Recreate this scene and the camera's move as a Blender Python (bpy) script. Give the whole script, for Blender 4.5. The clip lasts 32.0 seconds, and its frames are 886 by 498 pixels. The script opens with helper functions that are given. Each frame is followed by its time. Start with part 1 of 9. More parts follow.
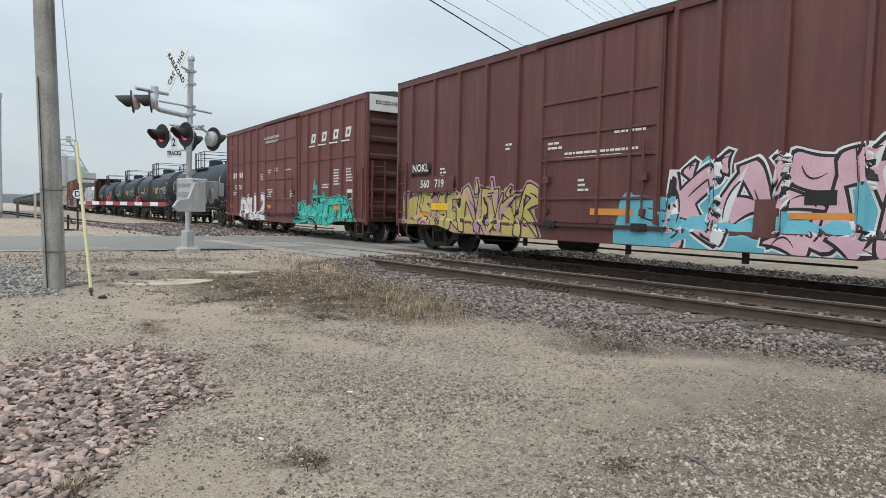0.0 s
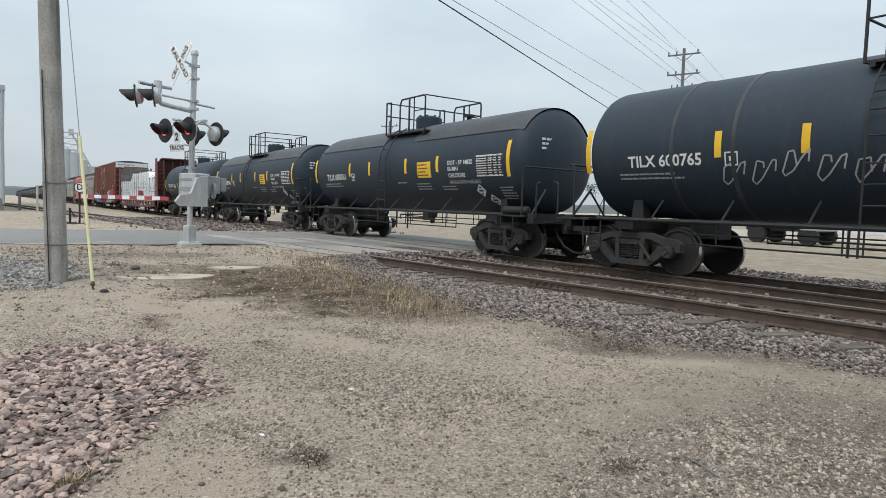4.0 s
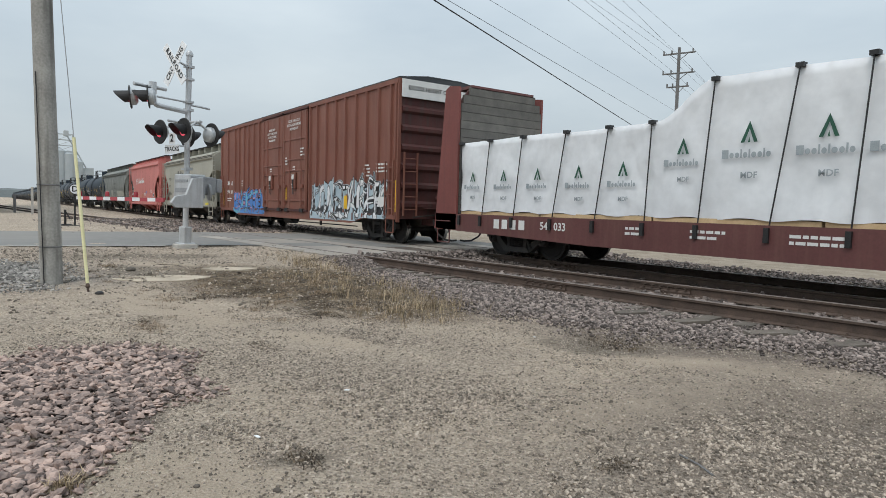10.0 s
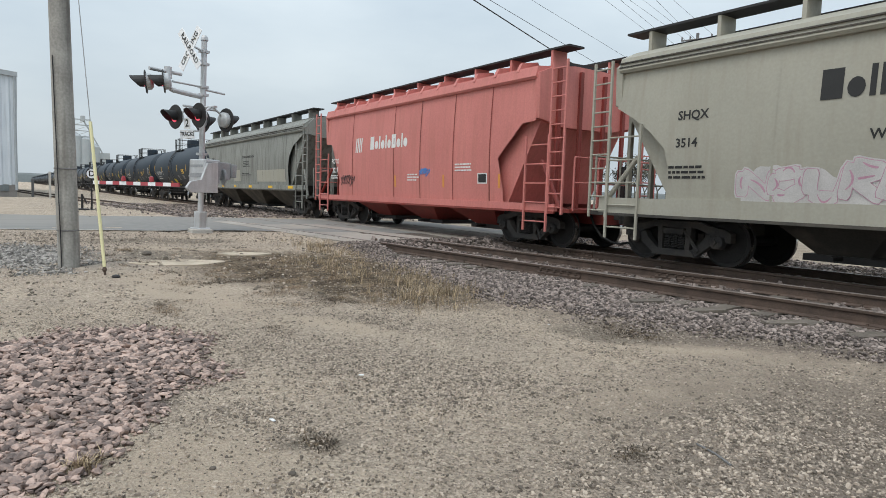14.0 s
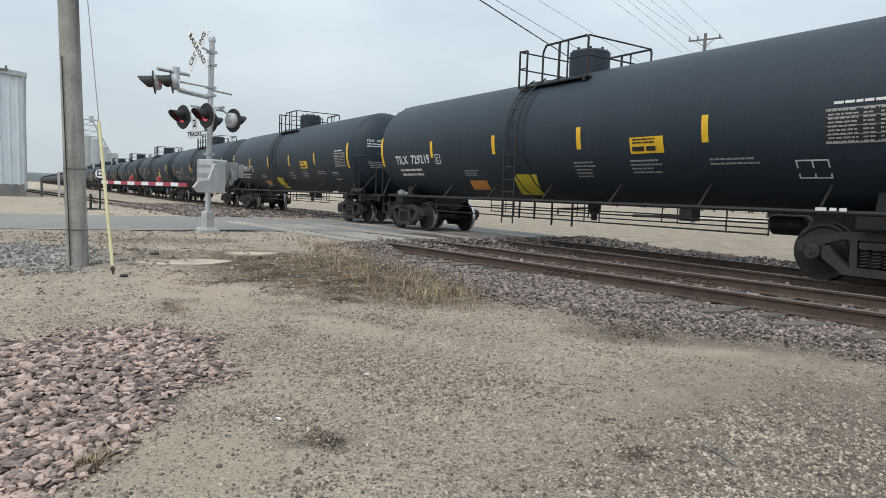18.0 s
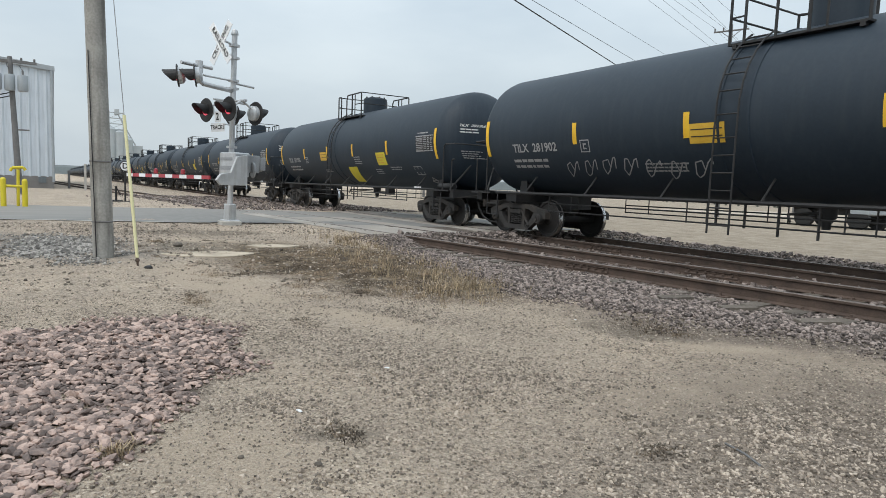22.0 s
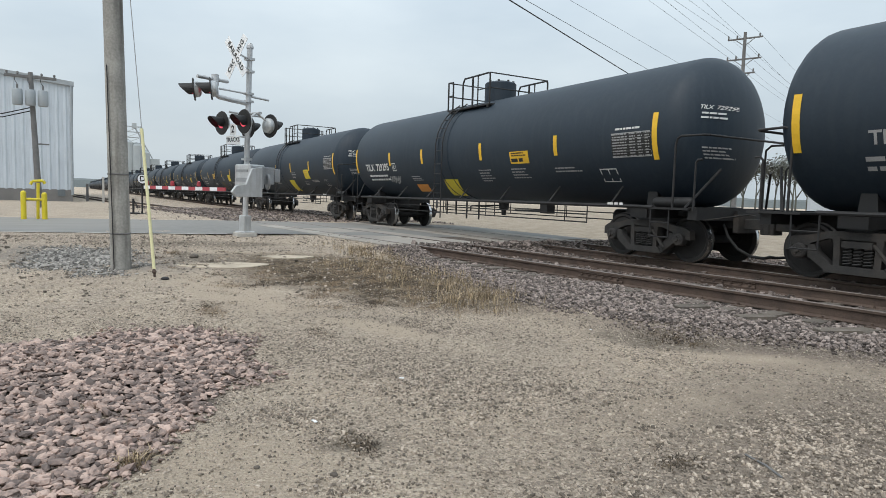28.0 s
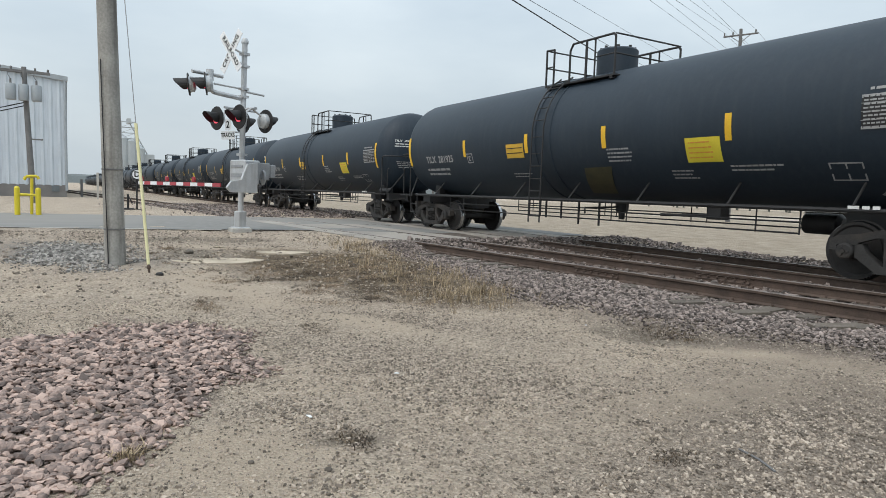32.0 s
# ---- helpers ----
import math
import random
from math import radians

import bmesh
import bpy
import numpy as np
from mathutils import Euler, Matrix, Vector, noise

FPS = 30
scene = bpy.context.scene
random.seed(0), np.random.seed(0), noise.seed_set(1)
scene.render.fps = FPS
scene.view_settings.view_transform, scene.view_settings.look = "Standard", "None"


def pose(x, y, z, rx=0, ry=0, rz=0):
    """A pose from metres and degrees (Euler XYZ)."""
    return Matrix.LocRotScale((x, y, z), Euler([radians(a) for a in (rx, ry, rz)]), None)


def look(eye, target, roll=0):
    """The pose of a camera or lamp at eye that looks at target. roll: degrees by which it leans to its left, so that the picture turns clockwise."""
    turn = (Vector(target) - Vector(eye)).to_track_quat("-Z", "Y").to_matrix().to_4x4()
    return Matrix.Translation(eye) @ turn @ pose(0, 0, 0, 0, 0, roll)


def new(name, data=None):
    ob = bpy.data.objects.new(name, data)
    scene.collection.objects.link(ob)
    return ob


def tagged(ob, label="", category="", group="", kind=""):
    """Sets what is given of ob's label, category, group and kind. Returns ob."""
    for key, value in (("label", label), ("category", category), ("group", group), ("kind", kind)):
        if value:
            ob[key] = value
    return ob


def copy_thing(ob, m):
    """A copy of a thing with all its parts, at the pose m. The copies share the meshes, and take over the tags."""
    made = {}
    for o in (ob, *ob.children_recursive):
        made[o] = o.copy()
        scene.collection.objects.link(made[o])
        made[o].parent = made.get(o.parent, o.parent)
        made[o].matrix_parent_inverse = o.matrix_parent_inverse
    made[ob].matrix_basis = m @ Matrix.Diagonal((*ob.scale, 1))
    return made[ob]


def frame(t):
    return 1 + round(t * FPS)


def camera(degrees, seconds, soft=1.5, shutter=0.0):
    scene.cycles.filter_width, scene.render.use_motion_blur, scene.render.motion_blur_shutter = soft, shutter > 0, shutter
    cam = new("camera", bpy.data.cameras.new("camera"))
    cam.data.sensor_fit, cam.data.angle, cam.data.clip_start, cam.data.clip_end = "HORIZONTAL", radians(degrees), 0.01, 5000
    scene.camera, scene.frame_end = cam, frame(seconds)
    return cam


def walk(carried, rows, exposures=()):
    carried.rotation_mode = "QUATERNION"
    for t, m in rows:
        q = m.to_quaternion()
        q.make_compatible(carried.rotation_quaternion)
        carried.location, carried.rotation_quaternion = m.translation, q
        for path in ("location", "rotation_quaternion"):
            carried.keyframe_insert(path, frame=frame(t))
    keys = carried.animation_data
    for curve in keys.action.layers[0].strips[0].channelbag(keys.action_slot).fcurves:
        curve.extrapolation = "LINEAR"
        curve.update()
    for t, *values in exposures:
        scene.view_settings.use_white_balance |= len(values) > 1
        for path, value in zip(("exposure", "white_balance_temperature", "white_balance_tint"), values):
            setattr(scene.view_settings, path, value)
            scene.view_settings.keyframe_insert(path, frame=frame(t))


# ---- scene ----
cam = camera(70.14, 32.0, soft=0.8)
PATH = [
    (0.0, pose(0.031, -0.002, 1.349, 86.52, -1.09, 55.09)),
    (0.5, pose(0.019, -0.007, 1.356, 85.99, -1.28, 55.83)),
    (1.0, pose(0.042, -0.004, 1.364, 87.10, -1.38, 55.76)),
    (1.5, pose(0.009, 0.006, 1.354, 86.79, -1.52, 55.31)),
    (2.0, pose(0.025, -0.010, 1.355, 86.08, -1.71, 55.23)),
    (2.5, pose(0.017, -0.009, 1.353, 86.17, -1.88, 55.19)),
    (3.0, pose(0.014, -0.004, 1.358, 86.32, -1.92, 55.35)),
    (3.5, pose(0.019, -0.007, 1.355, 86.42, -1.90, 55.28)),
    (5.5, pose(0.022, -0.015, 1.364, 85.38, -1.20, 55.27)),
    (6.0, pose(0.024, -0.011, 1.369, 85.38, -1.14, 55.68)),
    (6.5, pose(0.033, -0.010, 1.347, 85.57, -1.31, 55.18)),
    (7.0, pose(0.029, -0.008, 1.355, 84.24, -1.08, 55.13)),
    (7.5, pose(0.044, -0.017, 1.367, 85.28, -1.36, 55.42)),
    (8.0, pose(0.029, -0.011, 1.364, 85.34, -1.17, 55.41)),
    (8.5, pose(0.042, -0.017, 1.369, 86.21, -1.51, 55.67)),
    (9.0, pose(0.045, -0.012, 1.372, 86.39, -1.30, 56.32)),
    (9.5, pose(-0.016, 0.009, 1.355, 86.22, -1.54, 56.74)),
    (10.0, pose(0.026, 0.001, 1.357, 86.30, -1.50, 54.92)),
    (10.5, pose(0.010, -0.005, 1.356, 86.76, -1.83, 54.98)),
    (11.0, pose(-0.003, -0.002, 1.349, 86.27, -1.78, 55.34)),
    (11.5, pose(0.006, -0.005, 1.354, 86.43, -1.63, 54.76)),
    (12.0, pose(-0.008, 0.002, 1.343, 86.82, -1.97, 54.47)),
    (12.5, pose(-0.005, 0.004, 1.350, 86.45, -1.97, 55.08)),
    (13.0, pose(0.002, 0.000, 1.344, 86.18, -1.85, 55.36)),
    (13.5, pose(-0.004, 0.002, 1.348, 85.23, -1.69, 56.18)),
    (14.0, pose(-0.012, 0.003, 1.343, 85.10, -1.86, 56.11)),
    (14.5, pose(-0.000, 0.010, 1.349, 85.24, -2.25, 57.02)),
    (16.5, pose(-0.007, 0.005, 1.347, 85.30, -1.79, 56.22)),
    (17.0, pose(-0.010, 0.005, 1.342, 85.61, -2.31, 56.30)),
    (17.5, pose(-0.001, 0.001, 1.352, 85.41, -2.06, 56.06)),
    (18.0, pose(0.003, -0.000, 1.342, 85.11, -1.95, 56.69)),
    (18.5, pose(0.004, 0.005, 1.347, 84.38, -2.17, 57.69)),
    (19.0, pose(-0.004, 0.006, 1.343, 84.76, -2.07, 57.60)),
    (19.5, pose(-0.006, 0.013, 1.345, 84.86, -1.74, 58.30)),
    (20.0, pose(-0.012, 0.005, 1.352, 85.03, -1.51, 59.03)),
    (20.5, pose(-0.010, 0.024, 1.343, 84.70, -1.52, 59.30)),
    (21.0, pose(-0.013, 0.007, 1.347, 83.89, -2.16, 59.57)),
    (21.5, pose(-0.006, 0.006, 1.344, 84.70, -2.03, 60.04)),
    (22.0, pose(-0.015, 0.003, 1.347, 84.43, -2.13, 58.51)),
    (22.5, pose(-0.014, -0.001, 1.335, 83.16, -1.34, 59.02)),
    (23.0, pose(-0.022, 0.010, 1.348, 84.18, -1.32, 59.77)),
    (23.5, pose(-0.009, 0.004, 1.331, 84.69, -1.61, 59.47)),
    (24.0, pose(-0.019, 0.004, 1.341, 85.01, -1.74, 60.16)),
    (24.5, pose(-0.031, 0.008, 1.348, 84.33, -2.22, 60.52)),
    (25.0, pose(-0.024, -0.007, 1.337, 84.83, -2.33, 60.29)),
    (25.5, pose(-0.017, 0.000, 1.345, 84.41, -2.35, 60.30)),
    (27.5, pose(-0.003, 0.004, 1.356, 85.10, -1.77, 60.00)),
    (28.0, pose(-0.018, -0.001, 1.342, 85.33, -1.73, 59.71)),
    (28.5, pose(-0.030, 0.011, 1.347, 84.48, -1.47, 60.74)),
    (29.0, pose(-0.025, 0.006, 1.347, 84.67, -1.63, 59.75)),
    (29.5, pose(-0.013, 0.010, 1.342, 84.90, -1.98, 60.25)),
    (30.0, pose(-0.026, -0.005, 1.335, 84.91, -2.22, 59.10)),
    (30.5, pose(-0.028, 0.002, 1.347, 85.26, -2.20, 59.40)),
    (31.0, pose(-0.029, -0.004, 1.354, 85.31, -2.08, 58.28)),
    (31.5, pose(-0.032, -0.005, 1.344, 84.52, -1.59, 58.67)),
    (32.0, pose(-0.020, 0.006, 1.334, 85.00, -1.81, 59.34)),
]
walk(cam, PATH, [(0, -0.05), (8.3, -0.04), (9, -0.28), (10, -0.20), (13, -0.08), (15, -0.04), (32, -0.04)])

# ---- daylight: overcast, a veiled sun high behind the viewer ----
world = bpy.data.worlds.new("overcast_sky")
scene.world = world
world.use_nodes = True
wn = world.node_tree
wn.nodes.clear()
sky = wn.nodes.new("ShaderNodeTexSky")
sky.sky_type, sky.sun_disc = "NISHITA", False
sky.sun_elevation, sky.sun_rotation = radians(48), radians(200)
sky.air_density, sky.dust_density = 1.5, 4.0
dim = wn.nodes.new("ShaderNodeVectorMath")
dim.operation = "SCALE"
dim.inputs["Scale"].default_value = 0.10
wn.links.new(sky.outputs["Color"], dim.inputs[0])
wco = wn.nodes.new("ShaderNodeTexCoord")
wmap = wn.nodes.new("ShaderNodeMapping")
wmap.inputs["Scale"].default_value = (1.0, 1.0, 3.2)
wn.links.new(wco.outputs["Generated"], wmap.inputs["Vector"])
wno = wn.nodes.new("ShaderNodeTexNoise")
wno.inputs["Scale"].default_value, wno.inputs["Detail"].default_value = 2.2, 5.0
wn.links.new(wmap.outputs["Vector"], wno.inputs["Vector"])
wra = wn.nodes.new("ShaderNodeValToRGB")
wra.color_ramp.elements[0].position, wra.color_ramp.elements[0].color = 0.32, (0.54, 0.632, 0.708, 1)
wra.color_ramp.elements[1].position, wra.color_ramp.elements[1].color = 0.66, (0.685, 0.772, 0.828, 1)
wn.links.new(wno.outputs["Fac"], wra.inputs["Fac"])
wmx = wn.nodes.new("ShaderNodeMix")
wmx.data_type = "RGBA"
wmx.inputs["Factor"].default_value = 0.88
wn.links.new(dim.outputs["Vector"], wmx.inputs[6])
wn.links.new(wra.outputs["Color"], wmx.inputs[7])
# an overcast sky is brightest overhead
wsep = wn.nodes.new("ShaderNodeSeparateXYZ")
wn.links.new(wco.outputs["Generated"], wsep.inputs[0])
wup = wn.nodes.new("ShaderNodeMapRange")
wup.inputs["From Min"].default_value, wup.inputs["From Max"].default_value = 0.0, 1.0
wup.inputs["To Min"].default_value, wup.inputs["To Max"].default_value = 0.95, 2.1
wn.links.new(wsep.outputs["Z"], wup.inputs["Value"])
wbg = wn.nodes.new("ShaderNodeBackground")
wn.links.new(wup.outputs["Result"], wbg.inputs["Strength"])
wout = wn.nodes.new("ShaderNodeOutputWorld")
wn.links.new(wmx.outputs[2], wbg.inputs["Color"])
wn.links.new(wbg.outputs["Background"], wout.inputs["Surface"])

sun = new("sun", bpy.data.lights.new("sun", "SUN"))
sun.data.energy, sun.data.angle, sun.data.color = 1.35, radians(25), (1.0, 0.95, 0.90)
sun.matrix_world = look((0, 0, 60), (-24, 34, 0))


# ---- materials ----
def stuff(name, c1, c2, scale=3.0, rough=0.7, metal=0.0, bump=0.1, fine=40.0, streak=0.0, dirt=None, dirt_amount=0.0, vary=0.0, spec=0.5, space="Object"):
    """Procedural surface: two tones in broad patches and fine grain, optional downward streaks and dirt."""
    m = bpy.data.materials.new(name)
    m.use_nodes = True
    nt = m.node_tree
    n, l = nt.nodes, nt.links
    b = n["Principled BSDF"]
    co = n.new("ShaderNodeTexCoord")
    broad = n.new("ShaderNodeTexNoise")
    broad.inputs["Scale"].default_value, broad.inputs["Detail"].default_value = scale, 6.0
    grain = n.new("ShaderNodeTexNoise")
    grain.inputs["Scale"].default_value, grain.inputs["Detail"].default_value = fine, 4.0
    for x in (broad, grain):
        l.new(co.outputs[space], x.inputs["Vector"])
    add = n.new("ShaderNodeMath")
    add.operation = "MULTIPLY_ADD"
    add.inputs[1].default_value = 0.45
    l.new(grain.outputs["Fac"], add.inputs[0])
    half = n.new("ShaderNodeMath")
    half.operation = "MULTIPLY"
    half.inputs[1].default_value = 0.55
    l.new(broad.outputs["Fac"], half.inputs[0])
    l.new(half.outputs[0], add.inputs[2])
    ramp = n.new("ShaderNodeValToRGB")
    ramp.color_ramp.elements[0].position, ramp.color_ramp.elements[0].color = 0.36, (*c1, 1)
    ramp.color_ramp.elements[1].position, ramp.color_ramp.elements[1].color = 0.64, (*c2, 1)
    if vary < 0:
        isle = n.new("ShaderNodeNewGeometry")
        own = n.new("ShaderNodeMath")
        own.operation = "MULTIPLY_ADD"
        own.inputs[1].default_value = 0.30
        lowered = n.new("ShaderNodeMath")
        lowered.operation = "ADD"
        lowered.inputs[1].default_value = -0.15
        l.new(isle.outputs["Random Per Island"], own.inputs[0])
        l.new(add.outputs[0], own.inputs[2])
        l.new(own.outputs[0], lowered.inputs[0])
        l.new(lowered.outputs[0], ramp.inputs["Fac"])
    else:
        l.new(add.outputs[0], ramp.inputs["Fac"])
    col = ramp.outputs["Color"]
    if dirt is not None:
        mp = n.new("ShaderNodeMapping")
        mp.inputs["Scale"].default_value = (5.0, 5.0, 0.35) if streak else (1.3, 1.3, 1.3)
        l.new(co.outputs[space], mp.inputs["Vector"])
        dn = n.new("ShaderNodeTexNoise")
        dn.inputs["Scale"].default_value, dn.inputs["Detail"].default_value = (1.6 if streak else 1.1), 7.0
        l.new(mp.outputs["Vector"], dn.inputs["Vector"])
        dr = n.new("ShaderNodeValToRGB")
        dr.color_ramp.elements[0].position, dr.color_ramp.elements[0].color = 0.48, (0, 0, 0, 1)
        dr.color_ramp.elements[1].position, dr.color_ramp.elements[1].color = 0.75, (dirt_amount,) * 3 + (1,)
        l.new(dn.outputs["Fac"], dr.inputs["Fac"])
        mx = n.new("ShaderNodeMix")
        mx.data_type = "RGBA"
        l.new(dr.outputs["Color"], mx.inputs["Factor"])
        l.new(col, mx.inputs[6])
        mx.inputs[7].default_value = (*dirt, 1)
        col = mx.outputs[2]
    if vary:
        oi = n.new("ShaderNodeObjectInfo" if vary > 0 else "ShaderNodeNewGeometry")
        hv = n.new("ShaderNodeHueSaturation")
        mr = n.new("ShaderNodeMapRange")
        mr.inputs["To Min"].default_value, mr.inputs["To Max"].default_value = 1 - abs(vary), 1 + abs(vary)
        l.new(oi.outputs["Random" if vary > 0 else "Random Per Island"], mr.inputs["Value"])
        l.new(mr.outputs["Result"], hv.inputs["Value"])
        l.new(col, hv.inputs["Color"])
        col = hv.outputs["Color"]
    l.new(col, b.inputs["Base Color"])
    b.inputs["Roughness"].default_value, b.inputs["Metallic"].default_value = rough, metal
    b.inputs["Specular IOR Level"].default_value = spec
    if bump:
        bp = n.new("ShaderNodeBump")
        bp.inputs["Strength"].default_value, bp.inputs["Distance"].default_value = bump, 0.01
        l.new(add.outputs[0], bp.inputs["Height"])
        l.new(bp.outputs["Normal"], b.inputs["Normal"])
    return m


def glow(name, color, strength):
    m = bpy.data.materials.new(name)
    m.use_nodes = True
    b = m.node_tree.nodes["Principled BSDF"]
    b.inputs["Base Color"].default_value = (*color, 1)
    b.inputs["Emission Color"].default_value = (*color, 1)
    b.inputs["Emission Strength"].default_value = strength
    b.inputs["Roughness"].default_value = 0.25
    return m


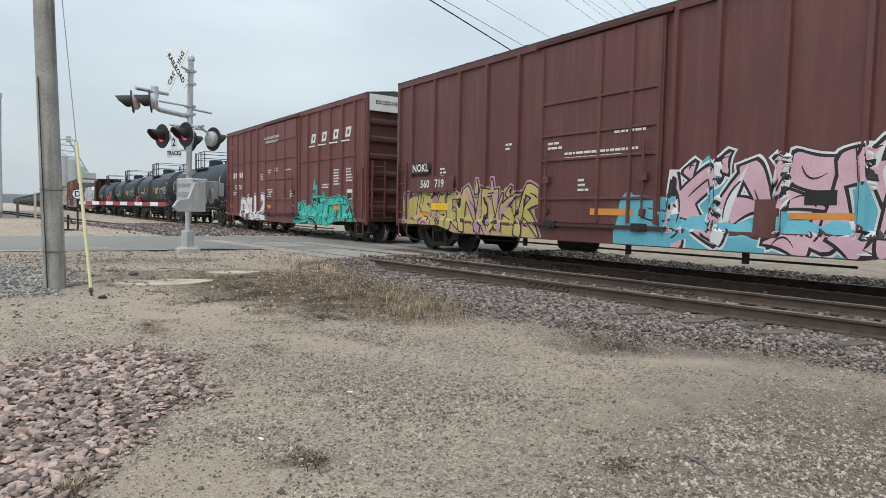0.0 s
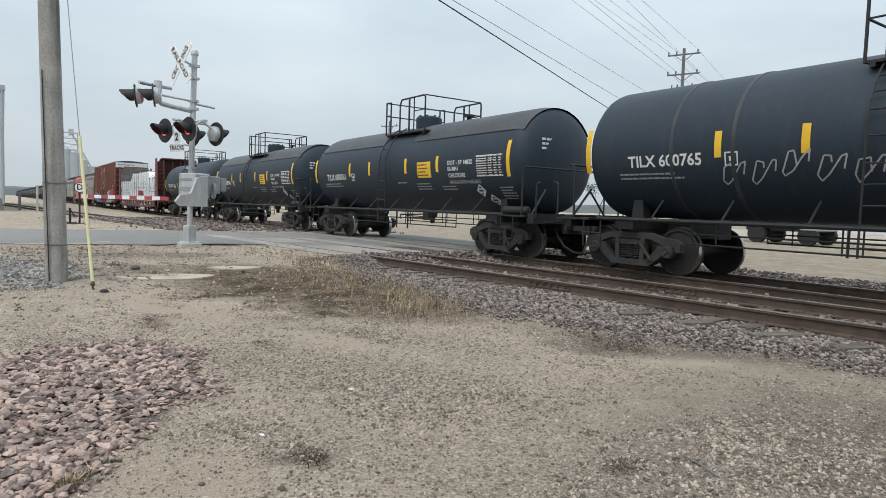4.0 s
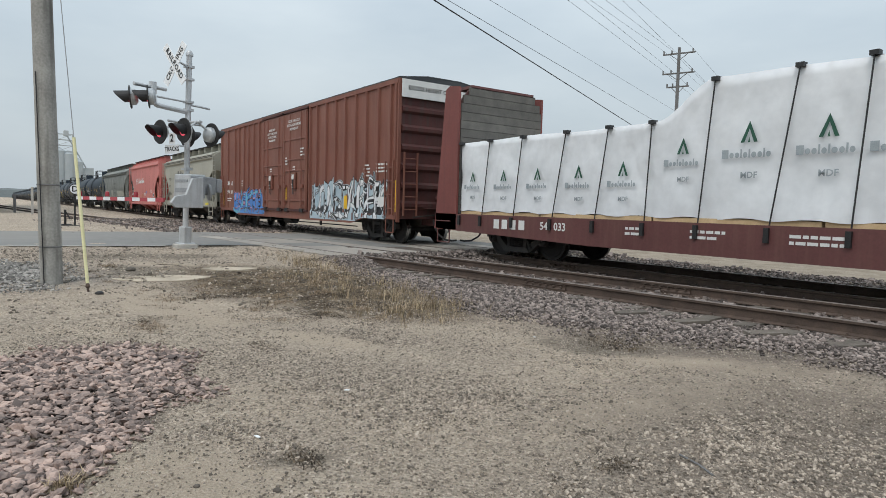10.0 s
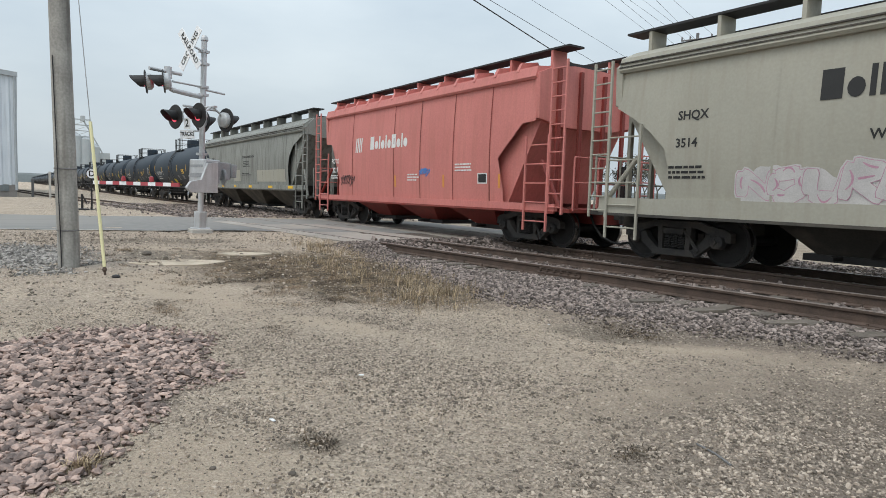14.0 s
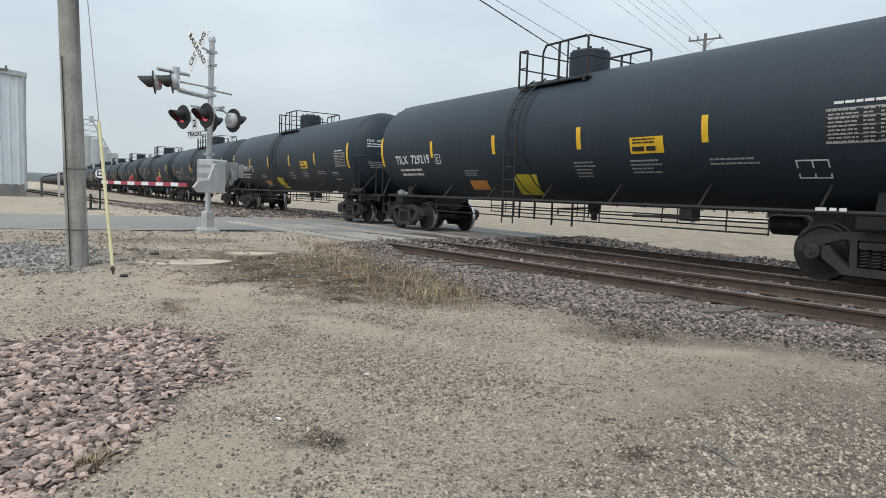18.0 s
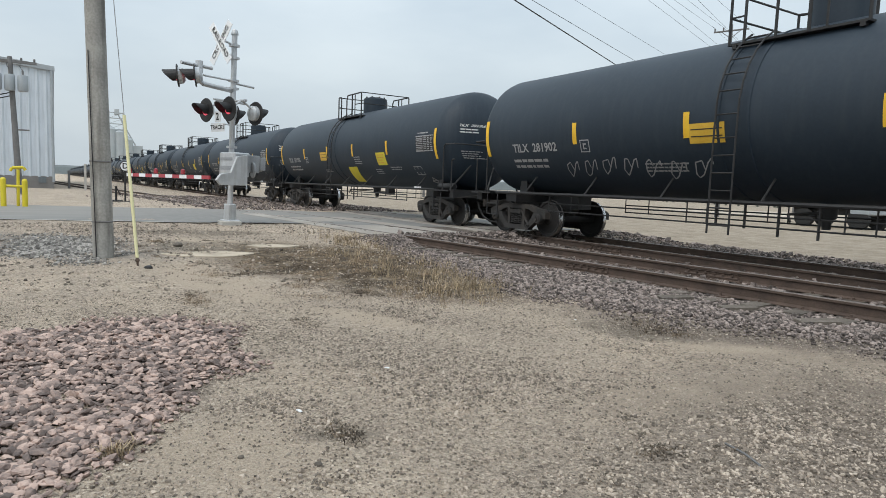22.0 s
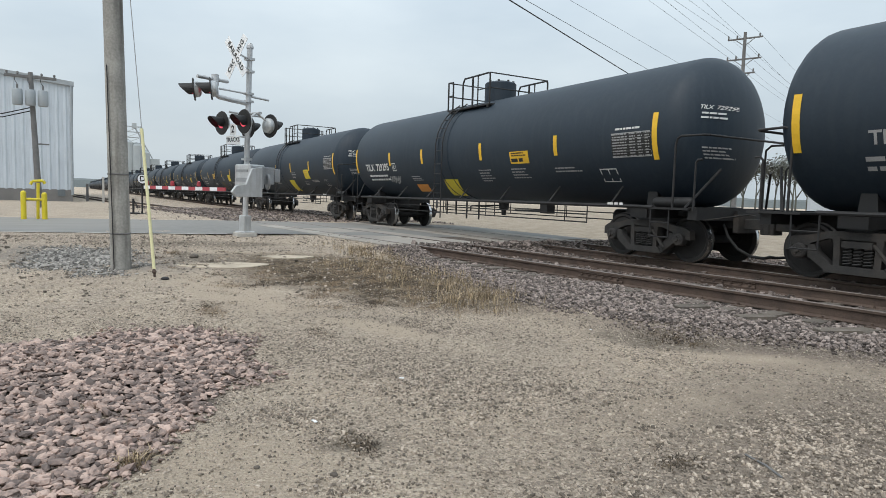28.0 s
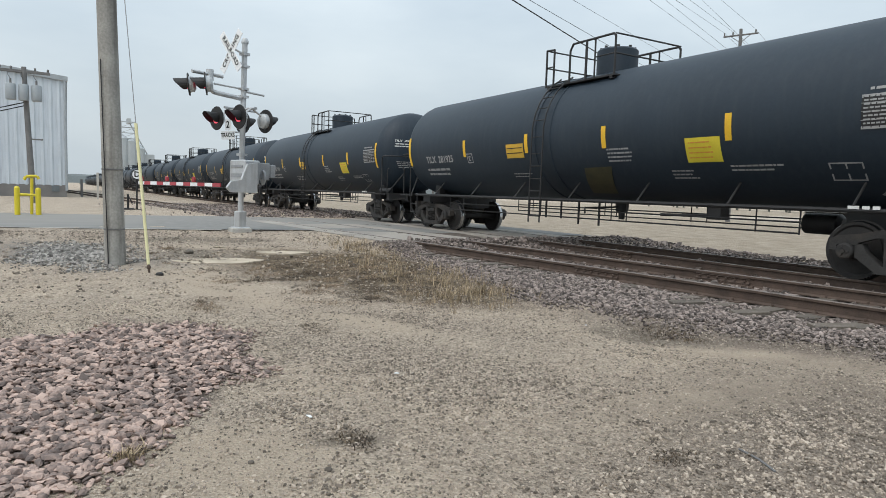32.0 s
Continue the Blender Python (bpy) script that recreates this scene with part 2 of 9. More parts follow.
RUST = (0.10, 0.045, 0.025)
DUST = (0.30, 0.26, 0.20)
M = {
    "maroon": stuff("maroon_car_paint", (0.098, 0.033, 0.031), (0.130, 0.045, 0.042), 0.8, 0.55, 0, 0.08, 25, 1, (0.16, 0.08, 0.06), 0.55),
    "maroon_light": stuff("sun_faded_maroon_paint", (0.128, 0.041, 0.039), (0.166, 0.055, 0.051), 0.8, 0.6, 0, 0.08, 25, 1, (0.20, 0.11, 0.09), 0.5),
    "brown_red": stuff("brown_red_car_paint", (0.162, 0.058, 0.039), (0.212, 0.076, 0.051), 0.8, 0.6, 0, 0.08, 25, 1, (0.25, 0.13, 0.09), 0.5),
    # maroon with shade put into its colour, plus dirt, for ends and recessed parts
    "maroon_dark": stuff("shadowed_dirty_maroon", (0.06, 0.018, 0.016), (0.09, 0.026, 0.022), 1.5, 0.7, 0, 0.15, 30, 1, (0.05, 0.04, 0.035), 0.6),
    "black_tank": stuff("black_tank_paint", (0.0155, 0.0260, 0.0385), (0.0205, 0.0330, 0.0480), 0.7, 0.56, 0, 0.04, 18, 1, (0.036, 0.046, 0.057), 0.4, spec=0.38),
    "gray_jacket": stuff("weathered_dark_grey_jacket", (0.026, 0.029, 0.033), (0.042, 0.046, 0.050), 0.8, 0.5, 0, 0.06, 20, 0, (0.10, 0.10, 0.10), 0.5),
    "black_iron": stuff("black_iron", (0.012, 0.012, 0.013), (0.022, 0.021, 0.021), 4, 0.6, 0.0, 0.15, 50),
    "dusty_iron": stuff("dusty_cast_iron", (0.026, 0.025, 0.025), (0.052, 0.049, 0.046), 5, 0.85, 0.0, 0.3, 60, 0, (0.10, 0.075, 0.055), 0.7),
    "wheel": stuff("rolled_wheel_steel", (0.020, 0.019, 0.019), (0.036, 0.033, 0.031), 6, 0.75, 0.2, 0.2, 50),
    "tread": stuff("polished_wheel_tread", (0.45, 0.45, 0.45), (0.55, 0.55, 0.55), 6, 0.25, 1.0, 0.05, 60),
    "blue_cap": stuff("blue_bearing_cap", (0.05, 0.13, 0.30), (0.08, 0.18, 0.38), 8, 0.6, 0, 0.2, 60),
    "yellow": stuff("yellow_reflective_tape", (0.72, 0.42, 0.02), (0.85, 0.52, 0.03), 4, 0.45, 0, 0.03, 60),
    "yellow_dull": stuff("yellow_stencil", (0.62, 0.50, 0.03), (0.72, 0.60, 0.05), 4, 0.6, 0, 0.05, 60),
    "ochre": stuff("ochre_yellow_decal", (0.58, 0.34, 0.03), (0.70, 0.44, 0.05), 4, 0.5, 0, 0.05, 60),
    "bulk_red": stuff("worn_red_oxide_paint", (0.155, 0.042, 0.036), (0.20, 0.056, 0.046), 0.8, 0.6, 0, 0.08, 25, 1, (0.10, 0.04, 0.035), 0.5),
    "orange": stuff("orange_decal", (0.60, 0.24, 0.04), (0.70, 0.30, 0.06), 4, 0.6, 0, 0.05, 60),
    "white": stuff("white_stencil_paint", (0.62, 0.62, 0.60), (0.75, 0.75, 0.73), 5, 0.6, 0, 0.05, 60),
    "gray_text": stuff("faded_grey_stencil", (0.30, 0.30, 0.30), (0.40, 0.40, 0.40), 5, 0.6, 0, 0.05, 60),
    "black_text": stuff("black_stencil", (0.012, 0.012, 0.012), (0.02, 0.02, 0.02), 5, 0.6, 0, 0.05, 60),
    "salmon": stuff("faded_red_hopper_paint", (0.50, 0.165, 0.145), (0.60, 0.208, 0.182), 0.6, 0.6, 0, 0.06, 22, 1, (0.40, 0.15, 0.11), 0.5),
    "red_dark": stuff("dark_red_hopper_steel", (0.20, 0.030, 0.024), (0.27, 0.045, 0.035), 1.2, 0.65, 0, 0.1, 30, 1, (0.10, 0.04, 0.03), 0.6),
    "cream": stuff("grey_beige_hopper_paint", (0.325, 0.315, 0.262), (0.38, 0.365, 0.305), 0.6, 0.6, 0, 0.06, 22, 1, (0.27, 0.24, 0.18), 0.35),
    "gray_hop": stuff("sooty_grey_hopper_paint", (0.200, 0.207, 0.188), (0.272, 0.280, 0.255), 0.6, 0.68, 0, 0.08, 22, 1, (0.075, 0.07, 0.06), 0.75),
    "hop_under": stuff("dark_dusty_hopper_underside", (0.035, 0.033, 0.030), (0.060, 0.055, 0.048), 2, 0.8, 0, 0.2, 30, 0, DUST, 0.3),
    "tarp": stuff("white_woven_lumber_wrap", (0.66, 0.68, 0.70), (0.76, 0.78, 0.80), 1.3, 0.5, 0, 0.5, 7),
    "strap": stuff("dark_steel_strap", (0.03, 0.03, 0.032), (0.05, 0.05, 0.05), 5, 0.5, 0.6, 0.1, 60),
    "lumber": stuff("raw_board_edges", (0.50, 0.36, 0.20), (0.62, 0.46, 0.27), 6, 0.8, 0, 0.2, 60),
    "gray_wood": stuff("weathered_grey_planks", (0.085, 0.080, 0.072), (0.14, 0.13, 0.115), 4, 0.85, 0, 0.3, 50, vary=0.15),
    "green_print": stuff("dark_green_print", (0.012, 0.07, 0.045), (0.02, 0.10, 0.06), 5, 0.6, 0, 0.02, 60),
    "gray_print": stuff("grey_print", (0.26, 0.30, 0.32), (0.36, 0.40, 0.42), 5, 0.6, 0, 0.02, 60),
    "rail": stuff("rusty_rail_steel", (0.062, 0.043, 0.034), (0.115, 0.079, 0.060), 5, 0.8, 0.1, 0.3, 60),
    "rail_top": stuff("worn_rail_head", (0.17, 0.135, 0.115), (0.26, 0.22, 0.195), 5, 0.45, 0.55, 0.1, 60),
    "tie": stuff("old_timber_tie", (0.09, 0.075, 0.06), (0.17, 0.145, 0.12), 5, 0.9, 0, 0.5, 40, vary=0.2),
    "ballast": stuff("crushed_pinkish_grey_stone", (0.085, 0.069, 0.061), (0.265, 0.218, 0.194), 9, 0.9, 0, 0.3, 50, vary=-0.38),
    "pink_stone": stuff("pink_quartzite_rubble", (0.145, 0.112, 0.100), (0.41, 0.30, 0.252), 9, 0.85, 0, 0.3, 50, vary=-0.25),
    "grey_stone": stuff("grey_crushed_stone", (0.125, 0.117, 0.107), (0.34, 0.318, 0.29), 9, 0.9, 0, 0.2, 50, vary=-0.30),
    "pebble": stuff("mixed_pebbles", (0.155, 0.128, 0.102), (0.44, 0.37, 0.30), 9, 0.9, 0, 0.2, 50, vary=-0.26),
    "straw": stuff("dead_straw", (0.15, 0.105, 0.068), (0.33, 0.245, 0.165), 3, 0.9, 0, 0, 20, vary=-0.35),
    "mulch": stuff("dark_rotted_straw", (0.045, 0.033, 0.023), (0.15, 0.11, 0.072), 3, 0.95, 0, 0, 20, vary=-0.35),
    "straw_pale": stuff("pale_dead_straw", (0.20, 0.150, 0.095), (0.40, 0.31, 0.20), 3, 0.9, 0, 0, 20, vary=-0.35),
    "pole_wood": stuff("weathered_pole_wood", (0.23, 0.222, 0.205), (0.38, 0.368, 0.34), 3, 0.9, 0, 0.6, 30, 1, (0.07, 0.06, 0.05), 0.8),
    "far_wood": stuff("distant_pole_wood", (0.13, 0.127, 0.125), (0.19, 0.187, 0.185), 3, 0.9, 0, 0.2, 30),
    "galv": stuff("galvanised_silver_paint", (0.44, 0.45, 0.46), (0.58, 0.59, 0.60), 3, 0.45, 0.35, 0.08, 40, 1, (0.30, 0.29, 0.27), 0.5),
    "gray_iron": stuff("grey_painted_iron", (0.26, 0.27, 0.28), (0.36, 0.37, 0.38), 3, 0.55, 0.2, 0.08, 40),
    "sign_white": stuff("white_sign_sheeting", (0.78, 0.79, 0.80), (0.85, 0.86, 0.87), 3, 0.4, 0, 0.02, 40),
    "red_stripe": stuff("red_reflective_stripe", (0.36, 0.045, 0.06), (0.46, 0.065, 0.08), 3, 0.4, 0, 0.02, 40),
    "lens_back": stuff("hazy_light_back", (0.40, 0.42, 0.43), (0.52, 0.54, 0.55), 6, 0.35, 0.2, 0.05, 40),
    "red_lamp": glow("lit_red_lens", (0.95, 0.10, 0.16), 0.55),
    "red_dim": stuff("unlit_red_lens", (0.30, 0.03, 0.04), (0.38, 0.05, 0.06), 8, 0.2, 0, 0, 40),
    "concrete": stuff("pale_concrete", (0.38, 0.36, 0.33), (0.50, 0.48, 0.44), 2, 0.9, 0, 0.2, 40),
    "guard_yellow": stuff("faded_yellow_plastic", (0.68, 0.64, 0.36), (0.76, 0.72, 0.44), 2, 0.5, 0, 0.05, 40),
    "bollard": stuff("yellow_bollard_paint", (0.62, 0.50, 0.02), (0.74, 0.60, 0.04), 3, 0.5, 0, 0.05, 40, 1, (0.30, 0.25, 0.05), 0.5),
    "steel_wall": stuff("pale_blue_grey_steel_siding", (0.50, 0.55, 0.60), (0.57, 0.62, 0.67), 0.4, 0.5, 0.1, 0.03, 10, 1, (0.36, 0.39, 0.42), 0.5),
    "plinth": stuff("dark_concrete_plinth", (0.16, 0.155, 0.15), (0.22, 0.21, 0.20), 1.0, 0.9, 0, 0.1, 20),
    "asphalt": stuff("sun_bleached_asphalt", (0.165, 0.160, 0.151), (0.225, 0.218, 0.205), 0.7, 0.92, 0, 0.3, 60, 0, (0.28, 0.255, 0.22), 0.7, space="Generated"),
    "plank": stuff("concrete_crossing_panel", (0.26, 0.235, 0.205), (0.36, 0.33, 0.29), 1.2, 0.9, 0, 0.25, 50, 0, (0.34, 0.295, 0.24), 0.85, vary=0.08),
    "wire": stuff("black_cable", (0.012, 0.012, 0.014), (0.02, 0.02, 0.022), 5, 0.6, 0, 0, 40),
    "can": stuff("grey_transformer_can", (0.30, 0.33, 0.35), (0.38, 0.41, 0.43), 2, 0.5, 0.1, 0.05, 40),
    "silo": stuff("pale_grain_bin_steel", (0.36, 0.39, 0.40), (0.44, 0.47, 0.48), 0.3, 0.6, 0.1, 0.05, 8),
    "far_white": stuff("distant_white_cladding", (0.62, 0.65, 0.67), (0.70, 0.73, 0.75), 0.3, 0.7, 0, 0.02, 8),
    "far_dark": stuff("distant_window_band", (0.10, 0.12, 0.13), (0.15, 0.17, 0.18), 0.3, 0.5, 0, 0.02, 8),
    "bare_tree": stuff("bare_branches_and_buds", (0.085, 0.085, 0.075), (0.14, 0.145, 0.12), 1, 0.95, 0, 0, 8, vary=-0.3),
    "far_field": stuff("hazy_wooded_bluff", (0.115, 0.130, 0.130), (0.150, 0.168, 0.168), 0.02, 1.0, 0, 0, 0.3),
    "box_grey": stuff("pale_lorry_panel", (0.48, 0.52, 0.56), (0.55, 0.59, 0.62), 0.5, 0.5, 0, 0.03, 10),
    "old_slab": stuff("dusty_old_concrete", (0.43, 0.36, 0.275), (0.52, 0.44, 0.34), 2.5, 0.95, 0, 0.3, 40, 0, (0.24, 0.20, 0.15), 0.8),
    "yard": stuff("dusty_yard", (0.36, 0.305, 0.24), (0.48, 0.415, 0.335), 0.4, 0.95, 0, 0.2, 6, 0, (0.26, 0.235, 0.17), 0.7),
    "faded_decal": stuff("darkened_yellow_decal", (0.045, 0.042, 0.022), (0.075, 0.068, 0.030), 4, 0.6, 0, 0.05, 60),
    "rubber": stuff("black_rubber", (0.015, 0.015, 0.015), (0.025, 0.025, 0.025), 4, 0.8, 0, 0.1, 40),
    "mint": stuff("mint_spray_paint", (0.035, 0.42, 0.34), (0.06, 0.55, 0.46), 3, 0.6, 0, 0.03, 40),
    "pink": stuff("pink_spray_paint", (0.58, 0.35, 0.42), (0.70, 0.47, 0.53), 2, 0.6, 0, 0.03, 40),
    "sky_spray": stuff("turquoise_spray_paint", (0.10, 0.38, 0.48), (0.16, 0.48, 0.58), 2, 0.6, 0, 0.03, 40),
    "olive": stuff("mustard_spray_paint", (0.42, 0.34, 0.09), (0.55, 0.46, 0.16), 2, 0.6, 0, 0.03, 40),
    "blue_spray": stuff("blue_spray_paint", (0.05, 0.18, 0.48), (0.10, 0.27, 0.62), 2, 0.6, 0, 0.03, 40),
    "white_spray": stuff("white_spray_paint", (0.62, 0.63, 0.64), (0.76, 0.77, 0.78), 2, 0.6, 0, 0.03, 40),
    "black_spray": stuff("black_spray_paint", (0.012, 0.012, 0.014), (0.025, 0.024, 0.026), 2, 0.6, 0, 0.03, 40),
    "buff_blue": stuff("pale_blue_spray_paint", (0.34, 0.44, 0.50), (0.46, 0.55, 0.60), 2, 0.6, 0, 0.03, 40),
    "buff_grey": stuff("buffed_pale_spray_paint", (0.42, 0.41, 0.40), (0.56, 0.54, 0.53), 3, 0.7, 0, 0.03, 60),
    "mauve_spray": stuff("mauve_spray_paint", (0.42, 0.22, 0.30), (0.52, 0.30, 0.38), 2, 0.6, 0, 0.03, 40),
}


# ---- mesh tools ----
def box(bm, x0, x1, y0, y1, z0, z1):
    v = [bm.verts.new((x, y, z)) for x in (x0, x1) for y in (y0, y1) for z in (z0, z1)]
    for f in ((0, 1, 3, 2), (4, 6, 7, 5), (0, 4, 5, 1), (2, 3, 7, 6), (0, 2, 6, 4), (1, 5, 7, 3)):
        bm.faces.new([v[i] for i in f])
    return bm


def prism(bm, poly, a, b, axis="y"):
    """Extrude a polygon between a and b along an axis; the polygon lies in the other two (xz, yz or xy)."""
    def at(p, k):
        return {"y": (p[0], k, p[1]), "x": (k, p[0], p[1]), "z": (p[0], p[1], k)}[axis]
    lo, hi = [bm.verts.new(at(p, a)) for p in poly], [bm.verts.new(at(p, b)) for p in poly]
    n = len(poly)
    bm.faces.new(lo)
    bm.faces.new(hi[::-1])
    for i in range(n):
        bm.faces.new((lo[i], hi[i], hi[(i + 1) % n], lo[(i + 1) % n]))
    return bm


def rod(bm, p, q, r, seg=8, r2=None):
    p, q = Vector(p), Vector(q)
    d = (q - p).normalized()
    u = d.orthogonal().normalized()
    w = d.cross(u)
    r2 = r if r2 is None else r2
    rings = []
    for c, k in ((p, r), (q, r2)):
        rings.append([bm.verts.new(c + k * (math.cos(a) * u + math.sin(a) * w)) for a in (2 * math.pi * i / seg for i in range(seg))])
    for i in range(seg):
        bm.faces.new((rings[0][i], rings[0][(i + 1) % seg], rings[1][(i + 1) % seg], rings[1][i]))
    bm.faces.new(rings[0][::-1])
    bm.faces.new(rings[1])
    return bm


def pipe(bm, pts, r, seg=7):
    for p, q in zip(pts, pts[1:]):
        rod(bm, p, q, r, seg)
    return bm


def lathe(bm, prof, center, axis, seg=24, closed=False):
    """Turn a profile of (radius, along) about an axis through center."""
    c = Vector(center)
    ax = {"x": (Vector((1, 0, 0)), Vector((0, 1, 0)), Vector((0, 0, 1))), "y": (Vector((0, 1, 0)), Vector((1, 0, 0)), Vector((0, 0, 1))),
          "z": (Vector((0, 0, 1)), Vector((1, 0, 0)), Vector((0, 1, 0)))}[axis]
    rings = []
    for r, h in prof:
        if r < 1e-6:
            rings.append([bm.verts.new(c + h * ax[0])])
        else:
            rings.append([bm.verts.new(c + h * ax[0] + r * (math.cos(a) * ax[1] + math.sin(a) * ax[2])) for a in (2 * math.pi * i / seg for i in range(seg))])
    for A, B in zip(rings, rings[1:]):
        for i in range(seg):
            j = (i + 1) % seg
            if len(A) == 1 and len(B) == 1:
                continue
            if len(A) == 1:
                bm.faces.new((A[0], B[j], B[i]))
            elif len(B) == 1:
                bm.faces.new((A[i], A[j], B[0]))
            else:
                bm.faces.new((A[i], A[j], B[j], B[i]))
    return bm


def mesh_of(name, bm, material, smooth=False, bevel=0.0):
    if bevel:
        bmesh.ops.bevel(bm, geom=bm.edges[:], offset=bevel, segments=1, affect="EDGES")
    bmesh.ops.recalc_face_normals(bm, faces=bm.faces[:])
    me = bpy.data.meshes.new(name)
    bm.to_mesh(me)
    bm.free()
    for m in (material if isinstance(material, (list, tuple)) else [material]):
        me.materials.append(M[m])
    if smooth:
        me.shade_smooth()
        me.set_sharp_from_angle(angle=radians(38))
    return me


def part(name, bm, material, parent, label="", smooth=False, bevel=0.0):
    ob = new(name, mesh_of(name, bm, material, smooth, bevel))
    ob.parent = parent
    if label:
        tagged(ob, label)
    return ob


def share(name, me, parent, m):
    ob = new(name, me)
    ob.parent = parent
    ob.matrix_basis = m
    return ob


def thing(name, label, category, group="", m=None, kind=""):
    ob = new(name)
    ob.empty_display_size = 0.3
    if m is not None:
        ob.matrix_basis = m
    return tagged(ob, label, category, group, kind)


def solid(name, bm, material, label, category="", group="", kind="", smooth=False, bevel=0.0):
    return tagged(new(name, mesh_of(name, bm, material, smooth, bevel)), label, category, group, kind)


def sheet(name, verts, faces, material):
    me = bpy.data.meshes.new(name)
    me.from_pydata(verts, [], faces)
    me.materials.append(M[material])
    return me


def letters(text, size, align="CENTER", shear=0.0, spacing=1.0):
    """Flat outline mesh data of a word: vertices and faces in the xy plane."""
    cu = bpy.data.curves.new("word", "FONT")
    cu.body, cu.size, cu.align_x, cu.align_y, cu.resolution_u, cu.shear, cu.space_character = text, size, align, "CENTER", 2, shear, spacing
    cu.offset = size * 0.022
    ob = bpy.data.objects.new("word", cu)
    me = bpy.data.meshes.new_from_object(ob)
    vs, fs = [v.co[:2] for v in me.vertices], [tuple(p.vertices) for p in me.polygons]
    bpy.data.objects.remove(ob)
    bpy.data.curves.remove(cu)
    bpy.data.meshes.remove(me)
    return vs, fs


def stencil(name, text, size, x, z, parent, material="white", on=None, **kw):
    """Lettering on a car's near side. on: maps (u, v) metres on the side to (x, y, z)."""
    vs, fs = letters(text, size, **kw)
    ob = new(name, sheet(name, [on(x + u, z + v) for u, v in vs], fs, material))
    ob.parent = parent
    return ob


def bars(rows, on, x, z, material, parent, name="stencil_block"):
    """Unreadable small print: rows of short bars. rows: list of (du, dv, length, height)."""
    vs, fs = [], []
    for du, dv, w, h in rows:
        k = len(vs)
        vs += [on(x + du, z + dv), on(x + du + w, z + dv), on(x + du + w, z + dv + h), on(x + du, z + dv + h)]
        fs.append((k, k + 1, k + 2, k + 3))
    ob = new(name, sheet(name, vs, fs, material))
    ob.parent = parent
    return ob


def print_block(w, lines, h, gap, rnd):
    out = []
    for i in range(lines):
        u = 0.0
        end = w * rnd.uniform(0.7, 1.0)
        while u < end - h:
            k = rnd.uniform(1.2, 4.0) * h
            k = min(k, end - u)
            out.append((u, -i * gap, k, h))
            u += k + h * 0.5
    return out


# ---- ground: one sheet to the horizon ----
def ease(t):
    t = min(1.0, max(0.0, t))
    return t * t * (3 - 2 * t)


def ground_z(x, y):
    z = -0.10 + 0.15 * ease((-x - 3) / 9) + 0.09 * ease((-x - 12.5) / 4.5)
    z += (-0.03 - z) * ease((y - 4.6) / 2.2) * (1 - ease((-x - 15) / 3))
    z += (0.02 - z) * ease((y - 13.2) / 3.0)
    z += (0.165 - z) * ease((-x - 12.0) / 1.4) * ease((y - 4.0) / 2.6) * (1 - ease((-x - 25.5) / 2.5)) * (1 - ease((y - 13.6) / 3))
    z += (0.05 - z) * ease((abs(x) - 30) / 30)
    near = 1 - ease((math.hypot(x, y) - 22) / 15)
    return z + near * (0.030 * noise.noise((x * 0.6, y * 0.6, 0)) + 0.012 * (1 - 2 * abs(noise.noise((x * 0.9 + y * 0.5, y * 1.6 - x * 0.4, 9)))) + 0.012 * noise.noise((x * 2.3, y * 2.3, 3)) + 0.006 * noise.noise((x * 7, y * 7, 5)))


def steps(lo, a, b, fine, hi):
    mid = [a + i * fine for i in range(int((b - a) / fine) + 1)]
    left, right, k = [], [], fine
    while a - k > lo:
        left.append(a - k)
        k *= 1.22
    k = fine
    while b + k < hi:
        right.append(b + k)
        k *= 1.22
    return [lo] + left[::-1] + mid + right + [hi]


gx, gy = steps(-2600, -17, 1.5, 0.14, 2600), steps(-2600, -3, 8.5, 0.14, 2600)
gv = [(x, y, ground_z(x, y)) for x in gx for y in gy]
gn = len(gy)
gf = [(i * gn + j, (i + 1) * gn + j, (i + 1) * gn + j + 1, i * gn + j + 1) for i in range(len(gx) - 1) for j in range(gn - 1)]


# where stones have gathered and where wheels have swept the sand: centre, half-sizes, turn
GRAVELLY = ((-4.6, 2.5, 1.7, 0.65, 33), (-2.0, 4.1, 1.0, 1.1, 20), (-1.9, 2.8, 0.6, 0.7, 0), (-5.9, 3.3, 1.2, 0.35, 40), (-15.0, 1.2, 3.0, 1.6, 15), (-19.0, -3.0, 4.0, 4.0, 0))
SMOOTH = ((-3.35, 0.75, 0.55, 0.42, 40), (-2.85, 4.0, 0.30, 0.95, -8), (-8.6, 1.75, 1.7, 0.45, 12), (-6.1, 2.75, 0.7, 0.22, 30), (-3.4, 5.6, 1.1, 0.3, 25), (-13.5, 2.9, 1.2, 0.35, 60))


def zone(spots, x, y):
    """How deep a place lies in the nearest of some ragged patches, 0 to 1."""
    best = 0.0
    for cx, cy, rx, ry, turn in spots:
        c, n = math.cos(radians(turn)), math.sin(radians(turn))
        u, v = ((x - cx) * c + (y - cy) * n) / rx, (-(x - cx) * n + (y - cy) * c) / ry
        best = max(best, 1.35 - math.hypot(u, v) + 0.5 * noise.noise((x * 2.4, y * 2.4, 5)))
    return max(0.0, min(1.0, best))


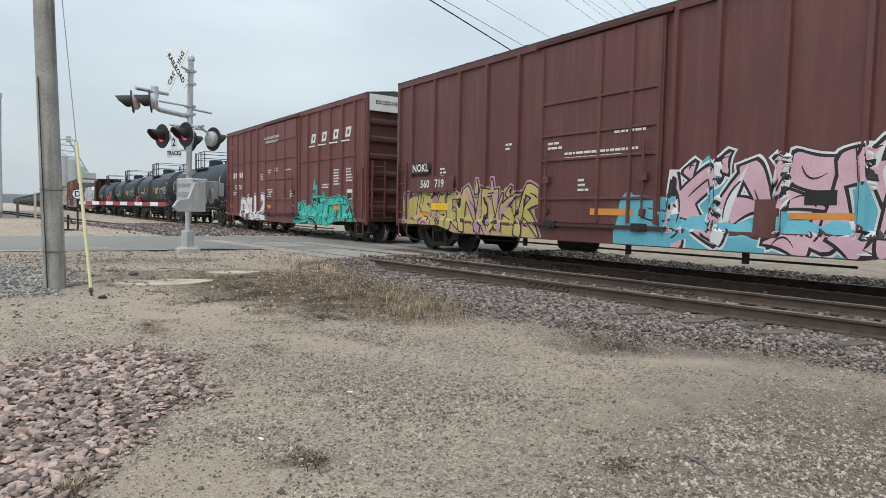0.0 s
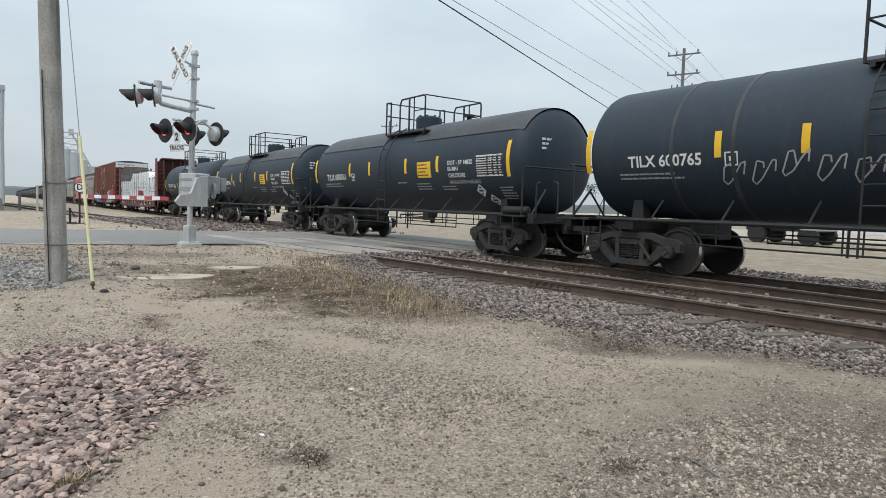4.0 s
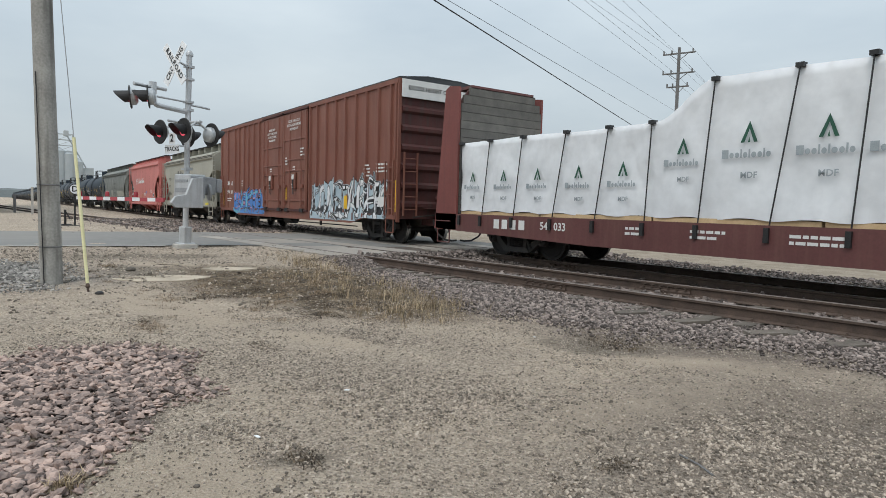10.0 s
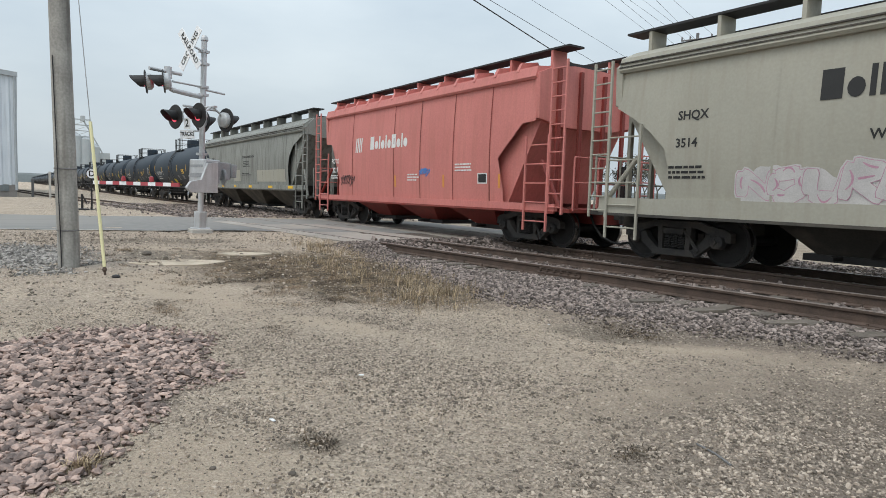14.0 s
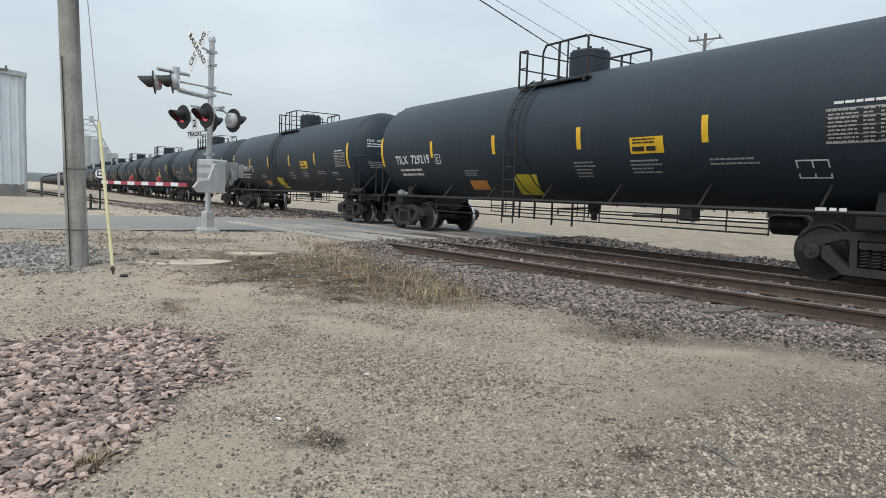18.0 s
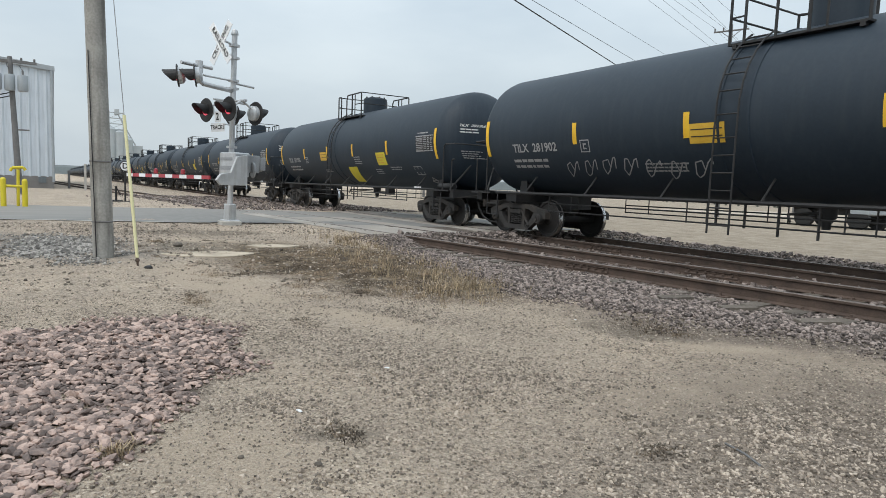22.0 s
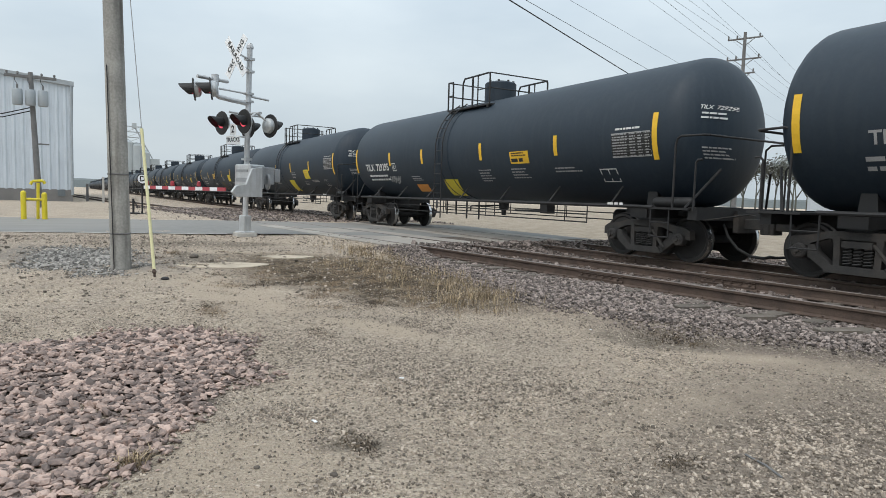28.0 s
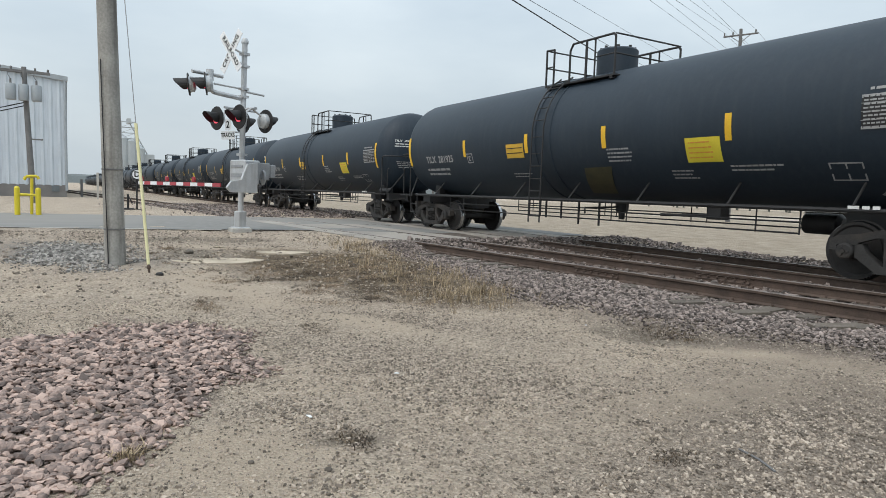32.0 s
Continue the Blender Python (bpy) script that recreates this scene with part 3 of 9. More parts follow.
def ground_material():
    m = bpy.data.materials.new("sandy_gravel_lot")
    m.use_nodes = True
    n, l = m.node_tree.nodes, m.node_tree.links
    b = n["Principled BSDF"]
    co = n.new("ShaderNodeTexCoord")

    def noise_at(scale, detail=6.0, rough=0.55):
        x = n.new("ShaderNodeTexNoise")
        x.inputs["Scale"].default_value, x.inputs["Detail"].default_value, x.inputs["Roughness"].default_value = scale, detail, rough
        l.new(co.outputs["Object"], x.inputs["Vector"])
        return x.outputs["Fac"]

    def ramp(src, lo, hi, c0, c1):
        r = n.new("ShaderNodeValToRGB")
        r.color_ramp.elements[0].position, r.color_ramp.elements[0].color = lo, (*c0, 1)
        r.color_ramp.elements[1].position, r.color_ramp.elements[1].color = hi, (*c1, 1)
        l.new(src, r.inputs["Fac"])
        return r.outputs["Color"]

    def mix(fac, a, c):
        x = n.new("ShaderNodeMix")
        x.data_type = "RGBA"
        l.new(fac, x.inputs["Factor"])
        for s, v in ((6, a), (7, c)):
            if isinstance(v, tuple):
                x.inputs[s].default_value = (*v, 1)
            else:
                l.new(v, x.inputs[s])
        return x.outputs[2]

    def blob(cx, cy, rx, ry, turn, soft, wob=0.35):
        """A ragged-edged patch of ground cover round a centre."""
        mp = n.new("ShaderNodeMapping")
        mp.vector_type = "TEXTURE"
        mp.inputs["Location"].default_value, mp.inputs["Rotation"].default_value, mp.inputs["Scale"].default_value = (cx, cy, 0), (0, 0, radians(turn)), (rx, ry, 50)
        l.new(co.outputs["Object"], mp.inputs["Vector"])
        ln = n.new("ShaderNodeVectorMath")
        ln.operation = "LENGTH"
        l.new(mp.outputs["Vector"], ln.inputs[0])
        ad = n.new("ShaderNodeMath")
        ad.operation = "MULTIPLY_ADD"
        ad.inputs[1].default_value = wob * 2
        l.new(noise_at(2.6, 10.0, 0.78), ad.inputs[0])
        l.new(ln.outputs["Value"], ad.inputs[2])
        third = n.new("ShaderNodeMath")
        third.operation = "MULTIPLY"
        third.inputs[1].default_value = 1 / 3
        l.new(ad.outputs[0], third.inputs[0])
        return ramp(third.outputs[0], (1 + wob - soft) / 3, (1 + wob + soft) / 3, (1, 1, 1), (0, 0, 0))

    sand = ramp(noise_at(0.55, 8.0, 0.6), 0.35, 0.65, (0.47, 0.378, 0.29), (0.56, 0.465, 0.362))
    grit = ramp(noise_at(55.0, 5.0, 0.7), 0.43, 0.60, (0.155, 0.122, 0.095), (0.64, 0.535, 0.43))
    vor = n.new("ShaderNodeTexVoronoi")
    vor.inputs["Scale"].default_value = 42.0
    l.new(co.outputs["Object"], vor.inputs["Vector"])
    vor2 = n.new("ShaderNodeTexVoronoi")
    vor2.inputs["Scale"].default_value = 52.0
    l.new(co.outputs["Object"], vor2.inputs["Vector"])
    # dark ends paint in the small shadows of pebbles along with stone tones
    cells = ramp(vor.outputs["Color"], 0.15, 0.85, (0.12, 0.095, 0.075), (0.67, 0.565, 0.455))
    fines = ramp(vor2.outputs["Color"], 0.20, 0.80, (0.145, 0.115, 0.088), (0.70, 0.592, 0.475))
    speck = ramp(noise_at(30.0, 6.0, 0.8), 0.44, 0.55, (0, 0, 0), (0.9, 0.9, 0.9))
    col = mix(speck, sand, fines)
    wear = ramp(noise_at(0.9, 8.0, 0.7), 0.44, 0.60, (0, 0, 0), (0.80, 0.80, 0.80))
    coarse = mix(ramp(noise_at(40.0, 5.0, 0.7), 0.42, 0.58, (0, 0, 0), (1, 1, 1)), grit, cells)
    col = mix(wear, col, coarse)
    fine = ramp(noise_at(90.0, 4.0, 0.7), 0.36, 0.64, (0.38, 0.305, 0.235), (0.57, 0.475, 0.37))
    for spot in GRAVELLY:
        col = mix(blob(*spot, 0.5, 0.8), col, coarse)
    for spot in SMOOTH:
        col = mix(blob(*spot, 0.35, 0.6), col, fine)
    mat = ramp(noise_at(11.0, 9.0, 0.8), 0.40, 0.60, (0.045, 0.034, 0.025), (0.22, 0.165, 0.11))
    thatch = mix(ramp(noise_at(2.4, 6.0, 0.7), 0.50, 0.62, (0, 0, 0), (0.75, 0.75, 0.75)), mat, ramp(noise_at(34.0, 6.0, 0.75), 0.38, 0.62, (0.16, 0.125, 0.085), (0.42, 0.335, 0.24)))
    col = mix(blob(-9.6, 3.9, 3.1, 1.35, 20, 0.35, 0.5), col, thatch)
    col = mix(blob(-10.8, 4.6, 2.4, 1.2, 30, 0.35, 0.5), col, thatch)
    col = mix(blob(-7.6, 4.3, 1.3, 0.9, 30, 0.35, 0.5), col, thatch)
    stain = ramp(noise_at(22.0, 8.0, 0.8), 0.36, 0.64, (0.10, 0.08, 0.06), (0.38, 0.325, 0.26))
    for spot in ((-4.4, 5.3, 0.75, 0.35, 40, 0.25), (-12.6, 2.1, 1.0, 0.5, 20, 0.3), (-15.2, 2.6, 1.6, 0.5, 80, 0.3),
                 (-2.28, 2.9, 0.14, 0.06, 60, 0.3), (-3.3, 1.38, 0.22, 0.09, 70, 0.35)):
        col = mix(blob(*spot), col, stain)
    soil = ramp(noise_at(34.0, 7.0, 0.75), 0.38, 0.62, (0.13, 0.104, 0.083), (0.33, 0.275, 0.225))
    for spot in ((-1.2, 4.4, 1.6, 1.9, 20, 0.6, 1.0), (-0.6, 1.9, 0.9, 1.3, 0, 0.6, 1.0), (-3.9, 6.0, 1.7, 0.45, 25, 0.4, 0.5)):
        col = mix(blob(*spot), col, soil)
    bed = ramp(noise_at(30.0, 6.0, 0.75), 0.35, 0.66, (0.07, 0.058, 0.05), (0.22, 0.185, 0.16))
    # shade in the gaps between rubble stones, painted as a darker bed
    gap_shade = ramp(noise_at(30.0, 6.0, 0.75), 0.35, 0.66, (0.045, 0.037, 0.033), (0.14, 0.115, 0.10))
    col = mix(blob(-5.35, 0.35, 1.15, 0.5, 14, 0.12, 0.15), col, gap_shade)
    col = mix(blob(-4.9, -1.0, 1.2, 0.9, 0, 0.12, 0.15), col, gap_shade)
    col = mix(blob(-9.5, 9.5, 14.0, 3.3, 0, 0.10, 0.12), col, bed)
    col = mix(blob(-13.0, 0.1, 1.9, 0.9, 30, 0.6, 0.8), col, ramp(noise_at(30.0, 6.0, 0.75), 0.35, 0.66, (0.10, 0.095, 0.09), (0.30, 0.28, 0.26)))
    field = ramp(noise_at(1.3, 9.0, 0.75), 0.38, 0.62, (0.28, 0.232, 0.175), (0.43, 0.36, 0.28))
    col = mix(blob(-20.0, 66.0, 160.0, 52.0, 0, 0.08, 0.05), col, field)
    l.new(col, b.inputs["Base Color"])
    b.inputs["Roughness"].default_value = 0.95
    b.inputs["Specular IOR Level"].default_value = 0.2
    sm = n.new("ShaderNodeMath")
    sm.operation = "MULTIPLY_ADD"
    sm.inputs[1].default_value = 0.5
    l.new(noise_at(75.0, 4.0, 0.7), sm.inputs[0])
    inv = n.new("ShaderNodeMath")
    inv.operation = "MULTIPLY_ADD"
    inv.inputs[1].default_value = -0.55
    l.new(vor.outputs["Distance"], inv.inputs[0])
    l.new(noise_at(18.0, 7.0, 0.7), inv.inputs[2])
    l.new(inv.outputs[0], sm.inputs[2])
    bp = n.new("ShaderNodeBump")
    bp.inputs["Strength"].default_value, bp.inputs["Distance"].default_value = 1.0, 0.035
    l.new(sm.outputs[0], bp.inputs["Height"])
    l.new(bp.outputs["Normal"], b.inputs["Normal"])
    return m


M["lot"] = ground_material()
ground = tagged(new("ground", sheet("ground", gv, gf, "lot")), "sandy gravel lot with dry patches, flat to the horizon", "ground", kind="structure")
ground.data.shade_smooth()

# ---- the two tracks ----
RAIL_Z, GAUGE, YC = 0.20, 1.505, 11.372
NA = radians(5.2)
N_ORIGIN = (-8.0, 7.51)


def on_main(u, v):
    """A place on the train's track: u along it, v across from its middle line."""
    return (u, YC + v)


def on_side(u, v):
    """A place on the nearer, slanting track."""
    c, s = math.cos(NA), math.sin(NA)
    d = u + 8.0
    w = v + GAUGE / 2
    return (N_ORIGIN[0] + d * c - w * s, N_ORIGIN[1] + d * s + w * c)


RAIL_PROFILE = [(-0.070, 0), (0.070, 0), (0.070, 0.012), (0.010, 0.032), (0.009, 0.125), (0.035, 0.138), (0.036, 0.168), (0.028, 0.175), (-0.028, 0.175), (-0.036, 0.168), (-0.035, 0.138), (-0.009, 0.125), (-0.010, 0.032), (-0.070, 0.012)]


def build_rail(name, place, v, u0, u1, label):
    us = [u0 + (u1 - u0) * i / 8 for i in range(9)]
    vs, fs = [], []
    for u in us:
        for a, h in RAIL_PROFILE:
            x, y = place(u, v + a)
            vs.append((x, y, RAIL_Z - 0.175 + h))
    k = len(RAIL_PROFILE)
    for i in range(len(us) - 1):
        for j in range(k):
            fs.append((i * k + j, (i + 1) * k + j, (i + 1) * k + (j + 1) % k, i * k + (j + 1) % k))
    me = sheet(name, vs, fs, "rail")
    me.materials.append(M["rail_top"])
    for i, p in enumerate(me.polygons):
        if i % k in (6, 7, 8):
            p.material_index = 1
    return tagged(new(name, me), label, kind="structure")


def build_track(tag, place, u0, u1, label):
    """Rails, ties, joint bars and spikes of one track; returns its thing."""
    track = thing("railway_track", label, "track", kind="structure")
    for v in (-GAUGE / 2, GAUGE / 2):
        r = build_rail("rail", place, v, u0, u1, "")
        r.parent = track
    tie = mesh_of("tie", box(bmesh.new(), -0.11, 0.11, -1.28, 1.28, -0.16, 0.0), "tie")
    plate = mesh_of("tie_plate", box(bmesh.new(), -0.09, 0.09, -0.17, 0.17, 0.0, 0.018), "rail")
    spike = mesh_of("spike", box(box(bmesh.new(), -0.05, -0.025, -0.10, -0.075, 0.015, 0.05), 0.02, 0.045, 0.07, 0.095, 0.015, 0.05), "rail")
    turn = 0 if place is on_main else math.degrees(NA)
    rnd = random.Random(tag)
    u = -46.0
    while u < 3.0:
        if u < -24.5 or u > -13.6:
            x, y = place(u, rnd.uniform(-0.06, 0.06))
            t = share("tie", tie, track, pose(x, y, 0.022 + rnd.uniform(-0.01, 0.012), 0, 0, turn + rnd.uniform(-1.2, 1.2)))
            for v in (-GAUGE / 2, GAUGE / 2):
                px, py = place(u, v)
                share("tie_plate", plate, track, pose(px, py, 0.012, 0, 0, turn))
                share("spike", spike, track, pose(px, py, 0.012, 0, 0, turn))
        u += 0.53
    return track


main_track = build_track(4, on_main, -900, 60, "rusty main railway track in pinkish ballast")
side_track = build_track(7, on_side, -120, 22, "rusty side track converging with the main line")


def joint_bar(place, u, v, track):
    bm = bmesh.new()
    for s in (-1, 1):
        prism(bm, [(s * 0.012, 0.03), (s * 0.045, 0.022), (s * 0.05, 0.05), (s * 0.030, 0.075), (s * 0.032, 0.105), (s * 0.05, 0.125), (s * 0.012, 0.132)], -0.46, 0.46, "x")
        for i in range(6):
            x = -0.38 + i * 0.152
            rod(bm, (x, s * 0.03, 0.09), (x, s * 0.075, 0.09), 0.020, 6)
    j = part("joint_bar", bm, "rail", track, "bolted joint bar")
    x, y = place(u, v)
    j.matrix_basis = pose(x, y, RAIL_Z - 0.175, 0, 0, math.degrees(NA) if place is on_side else 0)


joint_bar(on_side, -7.65, -GAUGE / 2, side_track)
joint_bar(on_side, -6.3, GAUGE / 2, side_track)
joint_bar(on_main, -10.2, -GAUGE / 2, main_track)

# ---- road over the crossing, with concrete panels between the rails ----
ROAD_A, ROAD_B = (-14.6, 12.5), (-26.0, -60.0)


def road_strip(bm, pts_l, pts_r, z):
    a = [bm.verts.new((x, y, z(x, y))) for x, y in pts_l]
    b = [bm.verts.new((x, y, z(x, y))) for x, y in pts_r]
    for i in range(len(a) - 1):
        bm.faces.new((a[i], b[i], b[i + 1], a[i + 1]))


def road_z(x, y):
    return 0.165 + 0.025 * ease((y - 2) / 4) - 0.10 * ease((y - 15) / 8) - 0.06 * ease((-y - 4) / 20)


def near_edge(y):
    return -18.3 + 0.25 * (y - 2) + 0.12 * noise.noise((y * 0.9, 1, 0)) if y < 5 else -18.3 + 0.75 + 0.36 * (min(y, 14) - 5) - 0.9 * max(0.0, y - 14) + 0.08 * noise.noise((y * 1.3, 1, 0))


def far_edge(y):
    return near_edge(y) - 8.2


ys = [-90 + i * 2.0 for i in range(36)] + [-18 + 0.4 * i for i in range(81)]
bm = bmesh.new()
road_strip(bm, [(near_edge(y), y) for y in ys], [(far_edge(y), y) for y in ys], road_z)
road = solid("road", bm, "asphalt", "worn pale asphalt road over the tracks", kind="structure")
bm = bmesh.new()
road_strip(bm, [(near_edge(y) + 0.16, y) for y in ys if y < 4], [(near_edge(y), y) for y in ys if y < 4], lambda x, y: road_z(x, y) + 0.004)
solid("road_edge_line", bm, "concrete", "pale dusty edge of the road", kind="structure")

panel_rnd = random.Random(11)
crossing = thing("crossing_surface", "worn concrete crossing panels between the rails", "crossing", kind="structure")
for place, u0 in ((on_main, -25.2), (on_side, -25.0)):
    for lane, (v0, v1) in enumerate(((-1.45, -0.83), (-0.63, 0.63), (0.83, 1.45))):
        for i in range(5):
            a = u0 + i * 2.3 + (0.25 if lane == 0 else 0)
            bm = bmesh.new()
            lo = [place(a, v0), place(a + 2.26, v0), place(a + 2.26, v1), place(a, v1)]
            prism(bm, lo, 0.03, 0.193 + panel_rnd.uniform(-0.008, 0.004), "z")
            part("panel", bm, "plank", crossing)


# ---- the train: shared running gear ----
WR, WB = 0.457, 1.778


def wheelset_mesh():
    bm = bmesh.new()
    for s in (-1, 1):
        prof = [(0.0, 0.73), (0.10, 0.73), (0.11, 0.745), (0.17, 0.745), (0.34, 0.70), (0.38, 0.685), (0.385, 0.665), (0.475, 0.665), (0.483, 0.68), (0.460, 0.70), (WR, 0.785), (WR - 0.008, 0.80), (0.40, 0.80), (0.37, 0.775), (0.16, 0.80), (0.13, 0.83), (0.0, 0.83)]
        lathe(bm, [(r, s * h) for r, h in prof], (0, 0, 0), "y", 28)
    rod(bm, (0, -0.75, 0), (0, 0.75, 0), 0.085, 10)
    return mesh_of("wheelset", bm, ["wheel", "tread"], True)


WHEELSET = wheelset_mesh()
for p in WHEELSET.polygons:
    c, nrm = p.center, p.normal
    if math.hypot(c.x, c.z) > 0.435 and abs(nrm.y) < 0.7:
        p.material_index = 1


def axle_cap_mesh():
    bm = bmesh.new()
    lathe(bm, [(0.0, 0.0), (0.10, 0.0), (0.125, 0.02), (0.13, 0.16), (0.0, 0.16)], (0, 0, 0), "y", 14)
    for k in range(3):
        a = k * 2.094
        rod(bm, (0.06 * math.cos(a), -0.02, 0.06 * math.sin(a)), (0.06 * math.cos(a), 0.01, 0.06 * math.sin(a)), 0.022, 6)
    rod(bm, (0, -0.03, 0), (0, 0, 0), 0.03, 8)
    return bm


CAP_DARK = mesh_of("bearing_cap", axle_cap_mesh(), "dusty_iron", True)
CAP_BLUE = mesh_of("bearing_cap", axle_cap_mesh(), "blue_cap", True)


def sideframe_mesh():
    bm = bmesh.new()
    t = 0.075
    prism(bm, [(-1.14, 0.46), (-1.14, 0.62), (-1.02, 0.69), (-0.70, 0.73), (-0.45, 0.80), (0.45, 0.80), (0.70, 0.73), (1.02, 0.69), (1.14, 0.62), (1.14, 0.46), (1.04, 0.46), (1.02, 0.55), (0.76, 0.55), (0.70, 0.60), (0.46, 0.68), (-0.46, 0.68), (-0.70, 0.60), (-0.76, 0.55), (-1.02, 0.55), (-1.04, 0.46)], -t, t)
    for s in (-1, 1):
        prism(bm, [(s * 0.76, 0.56), (s * 0.76, 0.38), (s * 0.69, 0.33), (s * 0.46, 0.16), (s * 0.36, 0.26), (s * 0.60, 0.46), (s * 0.66, 0.58)], -t, t)
        prism(bm, [(s * 0.24, 0.25), (s * 0.34, 0.25), (s * 0.36, 0.70), (s * 0.26, 0.70)], -t * 1.2, t * 1.2)
    prism(bm, [(-0.47, 0.15), (0.47, 0.15), (0.40, 0.27), (-0.40, 0.27)], -t * 1.5, t * 1.5)
    box(bm, -0.22, 0.22, -t * 1.6, t * 1.6, 0.56, 0.66)
    return mesh_of("sideframe", bm, "dusty_iron", True)


def spring_mesh():
    """One coil spring, wound as a helix."""
    n, turns, sides = 66, 6, 5
    vs, fs = [], []
    for i in range(n + 1):
        a, z = 2 * math.pi * turns * i / n, 0.275 + 0.285 * i / n
        for k in range(sides):
            b = 2 * math.pi * k / sides
            r = 0.058 + 0.014 * math.cos(b)
            vs.append((r * math.cos(a), r * math.sin(a) - 0.05, z + 0.014 * math.sin(b)))
    for i in range(n):
        for k in range(sides):
            fs.append((i * sides + k, (i + 1) * sides + k, (i + 1) * sides + (k + 1) % sides, i * sides + (k + 1) % sides))
    return sheet("spring", vs, fs, "dusty_iron")


def bolster_mesh():
    bm = bmesh.new()
    prism(bm, [(-0.20, 0.50), (0.20, 0.50), (0.24, 0.66), (0.16, 0.76), (-0.16, 0.76), (-0.24, 0.66)], -1.0, 1.0)
    for s in (-1, 1):
        box(bm, s * 0.36 - 0.06, s * 0.36 + 0.06, -0.80, 0.80, 0.36, 0.46)
        for y in (-0.75, 0.75):
            box(bm, s * 0.38 - 0.07, s * 0.38 + 0.05, y - 0.06, y + 0.06, 0.28, 0.58)
    rod(bm, (-0.5, 0, 0.42), (0.5, 0, 0.42), 0.03, 6)
    for y in (-0.95, 0.95):
        box(bm, -0.21, 0.21, y - 0.03, y + 0.03, 0.26, 0.58)
    return mesh_of("bolster", bm, "dusty_iron")


def lever_mesh():
    bm = bmesh.new()
    rod(bm, (0.22, -1.10, 0.62), (0.52, -1.10, 0.26), 0.035, 6)
    return mesh_of("friction_lever", bm, "dusty_iron")


SIDEFRAME, SPRING, BOLSTER, LEVER = sideframe_mesh(), spring_mesh(), bolster_mesh(), lever_mesh()
ROLLERS = []


def truck(car, x, caps=CAP_DARK):
    """A two-axle truck under a car, centred at x; rail top is the car's z = 0."""
    b = share("truck", BOLSTER, car, pose(x, 0, 0))
    tagged(b, "dusty two-axle freight truck")
    for y in (-1.02, 1.02):
        share("sideframe", SIDEFRAME, b, pose(0, y, 0, 0, 0, 0 if y < 0 else 180))
        for sx in (-0.15, 0.0, 0.15):
            share("spring", SPRING, b, pose(sx, y, 0, 0, 0, 0 if y < 0 else 180))
    share("friction_lever", LEVER, b, pose(0, 0, 0))
    for sx in (-WB / 2, WB / 2):
        share("wheelset", WHEELSET, b, pose(sx, 0, WR))
        share("bearing_cap", caps, b, pose(sx, -1.16, WR))
        share("bearing_cap", caps, b, pose(sx, 1.16, WR, 0, 0, 180))
    return b


def coupler_mesh():
    bm = bmesh.new()
    box(bm, -0.95, -0.12, -0.09, 0.09, 0.70, 0.90)
    prism(bm, [(-0.14, -0.14), (0.06, -0.20), (0.12, -0.10), (0.02, -0.02), (0.02, 0.10), (0.12, 0.16), (0.02, 0.22), (-0.14, 0.14)], 0.62, 0.97, "z")
    box(bm, -0.62, -0.50, -0.28, 0.28, 0.62, 0.98)
    rod(bm, (-0.55, -1.25, 0.86), (-0.30, -0.10, 1.0), 0.018, 6)
    return mesh_of("coupler", bm, "dusty_iron", bevel=0.012)


def hose_mesh():
    bm = bmesh.new()
    pipe(bm, [(-0.75, -0.38, 0.78), (-0.62, -0.40, 0.55), (-0.42, -0.38, 0.33), (-0.18, -0.30, 0.20), (0.0, -0.18, 0.18), (0.04, -0.05, 0.20)], 0.028, 7)
    return mesh_of("air_hose", bm, "rubber")


COUPLER, HOSE = coupler_mesh(), hose_mesh()


def couplers(car, half):
    for s, rz in ((1, 0), (-1, 180)):
        share("coupler", COUPLER, car, pose(s * half, 0, 0, 0, 0, rz))
        share("air_hose", HOSE, car, pose(s * half, 0, 0, 0, 0, rz))


def ladder(name, car, x, y, z0, z1, w, n, material, axis="x", r=0.016):
    """A ladder or a stack of grab irons: two stiles and n rungs."""
    bm = bmesh.new()
    for s in (-w / 2, w / 2):
        p = (x + s, y, z0) if axis == "x" else (x, y + s, z0)
        box(bm, p[0] - 0.022, p[0] + 0.022, p[1] - 0.022, p[1] + 0.022, z0, z1)
    for i in range(n):
        z = z0 + (z1 - z0) * (i + 0.5) / n
        if axis == "x":
            rod(bm, (x - w / 2, y, z), (x + w / 2, y, z), r, 6)
        else:
            rod(bm, (x, y - w / 2, z), (x, y + w / 2, z), r, 6)
    return part(name, bm, material, car)


# ---- tank cars ----
def tank_side(zc, R):
    """Map from metres along and above the tank's middle height to its near surface."""
    def on(x, z, lift=0.007):
        a = (z - zc) / R
        return (x, -(R + lift) * math.cos(a), zc + (R + lift) * math.sin(a))
    return on


def strip(on, x0, x1, z0, z1, material, car, name, n=6, label="", lift=0.007):
    vs, fs = [], []
    for i in range(n + 1):
        z = z0 + (z1 - z0) * i / n
        vs += [on(x0, z, lift), on(x1, z, lift)]
    for i in range(n):
        fs.append((2 * i, 2 * i + 1, 2 * i + 3, 2 * i + 2))
    ob = new(name, sheet(name, vs, fs, material))
    ob.parent = car
    if label:
        tagged(ob, label)
    return ob


